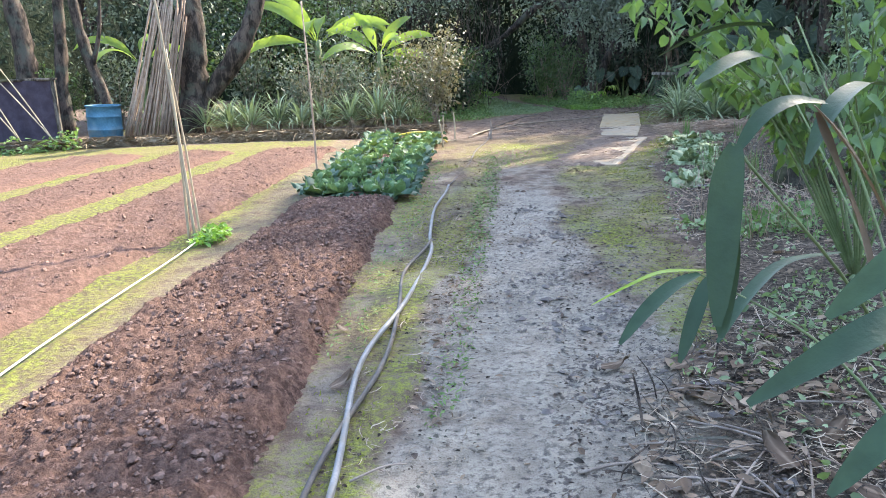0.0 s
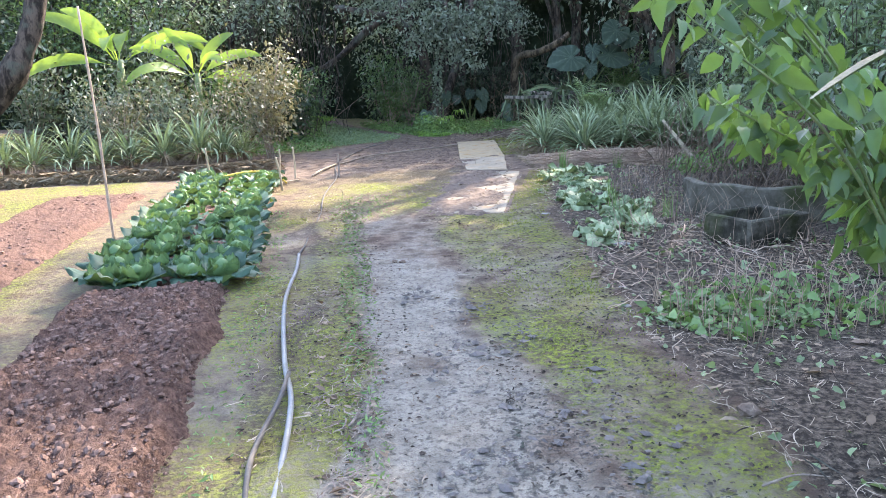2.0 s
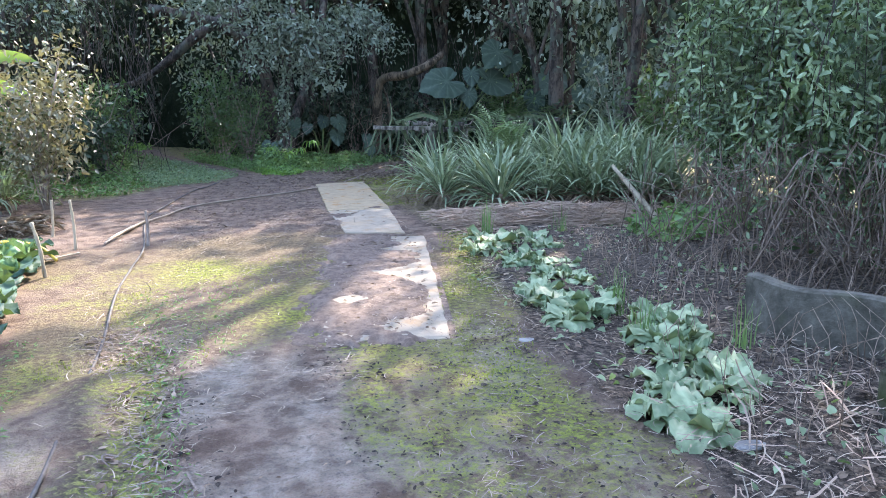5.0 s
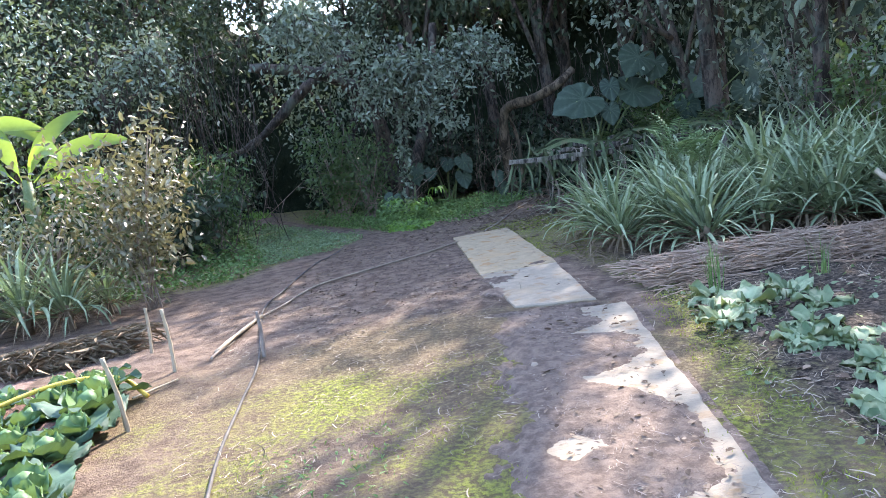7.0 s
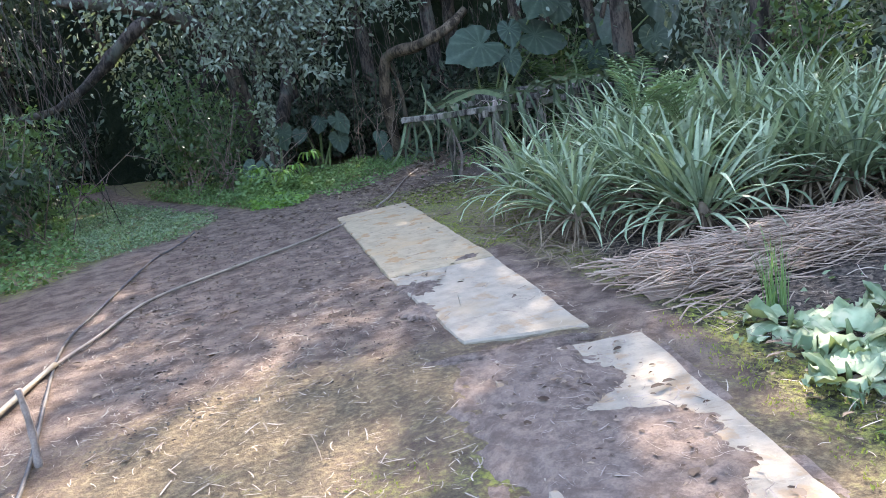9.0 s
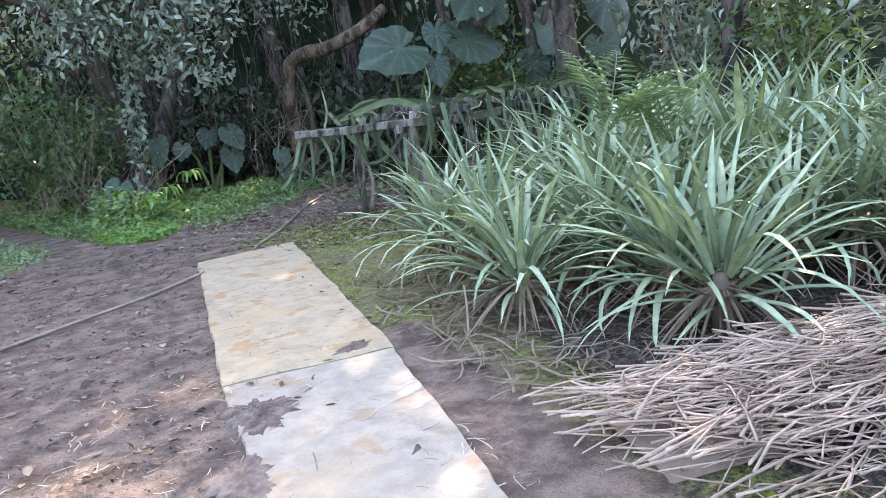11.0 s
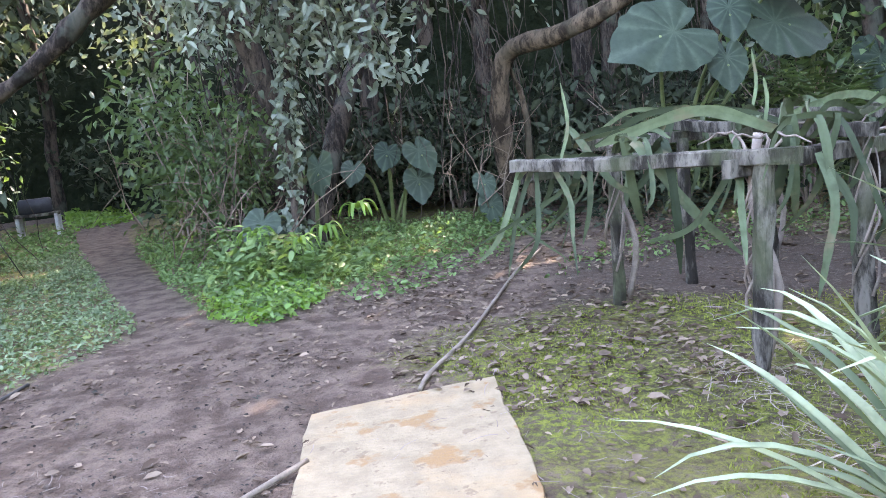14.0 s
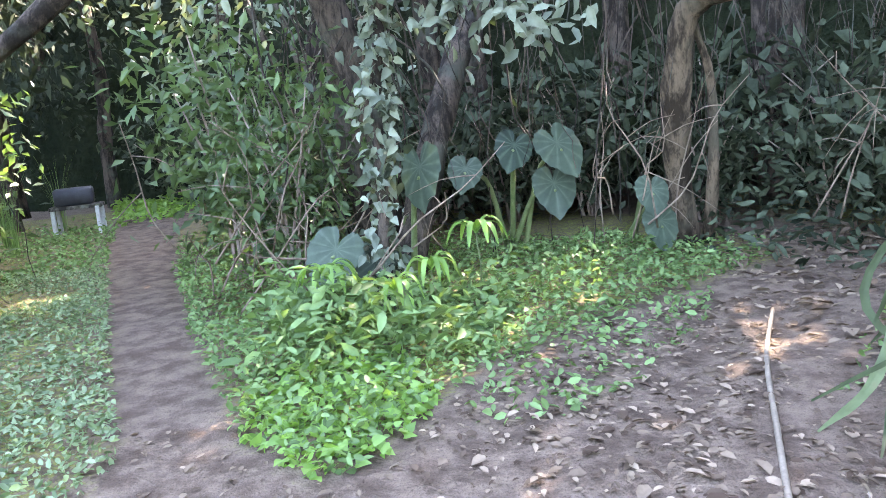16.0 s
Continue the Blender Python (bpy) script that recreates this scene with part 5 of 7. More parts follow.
def elephant_ear(base, leaves, label):
    """leaves: place of the blade's middle, its size, the way it points and how its face tips."""
    g = Geo()
    b = np.array(base, float)
    for p, size, yaw, tip, lean in leaves:
        p = np.array(p, float)
        g.tube(curve_pts([b + rng.normal(size=3) * (.05, .05, 0), (b * .45 + p * .55) + (0, 0, .25), p], 10), np.linspace(.03, .014, 10), 6)
    ob = tagged(g.make("elephant_ear_plant", M_STEM), label, "elephant ear", "elephant ear plants")
    for p, size, yaw, tip, lean in leaves:
        o = Geo().add(*ear_leaf(size, rng.uniform(.2, .7))).make("leaf", M_EAR, ob)
        o.matrix_local = pose(p[0], p[1], p[2], 0, 0, yaw) @ pose(0, 0, 0, lean, tip, 0) @ Matrix.Translation((-.22 * size, 0, 0))
    return ob


elephant_ear((9.4, 25.3, 0), [((8.55, 24.0, 1.97), .85, 190, 12, -52), ((9.41, 24.05, 2.14), .4, 250, 62, 0), ((10.1, 24.0, 2.0), .78, -12, 14, 55), ((9.29, 23.95, 1.64), .4, 255, 66, 0), ((10.0, 23.9, 2.65), .75, 215, 30, -45)],
             "giant elephant ear plant with broad grey-green leaves")
elephant_ear((11.0, 24.8, 0), [((10.5, 24.0, 2.5), .6, 225, 40, -40), ((11.75, 24.0, 2.05), .82, 215, 30, -50), ((13.0, 23.9, 2.35), .9, 265, 66, 0), ((11.1, 23.8, 1.5), .55, 235, 55, -20), ((12.5, 23.6, 1.6), .6, 250, 60, 0)],
             "giant elephant ear plant with broad leaves in shade")
elephant_ear((6.5, 27.2, 0), [((6.25, 26.3, 1.02), .3, 235, 45, -30), ((6.72, 26.4, .98), .38, 300, 50, 25), ((5.82, 26.3, .87), .27, 240, 45, -20), ((6.68, 26.5, .62), .36, 265, 60, 0)], "elephant ear plant under the trees")
elephant_ear((7.6, 26.9, 0), [((7.35, 26.0, .56), .27, 255, 55, -10), ((7.4, 25.95, .28), .3, 275, 66, 0)], "young elephant ear plant by the trunk")
elephant_ear((5.3, 26.2, 0), [((5.35, 25.8, .92), .38, 245, 70, 30), ((4.62, 25.5, .44), .36, 225, 45, -30), ((4.95, 25.6, .3), .32, 270, 60, 0)], "elephant ear plant in the weeds")


# ---- dragon fruit trellis ----
def trellis():
    posts = [(6.75, 21.95), (6.56, 20.3), (8.2, 20.75), (8.35, 22.3), (9.9, 21.1), (10.0, 22.7), (7.45, 22.1), (7.4, 20.5)]
    ob = tagged(new("cactus_trellis"), "weathered grey wooden trellis carrying climbing cactus", "trellis")
    for x, y in posts:
        h = rng.uniform(1.02, 1.12)
        lean = rng.normal(size=2) * .025
        pts = np.array([(x + lean[0] * t + rng.normal() * .004, y + lean[1] * t + rng.normal() * .004, t) for t in np.linspace(-.12, h, 9)])
        Geo().tube(pts, rng.uniform(.043, .055) * (1 + .08 * rng.normal(size=9)), 7, wobble=.09).make("post", M_GREYWOOD, ob, False)

    def beam(a, b, w=.07, h=.075):
        a, b = Vector(a), Vector(b)
        n = 10
        pts = np.array([a.lerp(b, t)[:] for t in np.linspace(0, 1, n)]) + np.column_stack([rng.normal(size=(n, 2)) * .004, .012 * np.sin(np.linspace(0, 3, n) + a.x * 9)])
        d = unit(np.array(b - a))
        side = unit(np.cross(d, (0, 0, 1)))
        up = np.cross(side, d)
        prof = [(-.5, -.42), (-.42, -.5), (.42, -.5), (.5, -.4), (.5, .42), (.4, .5), (-.42, .5), (-.5, .4)]
        V = np.array([q + side * (u * w + rng.normal() * .003) + up * (v * h + rng.normal() * .004) for q in pts for u, v in prof])
        F = [(i * 8 + k, i * 8 + (k + 1) % 8, (i + 1) * 8 + (k + 1) % 8, (i + 1) * 8 + k) for i in range(n - 1) for k in range(8)] + [tuple(range(8))[::-1], tuple((n - 1) * 8 + k for k in range(8))]
        Geo().add(V, F).make("beam", M_GREYWOOD, ob, False)
    beam((6.05, 21.98, 1.03), (6.62, 20.12, 1.04))
    beam((6.15, 22.1, .94), (7.1, 22.05, .95), .09, .08)
    beam((6.45, 20.38, .98), (8.3, 20.72, 1.03), .06, .09)
    beam((8.1, 20.65, 1.08), (10.1, 21.12, 1.05), .07, .08)
    beam((6.6, 22.03, 1.09), (8.5, 22.35, 1.1), .07, .08)
    beam((8.3, 22.25, 1.08), (10.2, 22.75, 1.1), .07, .08)
    beam((8.25, 20.6, 1.14), (8.4, 22.5, 1.16), .07, .07)
    beam((7.3, 20.35, 1.1), (7.5, 22.3, 1.17), .06, .07)
    beam((9.9, 20.9, 1.13), (10.05, 22.9, 1.16), .07, .07)


trellis()


def cactus_stem(pts, width, tone):
    """Three-winged stem with a scalloped rim."""
    n = max(8, len(pts) * 5)
    c = curve_pts(pts, n)
    tan = unit(np.gradient(c, axis=0))
    ref = unit(np.array((.3, .9, .25)))
    a = unit(np.cross(tan, ref))
    b = np.cross(tan, a)
    t = np.linspace(0, 1, n)
    w = width * (1 - t ** 6 * .8) * (.7 + .3 * np.minimum(1, t * 6)) * (1 + .1 * np.sin(t * n * 1.6))
    V, F = [], []
    for i in range(n):
        for k in range(3):
            q = 2 * math.pi * k / 3 + .5
            V.append(c[i] + (a[i] * math.cos(q) * 1.25 + b[i] * math.sin(q) * .5) * w[i])
            q += math.pi / 3
            V.append(c[i] + (a[i] * math.cos(q) + b[i] * math.sin(q)) * w[i] * .14)
    for i in range(n - 1):
        for k in range(6):
            F.append((i * 6 + k, i * 6 + (k + 1) % 6, (i + 1) * 6 + (k + 1) % 6, (i + 1) * 6 + k))
    F += [tuple(range(6))[::-1], tuple((n - 1) * 6 + k for k in range(6))]
    return np.array(V), F, tone


def cactus():
    ob = None
    for x, y in ((6.85, 22.0), (6.65, 20.4), (8.3, 20.85), (8.45, 22.4), (10, 21.2)):
        root = Geo().tube(curve_pts([(x, y, -.03), (x + .05, y - .06, .4), (x - .04, y, .8), (x, y, 1.15)], 10), .022, 6)
        if ob:
            root.make("root_stem", M_TWIG, ob)
        else:
            ob = tagged(root.make("dragon_fruit_cactus", M_TWIG), "climbing cactus with flat stems draped over the trellis", "cactus")
    stems = [
        [(6.35, 21.9, 1.02), (6.42, 21.9, 1.25), (6.4, 21.92, 1.52)],
        [(6.5, 21.7, 1.1), (6.8, 21.5, 1.28), (7.2, 21.2, 1.24), (7.4, 20.9, 1.1)],
        [(6.95, 20.9, 1.12), (6.75, 20.7, 1.0), (6.35, 20.5, .68), (6.05, 20.45, .62)],
        [(6.62, 20.5, 1.08), (6.5, 20.35, .8), (6.4, 20.2, .45)],
        [(6.1, 22.0, 1.0), (5.98, 21.9, .75), (5.85, 21.85, .45), (5.72, 21.9, .25)],
        [(6.15, 21.85, 1.0), (6.1, 21.75, .7), (6.0, 21.6, .42), (5.8, 21.5, .22)],
        [(6.2, 21.7, 1.0), (6.25, 21.6, .75), (6.2, 21.5, .4)],
        [(6.4, 22.1, 1.0), (6.35, 22.15, .7), (6.15, 22.2, .4)],
        [(7.5, 20.6, 1.15), (7.1, 20.45, 1.2), (6.75, 20.35, 1.18), (6.5, 20.2, .95)],
        [(8.0, 20.7, 1.15), (7.6, 20.5, 1.3), (7.2, 20.35, 1.2)],
        [(7.0, 20.4, 1.02), (7.0, 20.3, .75), (6.9, 20.25, .4), (6.8, 20.2, .15)],
        [(7.05, 20.45, 1.0), (7.15, 20.35, .7), (7.1, 20.3, .35)],
        [(7.7, 20.6, 1.05), (7.75, 20.45, .7), (7.65, 20.4, .3)],
        [(8.2, 20.8, 1.12), (7.9, 20.5, 1.24), (7.8, 20.4, .95), (7.85, 20.35, .6)],
        [(7.6, 21.6, 1.2), (7.65, 21.6, 1.4), (7.62, 21.6, 1.62)],
        [(6.9, 21.7, 1.12), (6.7, 21.8, 1.2), (6.45, 21.9, 1.15)],
        [(8.6, 20.9, 1.15), (8.2, 20.7, 1.3), (7.8, 20.6, 1.26), (7.45, 20.55, 1.16)],
        [(8.8, 21.0, 1.12), (9.2, 20.9, 1.25), (9.6, 20.8, 1.1), (9.7, 20.7, .8)],
        [(9.0, 21.2, 1.15), (9.5, 21.3, 1.3), (10.1, 21.3, 1.2)],
        [(8.4, 20.8, 1.1), (8.3, 20.6, .8), (8.2, 20.55, .4)],
        [(9.0, 20.9, 1.08), (9.0, 20.75, .75), (8.9, 20.7, .4)],
        [(9.5, 21.0, 1.08), (9.55, 20.85, .75), (9.4, 20.8, .35)],
        [(6.7, 22.1, 1.15), (7.1, 22.2, 1.3), (7.5, 22.2, 1.2), (7.7, 22.2, .9)],
        [(7.0, 22.1, 1.1), (6.9, 22.0, .8), (6.8, 21.95, .4)],
        [(7.9, 22.2, 1.1), (7.9, 22.1, .8), (7.8, 22.05, .4)],
        [(8.9, 21.6, 1.15), (8.92, 21.6, 1.35), (8.88, 21.6, 1.55)],
        [(7.2, 21.0, 1.15), (7.22, 21.0, 1.3), (7.2, 21.0, 1.42)],
    ]
    for s in stems:
        s = [(x, y, z if z > .9 else .9 - (.9 - z) * .72) for x, y, z in s]
        upright = abs(s[0][0] - s[-1][0]) < .1 and s[-1][2] > 1.3
        Geo().add(*cactus_stem(s, .011 if upright else rng.uniform(.014, .024), .95 if upright else rng.uniform(.05, .8))).make("stem", M_CACTUS, ob, False)
    for i in range(36):
        u = rng.random()
        edge = ((6.07, 21.95), (6.6, 20.2)) if i < 5 else ((6.7, 20.38), (8.3, 20.7)) if i < 17 else ((8.1, 20.65), (10.1, 21.1)) if i < 29 else ((6.3, 22.05), (8.4, 22.3))
        x, y = edge[0][0] * (1 - u) + edge[1][0] * u, edge[0][1] * (1 - u) + edge[1][1] * u
        o = rng.normal(size=2) * .1
        drop = rng.uniform(.25, .7)
        s = [(x + o[0] * .3, y + .12, 1.08), (x, y - .03, 1.12 + rng.uniform(0, .1)), (x + o[0], y - .09 + o[1], 1.0 - drop * .45), (x + o[0] * 2.2, y - .06 + o[1] * 1.6, max(.08, 1.04 - drop))]
        Geo().add(*cactus_stem(s, rng.uniform(.012, .028), rng.uniform(0, .45))).make("stem", M_CACTUS, ob, False)
    for i in range(8):
        x, y = 6.08 + rng.uniform(0, .45), 21.98 + rng.uniform(-.12, .14)
        out, low = rng.uniform(.1, .5), rng.uniform(.2, .75)
        q = rng.normal(size=4) * .11
        s = [(x + .2, y, 1.0), (x + .02, y - .03, 1.04), (x - out * .4 + q[0], y - .08 + q[1], .55 + low * .6), (x - out + q[2], y - rng.uniform(-.1, .3) + q[3], .16 + low * .7)]
        Geo().add(*cactus_stem(s, rng.uniform(.01, .024), rng.uniform(0, .32))).make("stem", M_CACTUS, ob, False)
    for i in range(40):
        x, y = ((6.6, 20.36), (6.75, 21.95), (8.2, 20.75), (7.4, 20.5), (8.35, 22.3))[i % 5]
        a = np.linspace(0, rng.uniform(2, 7), 10) + rng.uniform(0, 6)
        z0, z1 = (rng.uniform(.1, .7), rng.uniform(.8, 1.12)) if i < 24 else (1.06, 1.12)
        sp = np.column_stack([x + .065 * np.cos(a), y + .065 * np.sin(a), np.linspace(z0, z1, 10)])
        if i >= 24:
            sp[:, :2] += np.linspace(0, 1, 10)[:, None] * rng.normal(size=2) * .2
            sp[:, 2] += .06 * np.sin(np.linspace(0, 3.1, 10)) + rng.normal(size=10) * .012
        Geo().tube(sp, np.linspace(.009, .004, 10), 5, tone=rng.random()).make("dry_vine", M_TWIG, ob)
    for i in range(14):
        x, y = rng.uniform(6.3, 9.8), rng.uniform(20.4, 22.2)
        a = rng.uniform(0, 6.28)
        d = np.array((math.cos(a), math.sin(a), 0)) * rng.uniform(.25, .5)
        p = np.array((x, y, 1.13))
        s = [p - d, p - d * .2 + (0, 0, rng.uniform(.03, .16)), p + d * .6 + (0, 0, .06), p + d]
        Geo().add(*cactus_stem(s, rng.uniform(.016, .032), rng.uniform(.1, .9))).make("stem", M_CACTUS, ob, False)


cactus()


# ---- dry brambles, ferns, pale stalk ----
def brambles():
    g = Geo()
    for i in range(360):
        x, y = 6.5 + rng.normal() * .6, 11.3 + rng.normal() * .9
        h = rng.uniform(.2, 1.25)
        a, b = scatter_dirs(2) * (rng.uniform(.2, .7), rng.uniform(.2, .7), .25)
        p = np.array((x, y, h))
        q = p + b + (0, 0, -.3 * h)
        g.tube(curve_pts([(x - a[0] * .5, y - a[1] * .5, max(0, h - rng.uniform(.3, .9))), p + a * .3, (q[0], q[1], max(q[2], .02))], 8) + rng.normal(size=(8, 3)) * .015, np.linspace(.0075, .003, 8), 3, tone=rng.random())
    tagged(g.make("dry_brambles", M_BRAMBLE), "tangle of dry brown bramble stems behind the wall", "brambles", kind="stuff")


brambles()


def fern(n, length, label, mat=None):
    g = Geo()
    st = Geo()
    for i in range(n):
        yaw = i * 2.4
        t = np.linspace(0, 1, 16)
        a = radians(rng.uniform(62, 86)) - 1.15 * t ** 1.5
        r, z = np.cumsum(np.cos(a)) * length / 16, np.cumsum(np.sin(a)) * length / 16
        sp = np.stack([np.cos(yaw) * r, np.sin(yaw) * r, z], 1)
        st.tube(sp, np.linspace(.006, .002, 16), 4)
        side = np.array((-math.sin(yaw), math.cos(yaw), 0))
        for s in (-1, 1):
            D = np.tile(side * s, (16, 1)) + unit(np.gradient(sp, axis=0)) * .35
            g.leaves(sp, D, np.tile((0, 0, 1.0), (16, 1)), length * .24 * np.sin(t * 2.9 + .2), .03, DIAMOND)
    ob = tagged(st.make("fern", M_STEM), label, "fern", "ferns")
    tagged(g.make("fronds", mat or M_FERN, ob), kind="stuff")
    return ob


FERN = fern(7, .72, "bright light green fern growing among other plants")
FERN.matrix_world = pose(6.15, 17.25, .9, 14, 10, 0)
copy_thing(FERN, pose(6.5, 17.0, .8, -8, 15, 90) @ Matrix.Scale(.85, 4))
DARKFERN = fern(9, 1.3, "dark green fern in the shade below the elephant ears", M_SHRUB)
DARKFERN.matrix_world = pose(10.2, 23.6, .55)
copy_thing(DARKFERN, pose(9.2, 24.4, .3, 0, 0, 60))
copy_thing(DARKFERN, pose(11.2, 23.0, .4, 0, 0, 200))
tagged(Geo().tube(curve_pts([(6.85, 14.0, .03), (6.75, 14.35, .35), (6.6, 14.75, .75)], 8), [.04, .042, .04, .038, .034, .032, .028, .024], 8).make("pale_stem", M_BAMBOO), "pale dry banana stem leaning on the pineapples", "stem")


# ---- weeds, litter, straw ----
def cover(poly, n, mat, size, height, name, label, cat, template=LENS, ratio=.55, flat=1.5):
    p = strew(poly, n)
    z = rng.random(n) ** 1.6 * height * (.6 + .5 * lumps(p[:, 0], p[:, 1], 2.2)) + .012
    P = np.column_stack([p, np.maximum(z, .01)])
    L = size * rng.uniform(.5, 1.3, n)
    D = scatter_dirs(n) * (1, 1, .5)
    g = Geo().leaves(P, D, scatter_dirs(n, flat), L, L * ratio, template)
    return tagged(g.make(name, mat), label, cat, kind="stuff")


cover([(1.6, 21.9), (2.3, 22.1), (2.9, 22.4), (3.2, 22.8), (3.5, 23.5), (3.1, 25.4), (2.4, 28.8), (1.5, 28.8), (1.5, 24)], 12000, M_PATCHWEED, .046, .17, "ground_weeds", "low pale green weeds beside the bare path", "weeds", LENS, .5)
cover([(-.6, 20.6), (1.0, 20.9), (1.6, 21.9), (1.5, 24), (1.5, 28.8), (2.4, 28.8), (1.7, 33), (.4, 33), (-1, 23)], 7500, M_WEED, .075, .22, "ground_weeds", "low green weeds covering the ground", "weeds")
cover([(4.45, 22.95), (4.9, 23.6), (5.6, 24.2), (6.6, 24.75), (8.2, 25.6), (7.5, 27), (3.1, 29.5), (3.2, 28), (3.6, 25.5), (4.0, 23.6)], 15000, M_WEED, .054, .26, "ground_weeds", "low green weeds between the two paths", "weeds")
cover([(4.3, 23.0), (4.65, 23.1), (5.0, 23.7), (4.9, 24.3), (4.2, 24.2), (4.0, 23.6)], 1000, M_CLOVER, .055, .14, "bright_weeds", "bright yellow-green broad weeds at the path fork", "weeds", HEARTY, .8)
cover([(4.0, 24.0), (5.4, 24.2), (6.0, 25.4), (4.3, 25.6)], 1500, M_WEED, .11, .55, "tall_weeds", "taller green weeds round the ivy trunk", "weeds", LENS, .4)
cover([(2.3, 7.2), (2.9, 7.75), (3.8, 7.5), (3.9, 6.6), (3.2, 6.3), (2.5, 6.5)], 430, M_WEED, .08, .26, "ground_weeds", "patch of leafy weeds in the litter", "weeds", HEARTY, .75)
cover([(2.2, 7.0), (2.6, 7.4), (3.3, 7.2), (3.4, 6.7), (2.7, 6.6)], 420, M_PATCHWEED, .06, .16, "ground_weeds", "low leafy weeds in the litter", "weeds", HEARTY, .8)
cover([(1.9, 4.6), (2.6, 5.3), (3.9, 5.6), (4.2, 4), (2.4, 3.4)], 1000, M_PATCHWEED, .055, .2, "ground_weeds", "sparse weeds below the shrubs", "weeds")
cover([(6.2, 13.2), (8, 13.6), (8.4, 15), (7.2, 14.9), (6.4, 14.2)], 1500, M_WEED, .1, .3, "ground_weeds", "leafy weeds beside the stalk heap", "weeds", HEARTY, .7)
cover([(-9.5, 16.2), (-7.8, 16.8), (-8.2, 17.6), (-10.5, 17.6)], 900, M_WEED, .12, .45, "ground_weeds", "weeds below the crossed canes", "weeds")
cover([(-2.35, 7.0), (-2.1, 7.2), (-2.15, 7.65), (-2.4, 7.6)], 260, M_CLOVER, .07, .14, "grass_tuft", "small bright green tuft at the pole's foot", "grass")


def dry_stems(poly, n, height):
    """Thin upright dead stems among weeds."""
    g = Geo()
    for x, y in strew(poly, n):
        h = height * rng.uniform(.4, 1)
        d = rng.normal(size=2) * .35 * h
        g.tube(curve_pts([(x, y, 0), (x + d[0] * .3, y + d[1] * .3, h * .6), (x + d[0], y + d[1], h)], 5) + rng.normal(size=(5, 3)) * .008, np.linspace(.0035, .0015, 5), 3, tone=rng.random())
    tagged(g.make("dead_stems", M_STALK), "thin dead stems standing among the weeds", "dead stems", kind="stuff")


cover(RIGHT_LITTER, 1500, M_PATCHWEED, .05, .1, "small_weeds", "scattered small weeds in the straw and litter", "weeds", HEARTY, .75)
dry_stems([(2.2, 7.2), (2.9, 7.75), (3.8, 7.5), (3.9, 6.4), (2.5, 6.3)], 170, .4)
dry_stems([(3.0, 9.0), (4.0, 11.5), (5.2, 13.5), (6.4, 13.8), (5.4, 9.6), (4.6, 8.2)], 260, .45)


def moss_tufts(poly, n):
    """Short moss and grass points."""
    p = strew(poly, n)
    keep = lumps(p[:, 0], p[:, 1], 3.1, 4) > -.15
    p = p[keep]
    n = len(p)
    P = np.column_stack([p, np.full(n, .0)])
    g = Geo().leaves(P, scatter_dirs(n, 1.6), scatter_dirs(n), rng.uniform(.01, .022, n) * (1 + .5 * (lumps(p[:, 0], p[:, 1], 7, 3) > .2)), .008, DIAMOND)
    tagged(g.make("moss_tufts", M_MOSSY), "short moss and fine grass on the earth", "moss", kind="stuff")


M_MOSSY = leafy("moss_blades", (0.12, 0.15, 0.028), (0.33, 0.36, 0.075), (0.3, 0.35, 0.05), .3, .7, .2)
moss_tufts(MOSS_TRELLIS, 14000)
moss_tufts([(2.3, 10.5), (2.9, 10.6), (4.5, 14.8), (4.3, 15.2), (3.2, 12.5)], 2000)
moss_tufts([(1.3, 5), (1.9, 5), (2.7, 9), (3.1, 11), (2.0, 11), (1.5, 8)], 3000)
moss_tufts([(-.8, 2.2), (-.3, 2.2), (.5, 8.5), (.85, 12), (.1, 12), (-.35, 8.5)], 3500)
moss_tufts([(.3, 11.5), (3.2, 12), (3.4, 14.5), (.8, 14.8)], 2500)


def debris(poly, n, mat, size, ratio, name, label, cat, template=STRIP, lift=.01):
    p = strew(poly, n)
    P = np.column_stack([p, rng.uniform(.004, .012 + lift, n) + .012 * lumps(p[:, 0], p[:, 1], 5)])
    L = size * rng.uniform(.35, 1.0, n) * (1 + rng.pareto(4, n)).clip(1, 2)
    D = rng.normal(size=(n, 3)) * (1, 1, .12)
    g = Geo().leaves(P, D, scatter_dirs(n) * (.35, .35, .2) + (0, 0, 1), L, L * ratio * rng.uniform(.7, 1.4, n), template, rng.random(n) ** (1.7 if mat is M_DEADLEAF else .6))
    return tagged(g.make(name, mat), label, cat, kind="stuff")


def straws(poly, n, mat, size, thin, name, label, cat, lift=.01, dark=.75, tip=.12):
    """Thin bent stems lying criss-cross."""
    g = Geo()
    for bend, hook in CURLS:
        m = n // len(CURLS)
        p = strew(poly, m)
        keep = lumps(p[:, 0], p[:, 1], 2.3, 6) + rng.normal(size=m) * .5 > -.45
        p = p[keep]
        m = len(p)
        P = np.column_stack([p, rng.uniform(.004, .012 + lift, m) + .012 * lumps(p[:, 0], p[:, 1], 5)])
        L = size * rng.uniform(.3, 1.0, m) * (1 + rng.pareto(4, m)).clip(1, 2)
        D = rng.normal(size=(m, 3)) * (1, 1, tip)
        g.leaves(P, D, scatter_dirs(m) * (.4, .4, .2) + (0, 0, 1), L, L, curl(bend, hook, thin / size), rng.random(m) ** dark)
    return tagged(g.make(name, mat), label, cat, kind="stuff")


straws(RIGHT_LITTER, 12500, M_STRAW, .09, .004, "loose_straw", "dry bent straw scattered on the dark soil", "straw", .05, .8, .16)
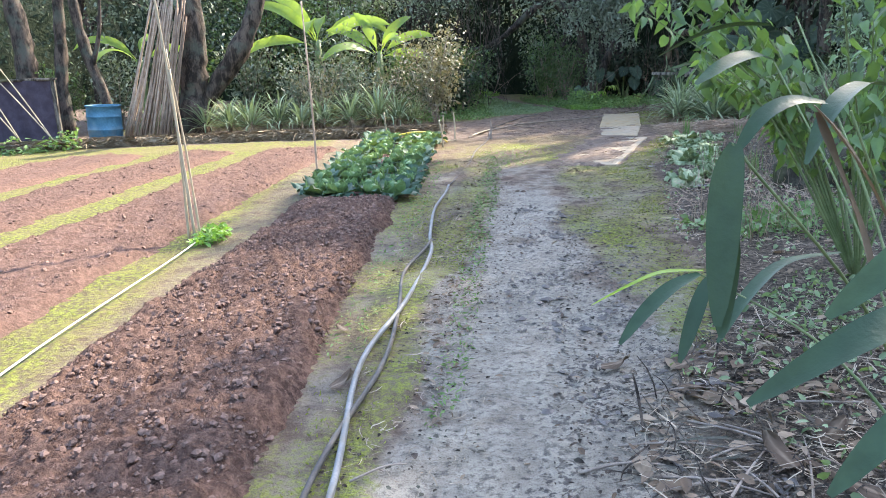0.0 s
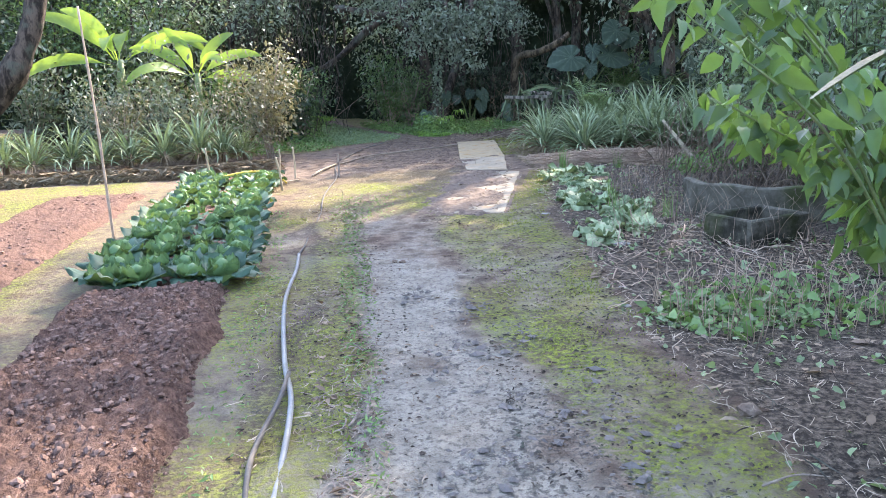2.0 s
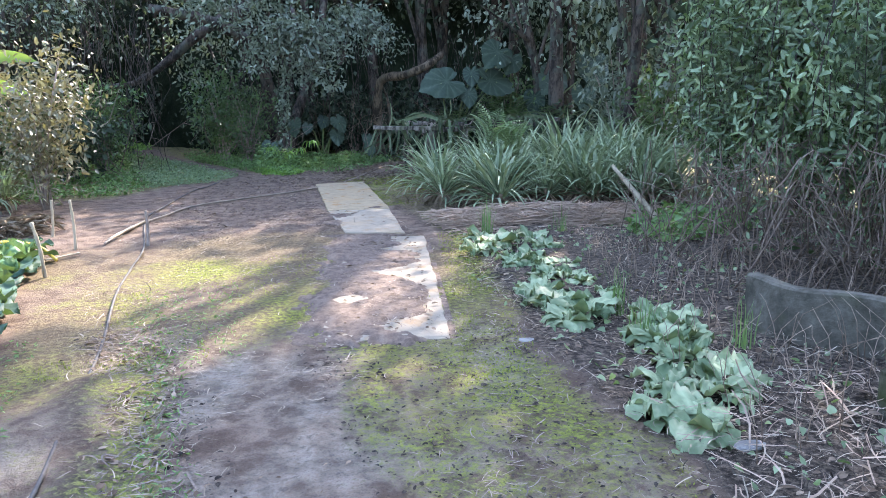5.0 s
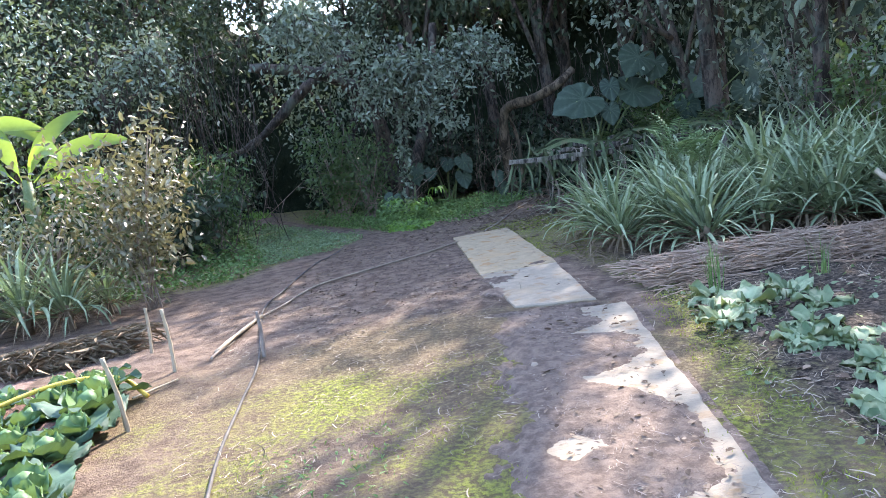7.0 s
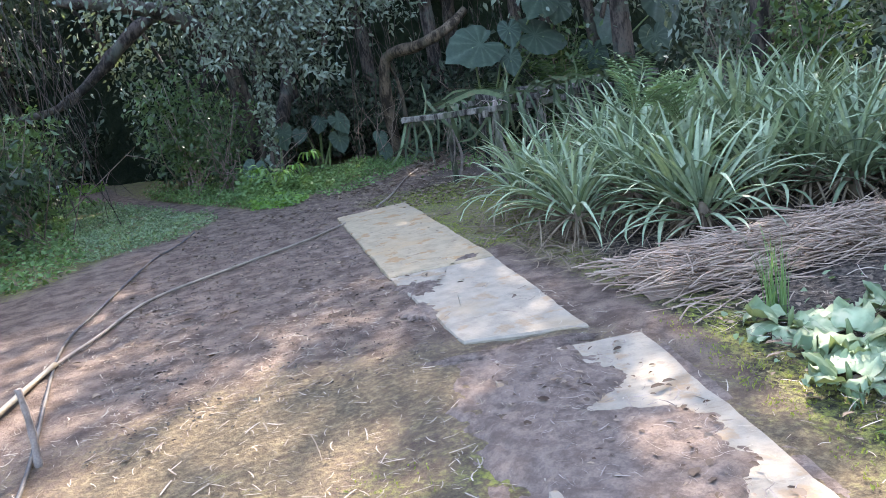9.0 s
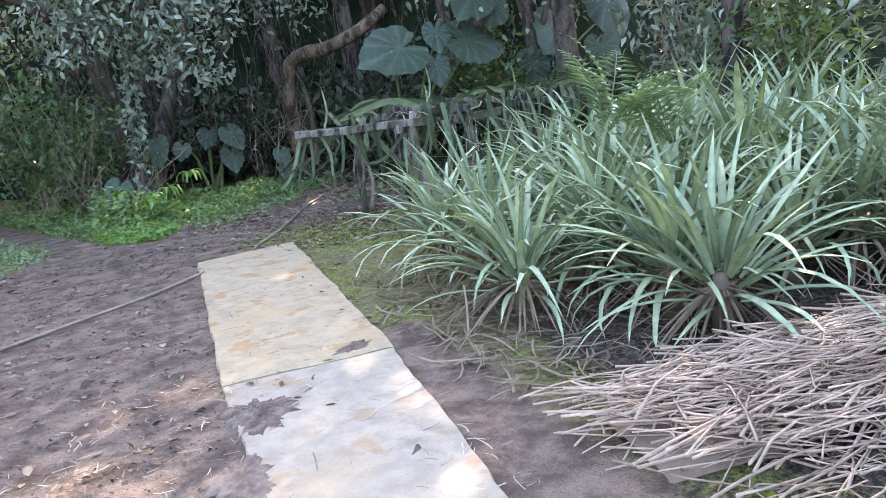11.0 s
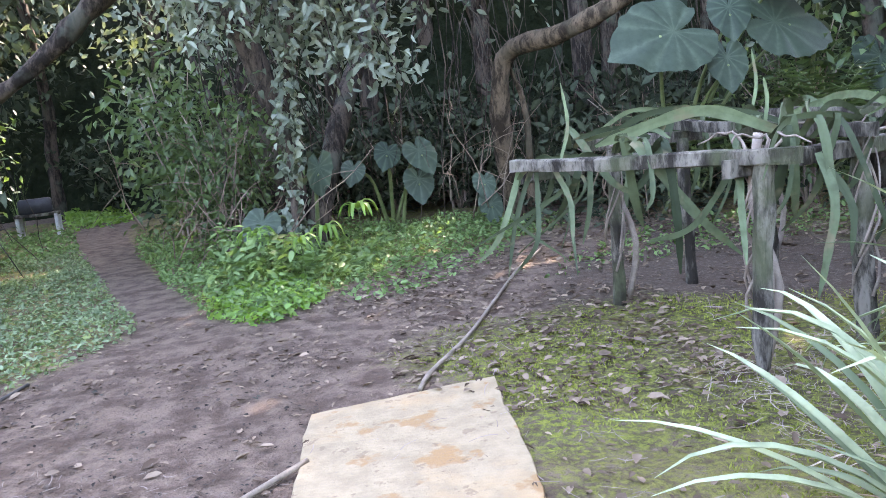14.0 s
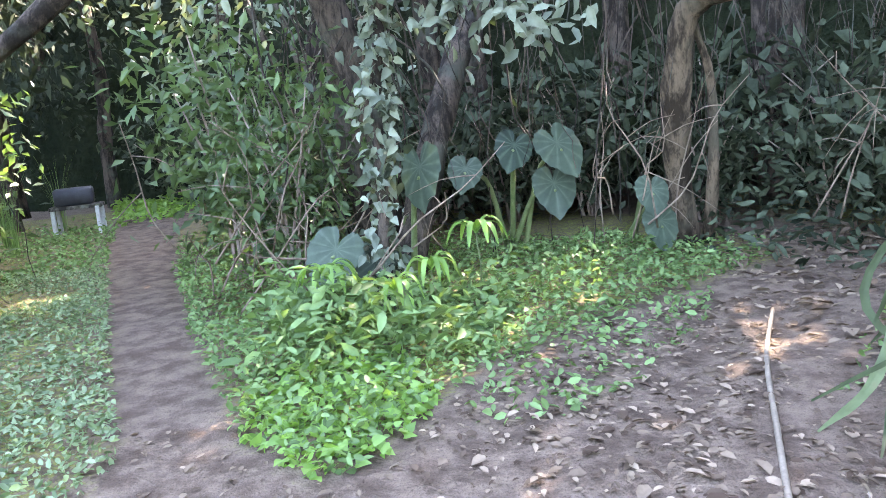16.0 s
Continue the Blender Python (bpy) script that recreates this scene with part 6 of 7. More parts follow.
straws(RIGHT_LITTER, 4000, M_BARK, .12, .006, "dark_stems", "dark rotting stems on the soil", "litter", .05, .8, .2)
straws([(2.2, 7.2), (4.6, 7.4), (5.2, 9.5), (3.0, 9.8)], 800, M_STALK, .2, .008, "loose_stalks", "tangled brown stalks on the soil by the trough", "stalks", .09, .8, .25)
debris(RIGHT_LITTER, 2200, M_DEADLEAF, .055, .5, "leaf_litter", "dead brown leaves on the soil", "leaf litter", LENS, .03)
straws([(.2, 10.5), (3.2, 10.8), (4.2, 15.5), (4.4, 17.2), (1.2, 19), (.5, 15.5)], 5500, M_STRAW, .06, .0048, "loose_straw", "short bits of dry straw trodden into the earth", "straw")
straws([(1.5, 7), (2.7, 9), (3.3, 11.5), (1.7, 11)], 1200, M_TWIG, .07, .004, "loose_straw", "bits of straw on the mossy path", "straw")
straws([(-.6, 2), (.05, 2.5), (.8, 8), (1.1, 12), (.3, 12.5), (-.3, 8)], 1600, M_STRAW, .07, .0045, "loose_straw", "bits of straw along the hose", "straw")
straws(MOSS_TRELLIS, 900, M_TWIG, .09, .004, "loose_straw", "dry straw and bits on the moss", "straw", .02)
debris([(5.0, 22.7), (5.6, 22.4), (6.6, 23.2), (7.4, 24.6), (6.5, 24.6), (5.4, 24.0), (4.7, 23.2)], 700, M_DEADLEAF, .055, .5, "leaf_litter", "dead leaves along the weed edge", "leaf litter", LENS, .02)
cover([(5.0, 23.2), (5.6, 23.2), (6.6, 24.0), (7.2, 24.8), (6.4, 24.8), (5.4, 24.2)], 500, M_WEED, .06, .1, "small_weeds", "small weeds coming up through dead leaves", "weeds")
debris(MOSS_TRELLIS, 620, M_DEADLEAF, .052, .48, "leaf_litter", "dead leaves lying on the bright moss", "leaf litter", LENS, .02)
debris([(4.9, 21.2), (5.4, 20.4), (6.6, 20.2), (7.2, 22.4), (5.9, 22.9), (5.2, 22.3)], 950, M_DEADLEAF, .055, .48, "leaf_litter", "dead leaves gathered round the trellis posts", "leaf litter", LENS, .02)
debris([(.3, 2.2), (1.6, 2.2), (2.2, 6), (2.7, 9), (3.2, 11.5), (1.6, 11.5), (1.3, 8)], 4200, M_BARK, .026, .5, "soil_crumbs", "dark crumbs of soil and rotten leaf on the path", "soil", LENS, .004)
debris([(-.6, 2), (.05, 2.5), (.8, 8), (1.1, 12), (.3, 12.5), (-.3, 8)], 1800, M_BARK, .026, .55, "soil_crumbs", "dark crumbs of soil along the hose", "soil", LENS, .004)
debris([(1.2, 15.5), (3.3, 15.6), (4.4, 20.5), (4.8, 22.4), (3, 22.4), (1.8, 19)], 2600, M_BARK, .024, .55, "soil_crumbs", "dark crumbs of soil on the trodden earth", "soil", LENS, .004)
debris(LITTER_TRELLIS, 2600, M_DEADLEAF, .052, .45, "leaf_litter", "dead leaves under the trellis", "leaf litter", LENS, .03)
debris([(2.9, 22.3), (5.2, 21.3), (6.6, 22.6), (7.5, 24.6), (6.4, 24.4), (5.2, 23.6), (4.4, 22.9), (3.4, 24.2)], 800, M_DEADLEAF, .042, .5, "leaf_litter", "fallen leaves on the bare path", "leaf litter", LENS, .015)
debris([(1.2, 16.5), (4.2, 16.8), (4.4, 20.5), (5.5, 21.4), (4.6, 22.6), (2.6, 22.4), (1.4, 20)], 1100, M_DEADLEAF, .05, .4, "leaf_litter", "small dead leaves on the bare earth", "leaf litter", LENS, .01)
straws([(1.2, 15.5), (3.3, 15.6), (4.4, 20.5), (3.2, 21), (1.8, 19)], 2400, M_TWIG, .05, .004, "loose_straw", "fine bits of straw on the bare earth", "straw")
straws([(4.5, 16.2), (5.6, 16.0), (6.2, 17.5), (5.7, 19.2), (5.0, 18.9)], 1100, M_PINEDRY, .24, .011, "dry_blades", "withered blades on the moss under the pineapples", "straw", .06, .8, .2)
straws([(3.3, 15.4), (4.0, 15.1), (5.4, 20.8), (4.4, 20.9)], 110, M_TWIG, .09, .004, "slab_litter", "dry needles and twigs on the concrete", "litter", .0).location = (0, 0, .028)
debris([(-.2, 2.2), (1.3, 2.2), (1.6, 6), (1.5, 10), (.7, 10)], 260, M_DEADLEAF, .035, .4, "mud_litter", "small dark leaf bits in the mud", "leaf litter", LENS, .0)


straws([(-.25, 3.2), (.0, 3.2), (.7, 9), (.9, 12.5), (.45, 12.5), (.2, 9)], 2400, M_TWIG, .08, .006, "trodden_stems", "brown trodden grass stems between hose and path", "litter", .02)
debris([(-.25, 3.2), (.0, 3.2), (.7, 9), (.9, 12.5), (.45, 12.5), (.2, 9)], 900, M_DEADLEAF, .05, .45, "leaf_litter", "dead leaf bits between hose and path", "leaf litter", LENS, .02)
cover([(-.12, 3.0), (.06, 3.4), (.52, 7.6), (.66, 8.8), (.95, 12), (.75, 12), (.35, 8.5)], 1500, M_WEED, .04, .05, "path_edge_grass", "short green grass along the muddy path", "grass", DIAMOND, .3)
cover([(-.75, 4.0), (-.5, 4.0), (-.1, 9.5), (.1, 12.5), (-.2, 12.5), (-.4, 9)], 700, M_WEED, .04, .04, "path_edge_grass", "thin green grass beside the soil bed", "grass", DIAMOND, .3)
cover([(.5, 11.5), (1.3, 11.5), (1.6, 13.5), (.8, 13.5)], 500, M_WEED, .04, .04, "path_edge_grass", "thin green grass where the path dries out", "grass", DIAMOND, .3)


def mud_clods(n):
    """Kicked-up lumps of wet mud round the footprints."""
    v = np.array([(1, 0, 0), (-1, 0, 0), (0, 1, 0), (0, -1, 0), (0, 0, 1), (0, 0, -1)], float)
    f = [(0, 2, 4), (2, 1, 4), (1, 3, 4), (3, 0, 4), (2, 0, 5), (1, 2, 5), (3, 1, 5), (0, 3, 5)]
    g = Geo()
    steps = strew([(.2, 2.3), (1.3, 2.3), (1.7, 5.5), (1.35, 8.5), (.9, 8.5), (.4, 5)], 70)
    for i in range(n):
        c = steps[rng.integers(0, len(steps))] + rng.normal(size=2) * .09
        r = .006 * (1 + rng.pareto(2.5))
        g.add(v * min(r, .028) * (1 + rng.normal(size=(6, 1)) * .3) * (1.5, 1, .55) @ np.array(pose(0, 0, 0, 0, 0, rng.uniform(0, 180)).to_3x3()) + (c[0], c[1], .006), f, rng.uniform(.2, .8))
    tagged(g.make("mud_lumps", M_MUDLUMP, smooth=False), "dark lumps of kicked-up mud on the path", "mud", kind="stuff")


M_MUDLUMP = grainy("wet_mud_lumps", (0.07, 0.058, 0.052), (0.17, 0.145, 0.13), 20, 0.6, 0.003)
mud_clods(1500)


# ---- near shrub and strap-leaved plant on the right ----
def strap(pts, width, mat, parent, tone=.5, up=(0, 0, 1)):
    n = 12
    c = curve_pts(pts, n)
    t = np.linspace(0, 1, n)
    Geo().blade(c, width * np.clip(np.sin(np.clip(t * .93 + .05, 0, 1) * math.pi) ** .55, .03, 1), up, .14, tone).make("leaf", mat, parent)


def strap_plant():
    g = Geo()
    base = (1.85, 2.6, -.03)
    tops = [(.79, 2.12, 1.36), (1.2, 2.3, 1.42), (1.15, 3.37, .63), (1.3, 1.95, .95), (1.88, 4.43, 1.54), (1.75, 3.9, 1.75)]
    for p in tops:
        p = np.array(p)
        g.tube(curve_pts([base, np.array(base) * .55 + p * .45 + (0, 0, .15), p], 12), np.linspace(.008, .004, 12), 6)
    ob = tagged(g.make("strap_leaf_plant", M_STEM), "leaning plant with long glossy strap leaves by the path", "plant")
    strap([(.80, 2.12, 1.36), (.775, 2.1, 1.26), (.755, 2.06, 1.08), (.735, 2.01, .88)], .09, M_STRAP, ob, .5, (-.35, -1, .1))
    strap([(.78, 2.12, 1.22), (.79, 2.1, 1.08), (.77, 2.06, .95), (.745, 2.0, .85)], .07, M_STRAP, ob, .1, (-.6, -.8, .1))
    strap([(1.1, 2.25, 1.45), (.98, 2.2, 1.46), (.88, 2.16, 1.42), (.80, 2.12, 1.33)], .05, M_STRAP, ob, .3, (0, -.6, 1))
    strap([(1.17, 3.37, .64), (1.0, 3.43, .62), (.85, 3.48, .54), (.70, 3.54, .44)], .06, M_LIMESTRAP, ob, .7)
    strap([(1.15, 3.36, .63), (1.02, 3.33, .58), (.89, 3.29, .48), (.77, 3.25, .35)], .08, M_STRAP, ob, .6, (0, -.3, 1))
    strap([(1.18, 3.33, .62), (1.13, 3.27, .55), (1.07, 3.21, .43), (1.01, 3.16, .29)], .07, M_STRAP, ob, .3, (0, -.4, 1))
    strap([(1.75, 3.3, .72), (1.5, 3.3, .68), (1.3, 3.2, .56), (1.15, 3.1, .4)], .07, M_STRAP, ob, .6)
    strap([(1.25, 1.78, 1.02), (1.08, 1.72, 1.0), (.9, 1.68, .94), (.70, 1.7, .80)], .085, M_STRAP, ob, .4, (-.1, -.5, 1))
    strap([(1.3, 1.8, 1.18), (1.16, 1.8, 1.16), (1.05, 1.8, 1.08), (.92, 1.8, .97)], .085, M_STRAP, ob, .8, (-.2, -.7, 1))
    strap([(1.2, 1.6, .9), (1.05, 1.55, .88), (.92, 1.52, .80), (.80, 1.5, .68)], .07, M_STRAP, ob, .7, (-.2, -.6, 1))
    strap([(1.88, 4.43, 1.54), (1.7, 4.27, 1.57), (1.5, 4.12, 1.53), (1.31, 4.0, 1.44)], .1, M_STRAP, ob, .9, (0, -.5, 1))
    strap([(1.75, 4.2, 1.72), (1.55, 4.2, 1.72), (1.36, 4.2, 1.67), (1.17, 4.2, 1.58)], .1, M_STRAP, ob, .15, (0, .2, 1))
    strap([(1.7, 3.0, 1.45), (1.55, 2.9, 1.46), (1.4, 2.8, 1.38), (1.3, 2.75, 1.2)], .09, M_STRAP, ob, .5)
    strap([(1.09, 2.3, 1.44), (1.15, 2.27, 1.36), (1.22, 2.23, 1.24), (1.3, 2.2, 1.08)], .06, M_PINEDRY, ob, .1)
    strap([(1.1, 2.3, 1.42), (1.13, 2.25, 1.3), (1.2, 2.2, 1.1), (1.24, 2.15, .92)], .06, M_PINEDRY, ob, .0)


strap_plant()


def ginger():
    base = np.array((5.75, 8.7, -.03))
    g = Geo()
    tops = [(5.25, 8.5, 1.5), (5.5, 8.6, 1.75), (5.9, 8.5, 1.9), (5.6, 9.1, 1.6)]
    for p in tops:
        g.tube(curve_pts([base, base * .5 + np.array(p) * .5 + (.05, 0, .2), p], 10), np.linspace(.014, .006, 10), 6)
    ob = tagged(g.make("ginger_plant", M_STEM), "tall plant with long drooping green leaves above the litter", "plant")
    for i in range(16):
        p = np.array(tops[i % 4]) - (0, 0, .07 * (i // 4))
        a = 2.9 + i * 1.05
        d = np.array((math.cos(a), math.sin(a), 0)) * rng.uniform(.4, .62)
        strap([p, p + d * .35 + (0, 0, .1), p + d * .75 + (0, 0, .02), p + d + (0, 0, -.22)], .085, M_STRAP, ob, rng.random())


ginger()


def pointed_shrub():
    g = Geo()
    base = np.array((2.9, 5.2, -.03))
    tips = []
    for i in range(26):
        e = np.array((rng.uniform(1.3, 3.1), rng.uniform(4.0, 6.4), rng.uniform(.8, 2.5)))
        if i < 6:
            e = np.array((1.33 + .12 * i, 5.1 + .1 * i, 1.86 + .06 * i))
        if i >= 6:
            e[0] = max(e[0], 1.55 + .5 * max(0, e[1] - 5))
            e[2] = max(e[2], 1.5) if e[0] < 2.3 else e[2]
        pts = curve_pts([base, base * .5 + e * .5 + (0, 0, .35), e], 14)
        g.tube(pts, np.linspace(.012, .003, 14), 5)
        tips.append(pts[5:])
    ob = tagged(g.make("pointed_leaf_shrub", M_STEM), "overhanging shrub with thin pointed bright green leaves", "shrub")
    tips = np.concatenate(tips)
    n = 800
    P = tips[rng.integers(0, len(tips), n)] + rng.normal(size=(n, 3)) * .05
    P = np.vstack([P, [(1.31, 5.1, 1.8), (1.36, 5.12, 1.82), (1.42, 4.95, 1.75), (1.5, 5.0, 1.7)]])
    n = len(P)
    D = scatter_dirs(n) * (.85, .85, .5) + (-.15, -.1, -.75)
    L = .115 * rng.uniform(.55, 1.35, n)
    gg = Geo().leaves(P, D, scatter_dirs(n) + (-.2, -.6, .5), L, L * .5, HEARTY, rng.random(n) ** 2.0)
    tagged(gg.make("foliage", M_HEARTLEAF, ob), kind="stuff")


pointed_shrub()


# ---- ivy, hanging leaves, far bench ----
def ivy():
    t = curve_pts([(5.0, 25.6, -.05), (5.02, 25.5, .9), (5.05, 25.4, 1.7), (5.2, 25.3, 2.6), (5.4, 25.4, 3.6)], 24)
    ob = tagged(Geo().tube(t, np.linspace(.05, .03, 24), 8).make("ivy_stem", M_BARK), "thin trunk wrapped in grey-green ivy", "ivy")
    n = 900
    k = rng.integers(0, 24, n)
    P = t[k] + rng.normal(size=(n, 3)) * (.07, .07, .08) * (1 + (k[:, None] > 15) * 2.0)
    L = rng.uniform(.06, .12, n)
    tagged(Geo().leaves(P, scatter_dirs(n) * (1, 1, .6) + (0, 0, -.7), scatter_dirs(n) + (-.1, -.9, .5), L, L * .65, HEARTY).make("leaves", M_PALELEAF, ob), kind="stuff")


ivy()


def hanging_bough(centre, size, n, leaf, mat, label):
    g = Geo()
    c = np.array(centre, float)
    ends = []
    for i in range(22):
        e = c + scatter_dirs(1)[0] * size * rng.uniform(.4, 1)
        s = c + (0, .6, size[2] * .9)
        pts = curve_pts([s, (s + e) / 2 + (0, 0, .25), e], 9)
        g.tube(pts, np.linspace(.02, .004, 9), 5)
        ends.append(pts[3:])
    g.tube(curve_pts([c + (0, .6, size[2] * .9), c + (.2, 1.0, size[2] * 1.2), c + (.3, 1.6, size[2] * 1.5)], 6), np.linspace(.03, .06, 6), 6)
    ob = tagged(g.make("leafy_bough", M_BARK), label, "bough", "leafy boughs of the wood")
    ends = np.concatenate(ends)
    P = ends[rng.integers(0, len(ends), n)] + rng.normal(size=(n, 3)) * .13
    L = leaf * rng.uniform(.6, 1.3, n)
    tagged(Geo().leaves(P, scatter_dirs(n) + (0, 0, -.5), scatter_dirs(n, .6) + (0, -.6, .3), L, L * .42, LENS, np.clip(rng.normal(.5, .28, n), 0, 1)).make("leaves", mat, ob), kind="stuff")


hanging_bough((5.3, 24.9, 2.5), np.array((1.5, .9, .9)), 2600, .13, M_PALELEAF, "low bough with dense grey-green leaves")
hanging_bough((3.2, 24.6, 3.6), np.array((1.8, 1.2, .9)), 2000, .12, M_PALELEAF, "high bough with grey-green leaves")
hanging_bough((6.9, 25.2, 2.9), np.array((1.5, .9, .8)), 1800, .12, M_PALELEAF, "bough with grey-green leaves")
hanging_bough((.2, 24.8, 3.4), np.array((1.6, .9, .8)), 1200, .12, M_PALELEAF, "bough with sunlit grey-green leaves")
hanging_bough((2.4, 28.6, 5.6), np.array((2.1, 1.2, 1.0)), 1700, .15, M_WOODLEAF, "high dark bough closing over the far path")


def creeper_bank(centre, size, n, leaf, label):
    """Sheet of small-leaved creeper hanging in folds over a bank."""
    c = np.array(centre, float)
    g = Geo()
    spines = []
    for i in range(46):
        u = rng.uniform(-1, 1)
        top = c + np.array((size[0] * u, size[1] * rng.uniform(-.5, .5), size[2] * rng.uniform(.1, 1)))
        end = top + np.array((-rng.uniform(.2, .9), -rng.uniform(.1, .8), -rng.uniform(.5, 1.4) * size[2]))
        end[2] = max(end[2], .1)
        pts = curve_pts([top, (top + end) / 2 + np.array((-.3, -.2, .25)), end], 9)
        g.tube(pts, np.linspace(.009, .003, 9), 4)
        spines.append(pts)
    ob = tagged(g.make("creeper", M_BARK), label, "creeper", "creepers on the bank")
    S = np.concatenate(spines)
    P = S[rng.integers(0, len(S), n)] + rng.normal(size=(n, 3)) * (.13, .13, .09)
    P[:, 2] = np.maximum(P[:, 2], .04)
    L = leaf * rng.uniform(.5, 1.35, n)
    tagged(Geo().leaves(P, scatter_dirs(n) + (0, 0, -.35), scatter_dirs(n, .7), L, L * .36, LENS, np.clip(rng.normal(.4, .3, n) + .4 * lumps(P[:, 0] + P[:, 2], P[:, 1] - P[:, 2], 3.5), 0, 1)).make("leaves", M_CREEPER, ob), kind="stuff")


creeper_bank((7.9, 12.2, 1.5), (1.1, 1.0, 1.7), 4600, .11, "dense small-leaved creeper over the bank behind the brambles")
creeper_bank((8.9, 14.5, 1.9), (1.0, 1.1, 2.0), 5200, .12, "tall green creeper hanging over the bank")
creeper_bank((7.3, 9.9, 1.4), (1.0, .9, 1.5), 2800, .11, "green creeper spilling over the bank")
creeper_bank((10.9, 16.7, 2.8), (1.0, 1.0, 2.1), 3400, .12, "creeper hanging from the trees above the pineapples")


def bench():
    ob = tagged(new("low_bench"), "low pale board bench beside the far path", "bench")
    Geo().box((.75, .4, .05), pose(1.22, 32.75, .42, 0, 0, 5), .008).make("seat", M_GREYWOOD, ob, False)
    for x in (.9, 1.54):
        for y in (32.6, 32.9):
            Geo().box((.06, .06, .44), pose(x, y, .2), .008).make("leg", M_PAINTWOOD, ob, False)
    t = tagged(Geo().box((.55, .36, .26), pose(1.2, 32.77, .58, 0, 0, 8), .03).make("black_crate", M_BLACKTUB), "black plastic crate standing on the bench", "crate")


bench()


# the sunlight on this far grass is put in as a brighter leaf colour
cover([(1.7, 33.0), (2.6, 33.6), (2.8, 36), (1.6, 40), (.7, 40), (1.1, 36)], 1800, M_CLOVER, .12, .28, "bright_weeds", "grass beside the far path, a brighter leaf colour in place of sunlight", "weeds")


def bare_branches(x, y, n, reach):
    g = Geo()
    for i in range(n):
        p = np.array((x + rng.normal() * .3, y + rng.normal() * .2, rng.uniform(0, .5)))
        d = np.array((rng.normal() * .5, -rng.random() * .3, rng.uniform(.4, 1.0))) * reach
        pts = curve_pts([p, p + d * .4 + rng.normal(size=3) * .06, p + d * .75 + rng.normal(size=3) * .08, p + d], 9)
        g.tube(pts, np.linspace(.009, .003, 9), 5, tone=rng.uniform(.3, 1))
        for k in (4, 6):
            e = pts[k] + rng.normal(size=3) * .22 * reach
            g.tube(curve_pts([pts[k], (pts[k] + e) / 2 + (0, 0, .04), e], 5), np.linspace(.005, .002, 5), 4, tone=.6)
    tagged(g.make("dry_branches", M_BRAMBLE), "bare dry branches standing in the undergrowth", "branches", kind="stuff")


bare_branches(4.5, 25.7, 9, 1.1)
bare_branches(3.9, 26.4, 10, 1.3)
bare_branches(7.2, 26.3, 8, 1.3)
bare_branches(9.2, 25.2, 8, 1.3)
bare_branches(1.0, 23.6, 8, 1.6)


def seedling(x, y, z, size):
    ob = tagged(Geo().tube([(x, y, -.02), (x + .02, y, z * .5), (x, y, z)], .006, 5).make("seedling", M_STEM), "young plant with a whorl of bright narrow leaves", "plant", "young plants")
    for i in range(11):
        a = i * 2.4
        d = np.array((math.cos(a), math.sin(a), 0)) * size
        p = np.array((x, y, z + .02 * (i % 3)))
        strap([p, p + d * .4 + (0, 0, .07), p + d * .75 + (0, 0, .04), p + d + (0, 0, -.08)], size * .2, M_CLOVER, ob, rng.random())


seedling(5.68, 25.5, .5, .24)
seedling(5.25, 25.1, .35, .2)
seedling(4.55, 25.0, .4, .22)
seedling(4.95, 24.8, .3, .2)

# ---- stones ----
def stone(x, y, sx, sy, sz):
    bm = bmesh.new()
    bmesh.ops.create_icosphere(bm, subdivisions=2, radius=1)
    v = np.array([q.co[:] for q in bm.verts])
    v = v * (1 + .14 * np.sin(v[:, [0]] * 4 + x * 9) * np.cos(v[:, [1]] * 5 + y * 7)) * (sx, sy, sz) + (x, y, sz * .45)
    f = [tuple(q.index for q in face.verts) for face in bm.faces]
    bm.free()
    tagged(Geo().add(v, f).make("stone", M_STONE, smooth=False), "flat grey stone on the soil", "stone", "loose stones")


for a in ((3.15, 9.22, .12, .07, .035), (2.48, 7.82, .07, .05, .03), (2.6, 8.1, .06, .05, .02), (3.05, 11.05, .1, .06, .018), (2.3, 7.4, .05, .04, .02)):
    stone(a[0], a[1], a[2] * .7, a[3] * .7, a[4] * .5)


def dung(x, y, r):
    bm = bmesh.new()
    bmesh.ops.create_icosphere(bm, subdivisions=2, radius=r)
    v = np.array([q.co[:] for q in bm.verts])
    v += rng.normal(size=v.shape) * r * .13
    f = [tuple(q.index for q in face.verts) for face in bm.faces]
    bm.free()
    tagged(Geo().add(v * (1, 1, .7) + (x, y, r * .5), f).make("soil_lump", M_LITTERSOIL, smooth=False), "dark lump of soil on the ground", "soil lump", "soil lumps")


dung(2.05, 5.6, .055)
dung(1.0, 9.25, .03)
dung(.93, 9.3, .028)


def dry_leaf(x, y, size, yaw, mat=None):
    g = Geo().add(*cup_leaf(size, size * .55, -.5, .012, radians(8), yaw, rng.uniform(0, .4)))
    ob = tagged(g.make("fallen_leaf", mat or M_DEADLEAF), "large curled brown fallen leaf", "leaf", "large fallen leaves")
    ob.location = (x, y, .015)


for x, y, s, a in ((-.62, 3.65, .15, .4), (-.98, 3.15, .13, 2.0), (.78, 3.8, .16, -.2), (1.15, 3.75, .14, .1), (-.6, 4.5, .09, 2.6), (1.35, 2.7, .2, 1.9), (1.5, 2.9, .18, .5), (1.6, 2.5, .2, 2.8)):
    dry_leaf(x, y, s, a)


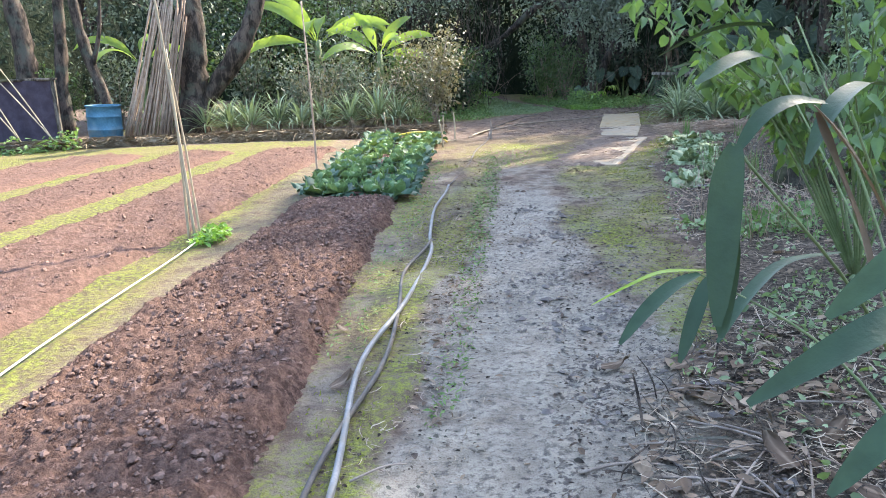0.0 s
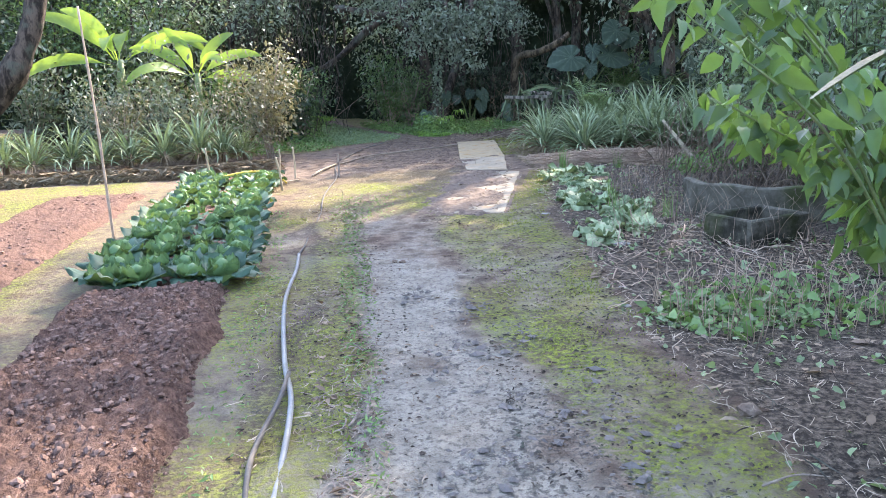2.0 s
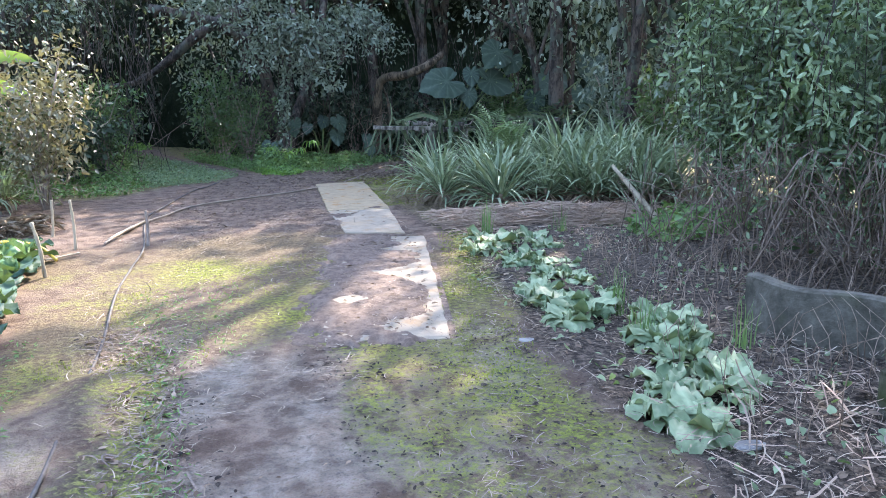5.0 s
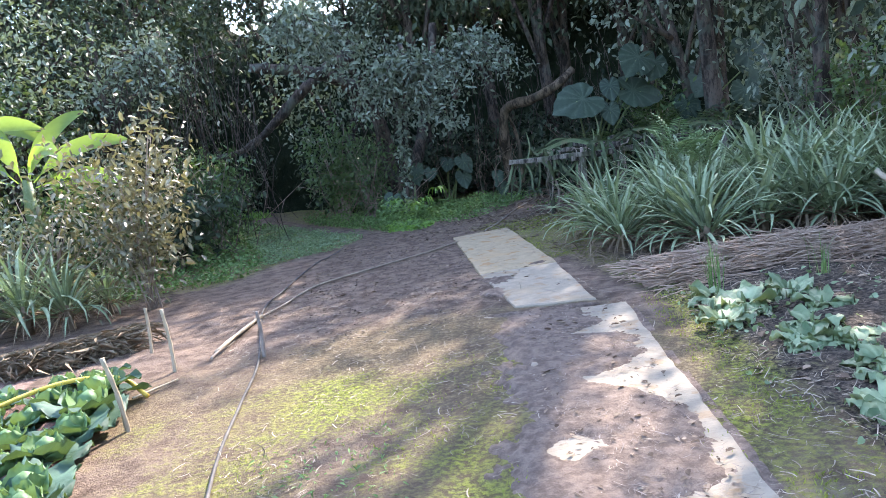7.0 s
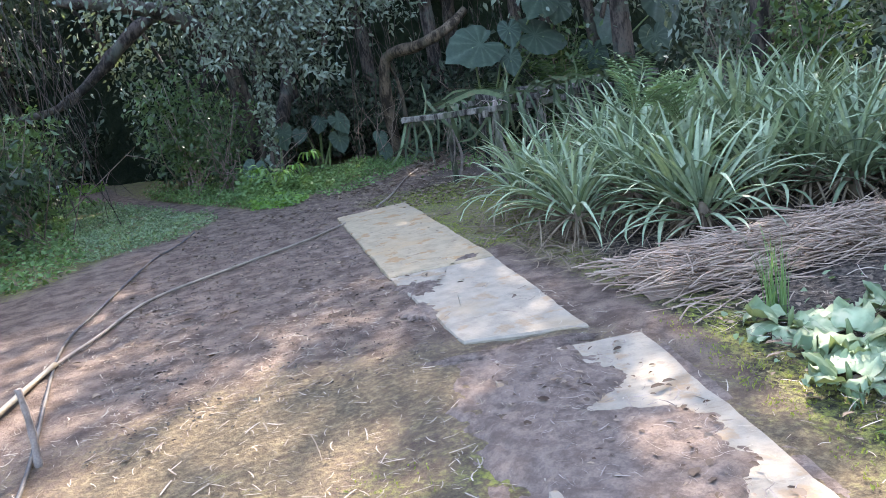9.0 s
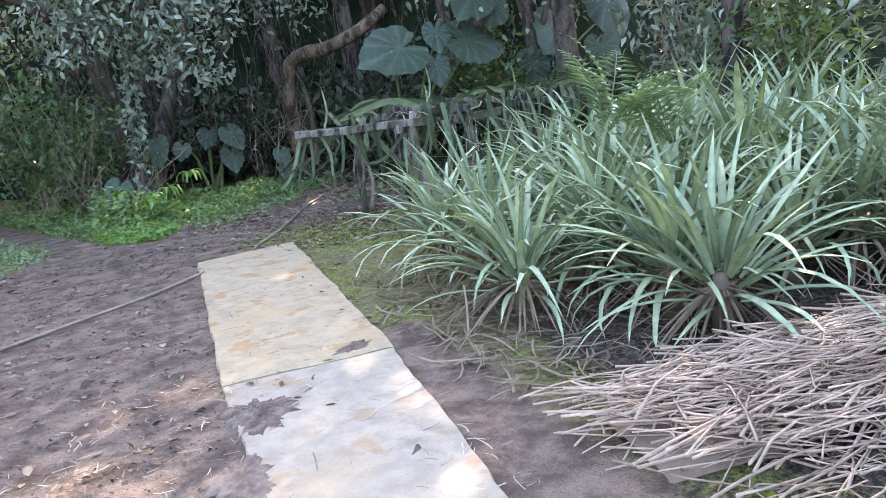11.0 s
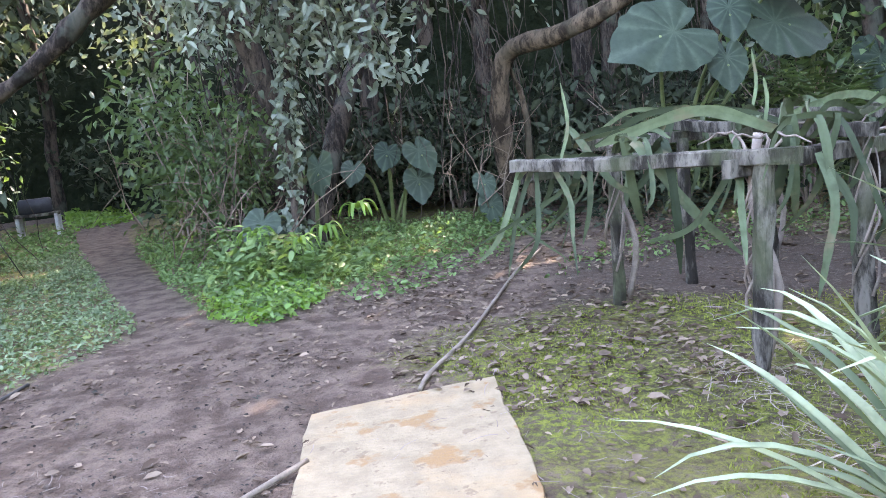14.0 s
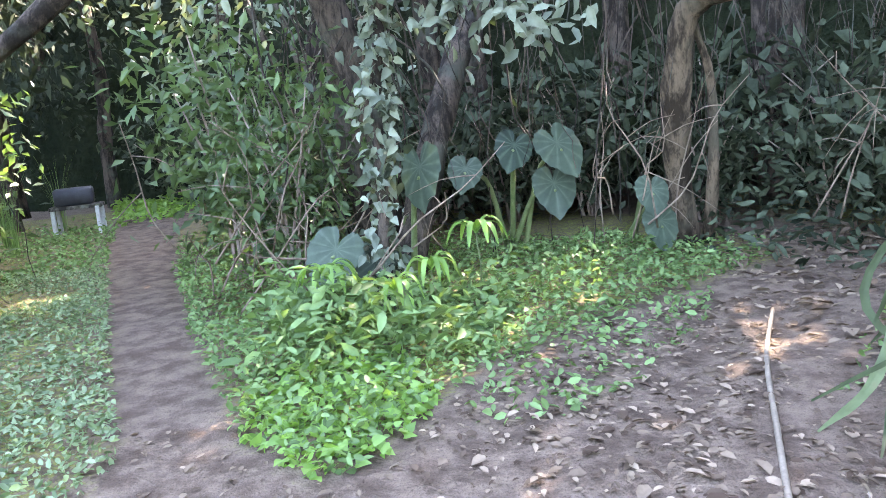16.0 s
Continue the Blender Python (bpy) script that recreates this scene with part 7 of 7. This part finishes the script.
def twig(x, y, L, yaw, r=.006):
    d = np.array((math.cos(yaw), math.sin(yaw), 0)) * L
    p = np.array((x, y, .018))
    tagged(Geo().tube(curve_pts([p, p + d * .5 + (.02, .03, .01), p + d], 6), np.linspace(r, r * .5, 6), 5).make("twig", M_TWIG), "dry brown twig on the ground", "twig", "twigs on the ground")


for a in ((.7, 2.95, .5, -.15), (1.0, 2.8, .35, .35), (.8, 2.6, .4, .1), (1.2, 3.1, .6, -.9), (1.3, 2.5, .5, 1.2), (1.45, 2.6, .6, -.4), (-.4, 2.75, .25, .5), (1.7, 5.0, .3, -.05), (1.6, 3.3, .7, -.3), (1.5, 4.6, .3, -.1), (3.6, 7.6, .6, .3), (3.2, 7.9, .5, -.6)):
    twig(*a)


# ---- undergrowth behind the trellis and between the trunks ----
cover([(7.7, 25.3), (9.0, 24.3), (12.5, 23.8), (13.2, 27), (8.2, 28.2)], 1300, M_WOODLEAF, .13, .7, "dark_undergrowth", "dark leafy undergrowth behind the trellis", "undergrowth", LENS, .45, .6)
cover([(6.6, 22.9), (8.4, 23.0), (11.5, 23.2), (11.5, 24.2), (8.6, 24.6)], 1100, M_WEED, .06, .1, "small_weeds", "small green weeds among dead leaves behind the trellis", "weeds")
debris([(6.8, 22.9), (9.5, 22.6), (12.2, 23.2), (12.0, 26), (8.2, 26.6), (7.4, 24.8)], 2600, M_DEADLEAF, .075, .5, "leaf_litter", "dark dead leaves on the ground behind the trellis", "leaf litter", LENS, .04)


def hanging_vines(x0, x1, y0, y1, n, top, label):
    """Thin bare stems and roots hanging down among the trees."""
    g = Geo()
    for i in range(n):
        p = np.array((rng.uniform(x0, x1), rng.uniform(y0, y1), rng.uniform(top * .55, top)))
        q = np.array((p[0] + rng.normal() * .35, p[1] + rng.normal() * .3, rng.uniform(0, p[2] * .5)))
        pts = curve_pts([p, p * .65 + q * .35 + rng.normal(size=3) * .14, p * .3 + q * .7 + rng.normal(size=3) * .14, q], 10) + rng.normal(size=(10, 3)) * .012
        r = rng.uniform(.003, .011)
        g.tube(pts, np.linspace(r, r * .6, 10), 4, tone=rng.random())
    tagged(g.make("hanging_vines", M_BARK), label, "vines", kind="stuff")


hanging_vines(6.2, 12.5, 26.0, 28.0, 120, 3.8, "thin dark vines and roots hanging between the trees")
hanging_vines(-.6, 2.2, 24.6, 26.6, 120, 4.2, "reddish tangle of thin bare vines in the trees")
hanging_vines(4.0, 5.6, 26.4, 28.0, 50, 3.4, "thin bare vines hanging behind the ivy trunk")


def grass_tuft(x, y, n, height):
    """Upright thin green blades from one foot."""
    g = Geo()
    for i in range(n):
        a, h = rng.uniform(0, 6.28), height * rng.uniform(.5, 1)
        t = np.linspace(0, 1, 6)
        r = .02 + h * .35 * rng.random() * t ** 2
        g.blade(np.stack([x + rng.normal() * .03 + np.cos(a) * r, y + rng.normal() * .03 + np.sin(a) * r, h * t], 1), .011 * (1 - t * .85), (math.cos(a), math.sin(a), .3), tone=rng.random())
    tagged(g.make("grass_tuft", M_WEED), "upright tuft of thin green grass in the soil", "grass", "grass tufts")


for x, y, n, h in ((4.69, 14.62, 34, .5), (4.0, 11.3, 22, .42), (3.75, 10.7, 18, .38), (4.25, 10.3, 16, .36), (5.6, 14.4, 16, .4)):
    grass_tuft(x, y, n, h)
for x, y, n, h in ((.55, 31.6, 30, 1.3), (.85, 31.0, 26, 1.0), (.3, 32.4, 30, 1.5), (.75, 33.6, 26, 1.3)):
    grass_tuft(x, y, n, h)

# ---- litter at the path's near end ----
NEAR_LITTER = [(.6, 2.0), (.72, 2.9), (1.15, 3.7), (1.6, 4.4), (2.4, 4.4), (2.4, 1.8)]
straws(NEAR_LITTER, 1500, M_STRAW, .11, .005, "loose_straw", "dry straw under the overhanging shrub", "straw", .04, .8, .16)
straws(NEAR_LITTER, 1500, M_BARK, .15, .008, "dark_stems", "dark wet stems under the overhanging shrub", "litter", .05, .8, .2)
debris(NEAR_LITTER, 420, M_DEADLEAF, .085, .5, "leaf_litter", "curled dead leaves under the overhanging shrub", "leaf litter", LENS, .03)
cover([(1.1, 3.6), (1.7, 4.9), (2.6, 5.0), (2.6, 3.2), (1.6, 2.6)], 420, M_PATCHWEED, .05, .22, "small_weeds", "small weeds coming up through the litter", "weeds", LENS, .5)
for x, y, L, a in ((.62, 2.35, .5, .5), (.75, 2.7, .45, -.35), (.95, 2.45, .6, .9), (1.05, 3.15, .5, -.8), (.5, 2.75, .35, .1), (1.2, 2.2, .6, 1.7), (.9, 3.4, .4, .2)):
    twig(x, y, L, a, .007)
straws([(1.9, 11.7), (2.6, 11.4), (3.9, 14.9), (3.2, 15.2)], 1800, M_TWIG, .05, .0032, "loose_straw", "straw bits on the soil over the slab", "straw").location = (0, 0, .02)
debris([(1.9, 11.7), (2.6, 11.4), (3.9, 14.9), (3.2, 15.2)], 380, M_DEADLEAF, .04, .5, "leaf_litter", "small dead leaves on the soil over the slab", "leaf litter", LENS, .01).location = (0, 0, .02)
straws([(6.0, 19.3), (7.4, 19.6), (7.6, 20.7), (6.3, 20.6)], 900, M_STRAW, .13, .004, "loose_straw", "pale dry straw on the moss by the trellis post", "straw", .02)
tagged(Geo().tube(curve_pts([(.66, 16.28, .03), (.9, 16.85, .045), (1.16, 17.5, .04)], 9), [.016, .018, .021, .018, .018, .021, .018, .017, .019], 8).make("bamboo_cane", M_BAMBOO), "pale bamboo cane lying on the earth", "bamboo cane", "garden stakes")
tagged(Geo().tube(curve_pts([(.05, 15.25, .05), (.2, 15.45, .035), (.36, 15.6, .03)], 7), .009, 6).make("bamboo_cane", M_BAMBOO), "thin pale cane lying between the stakes", "bamboo cane", "garden stakes")
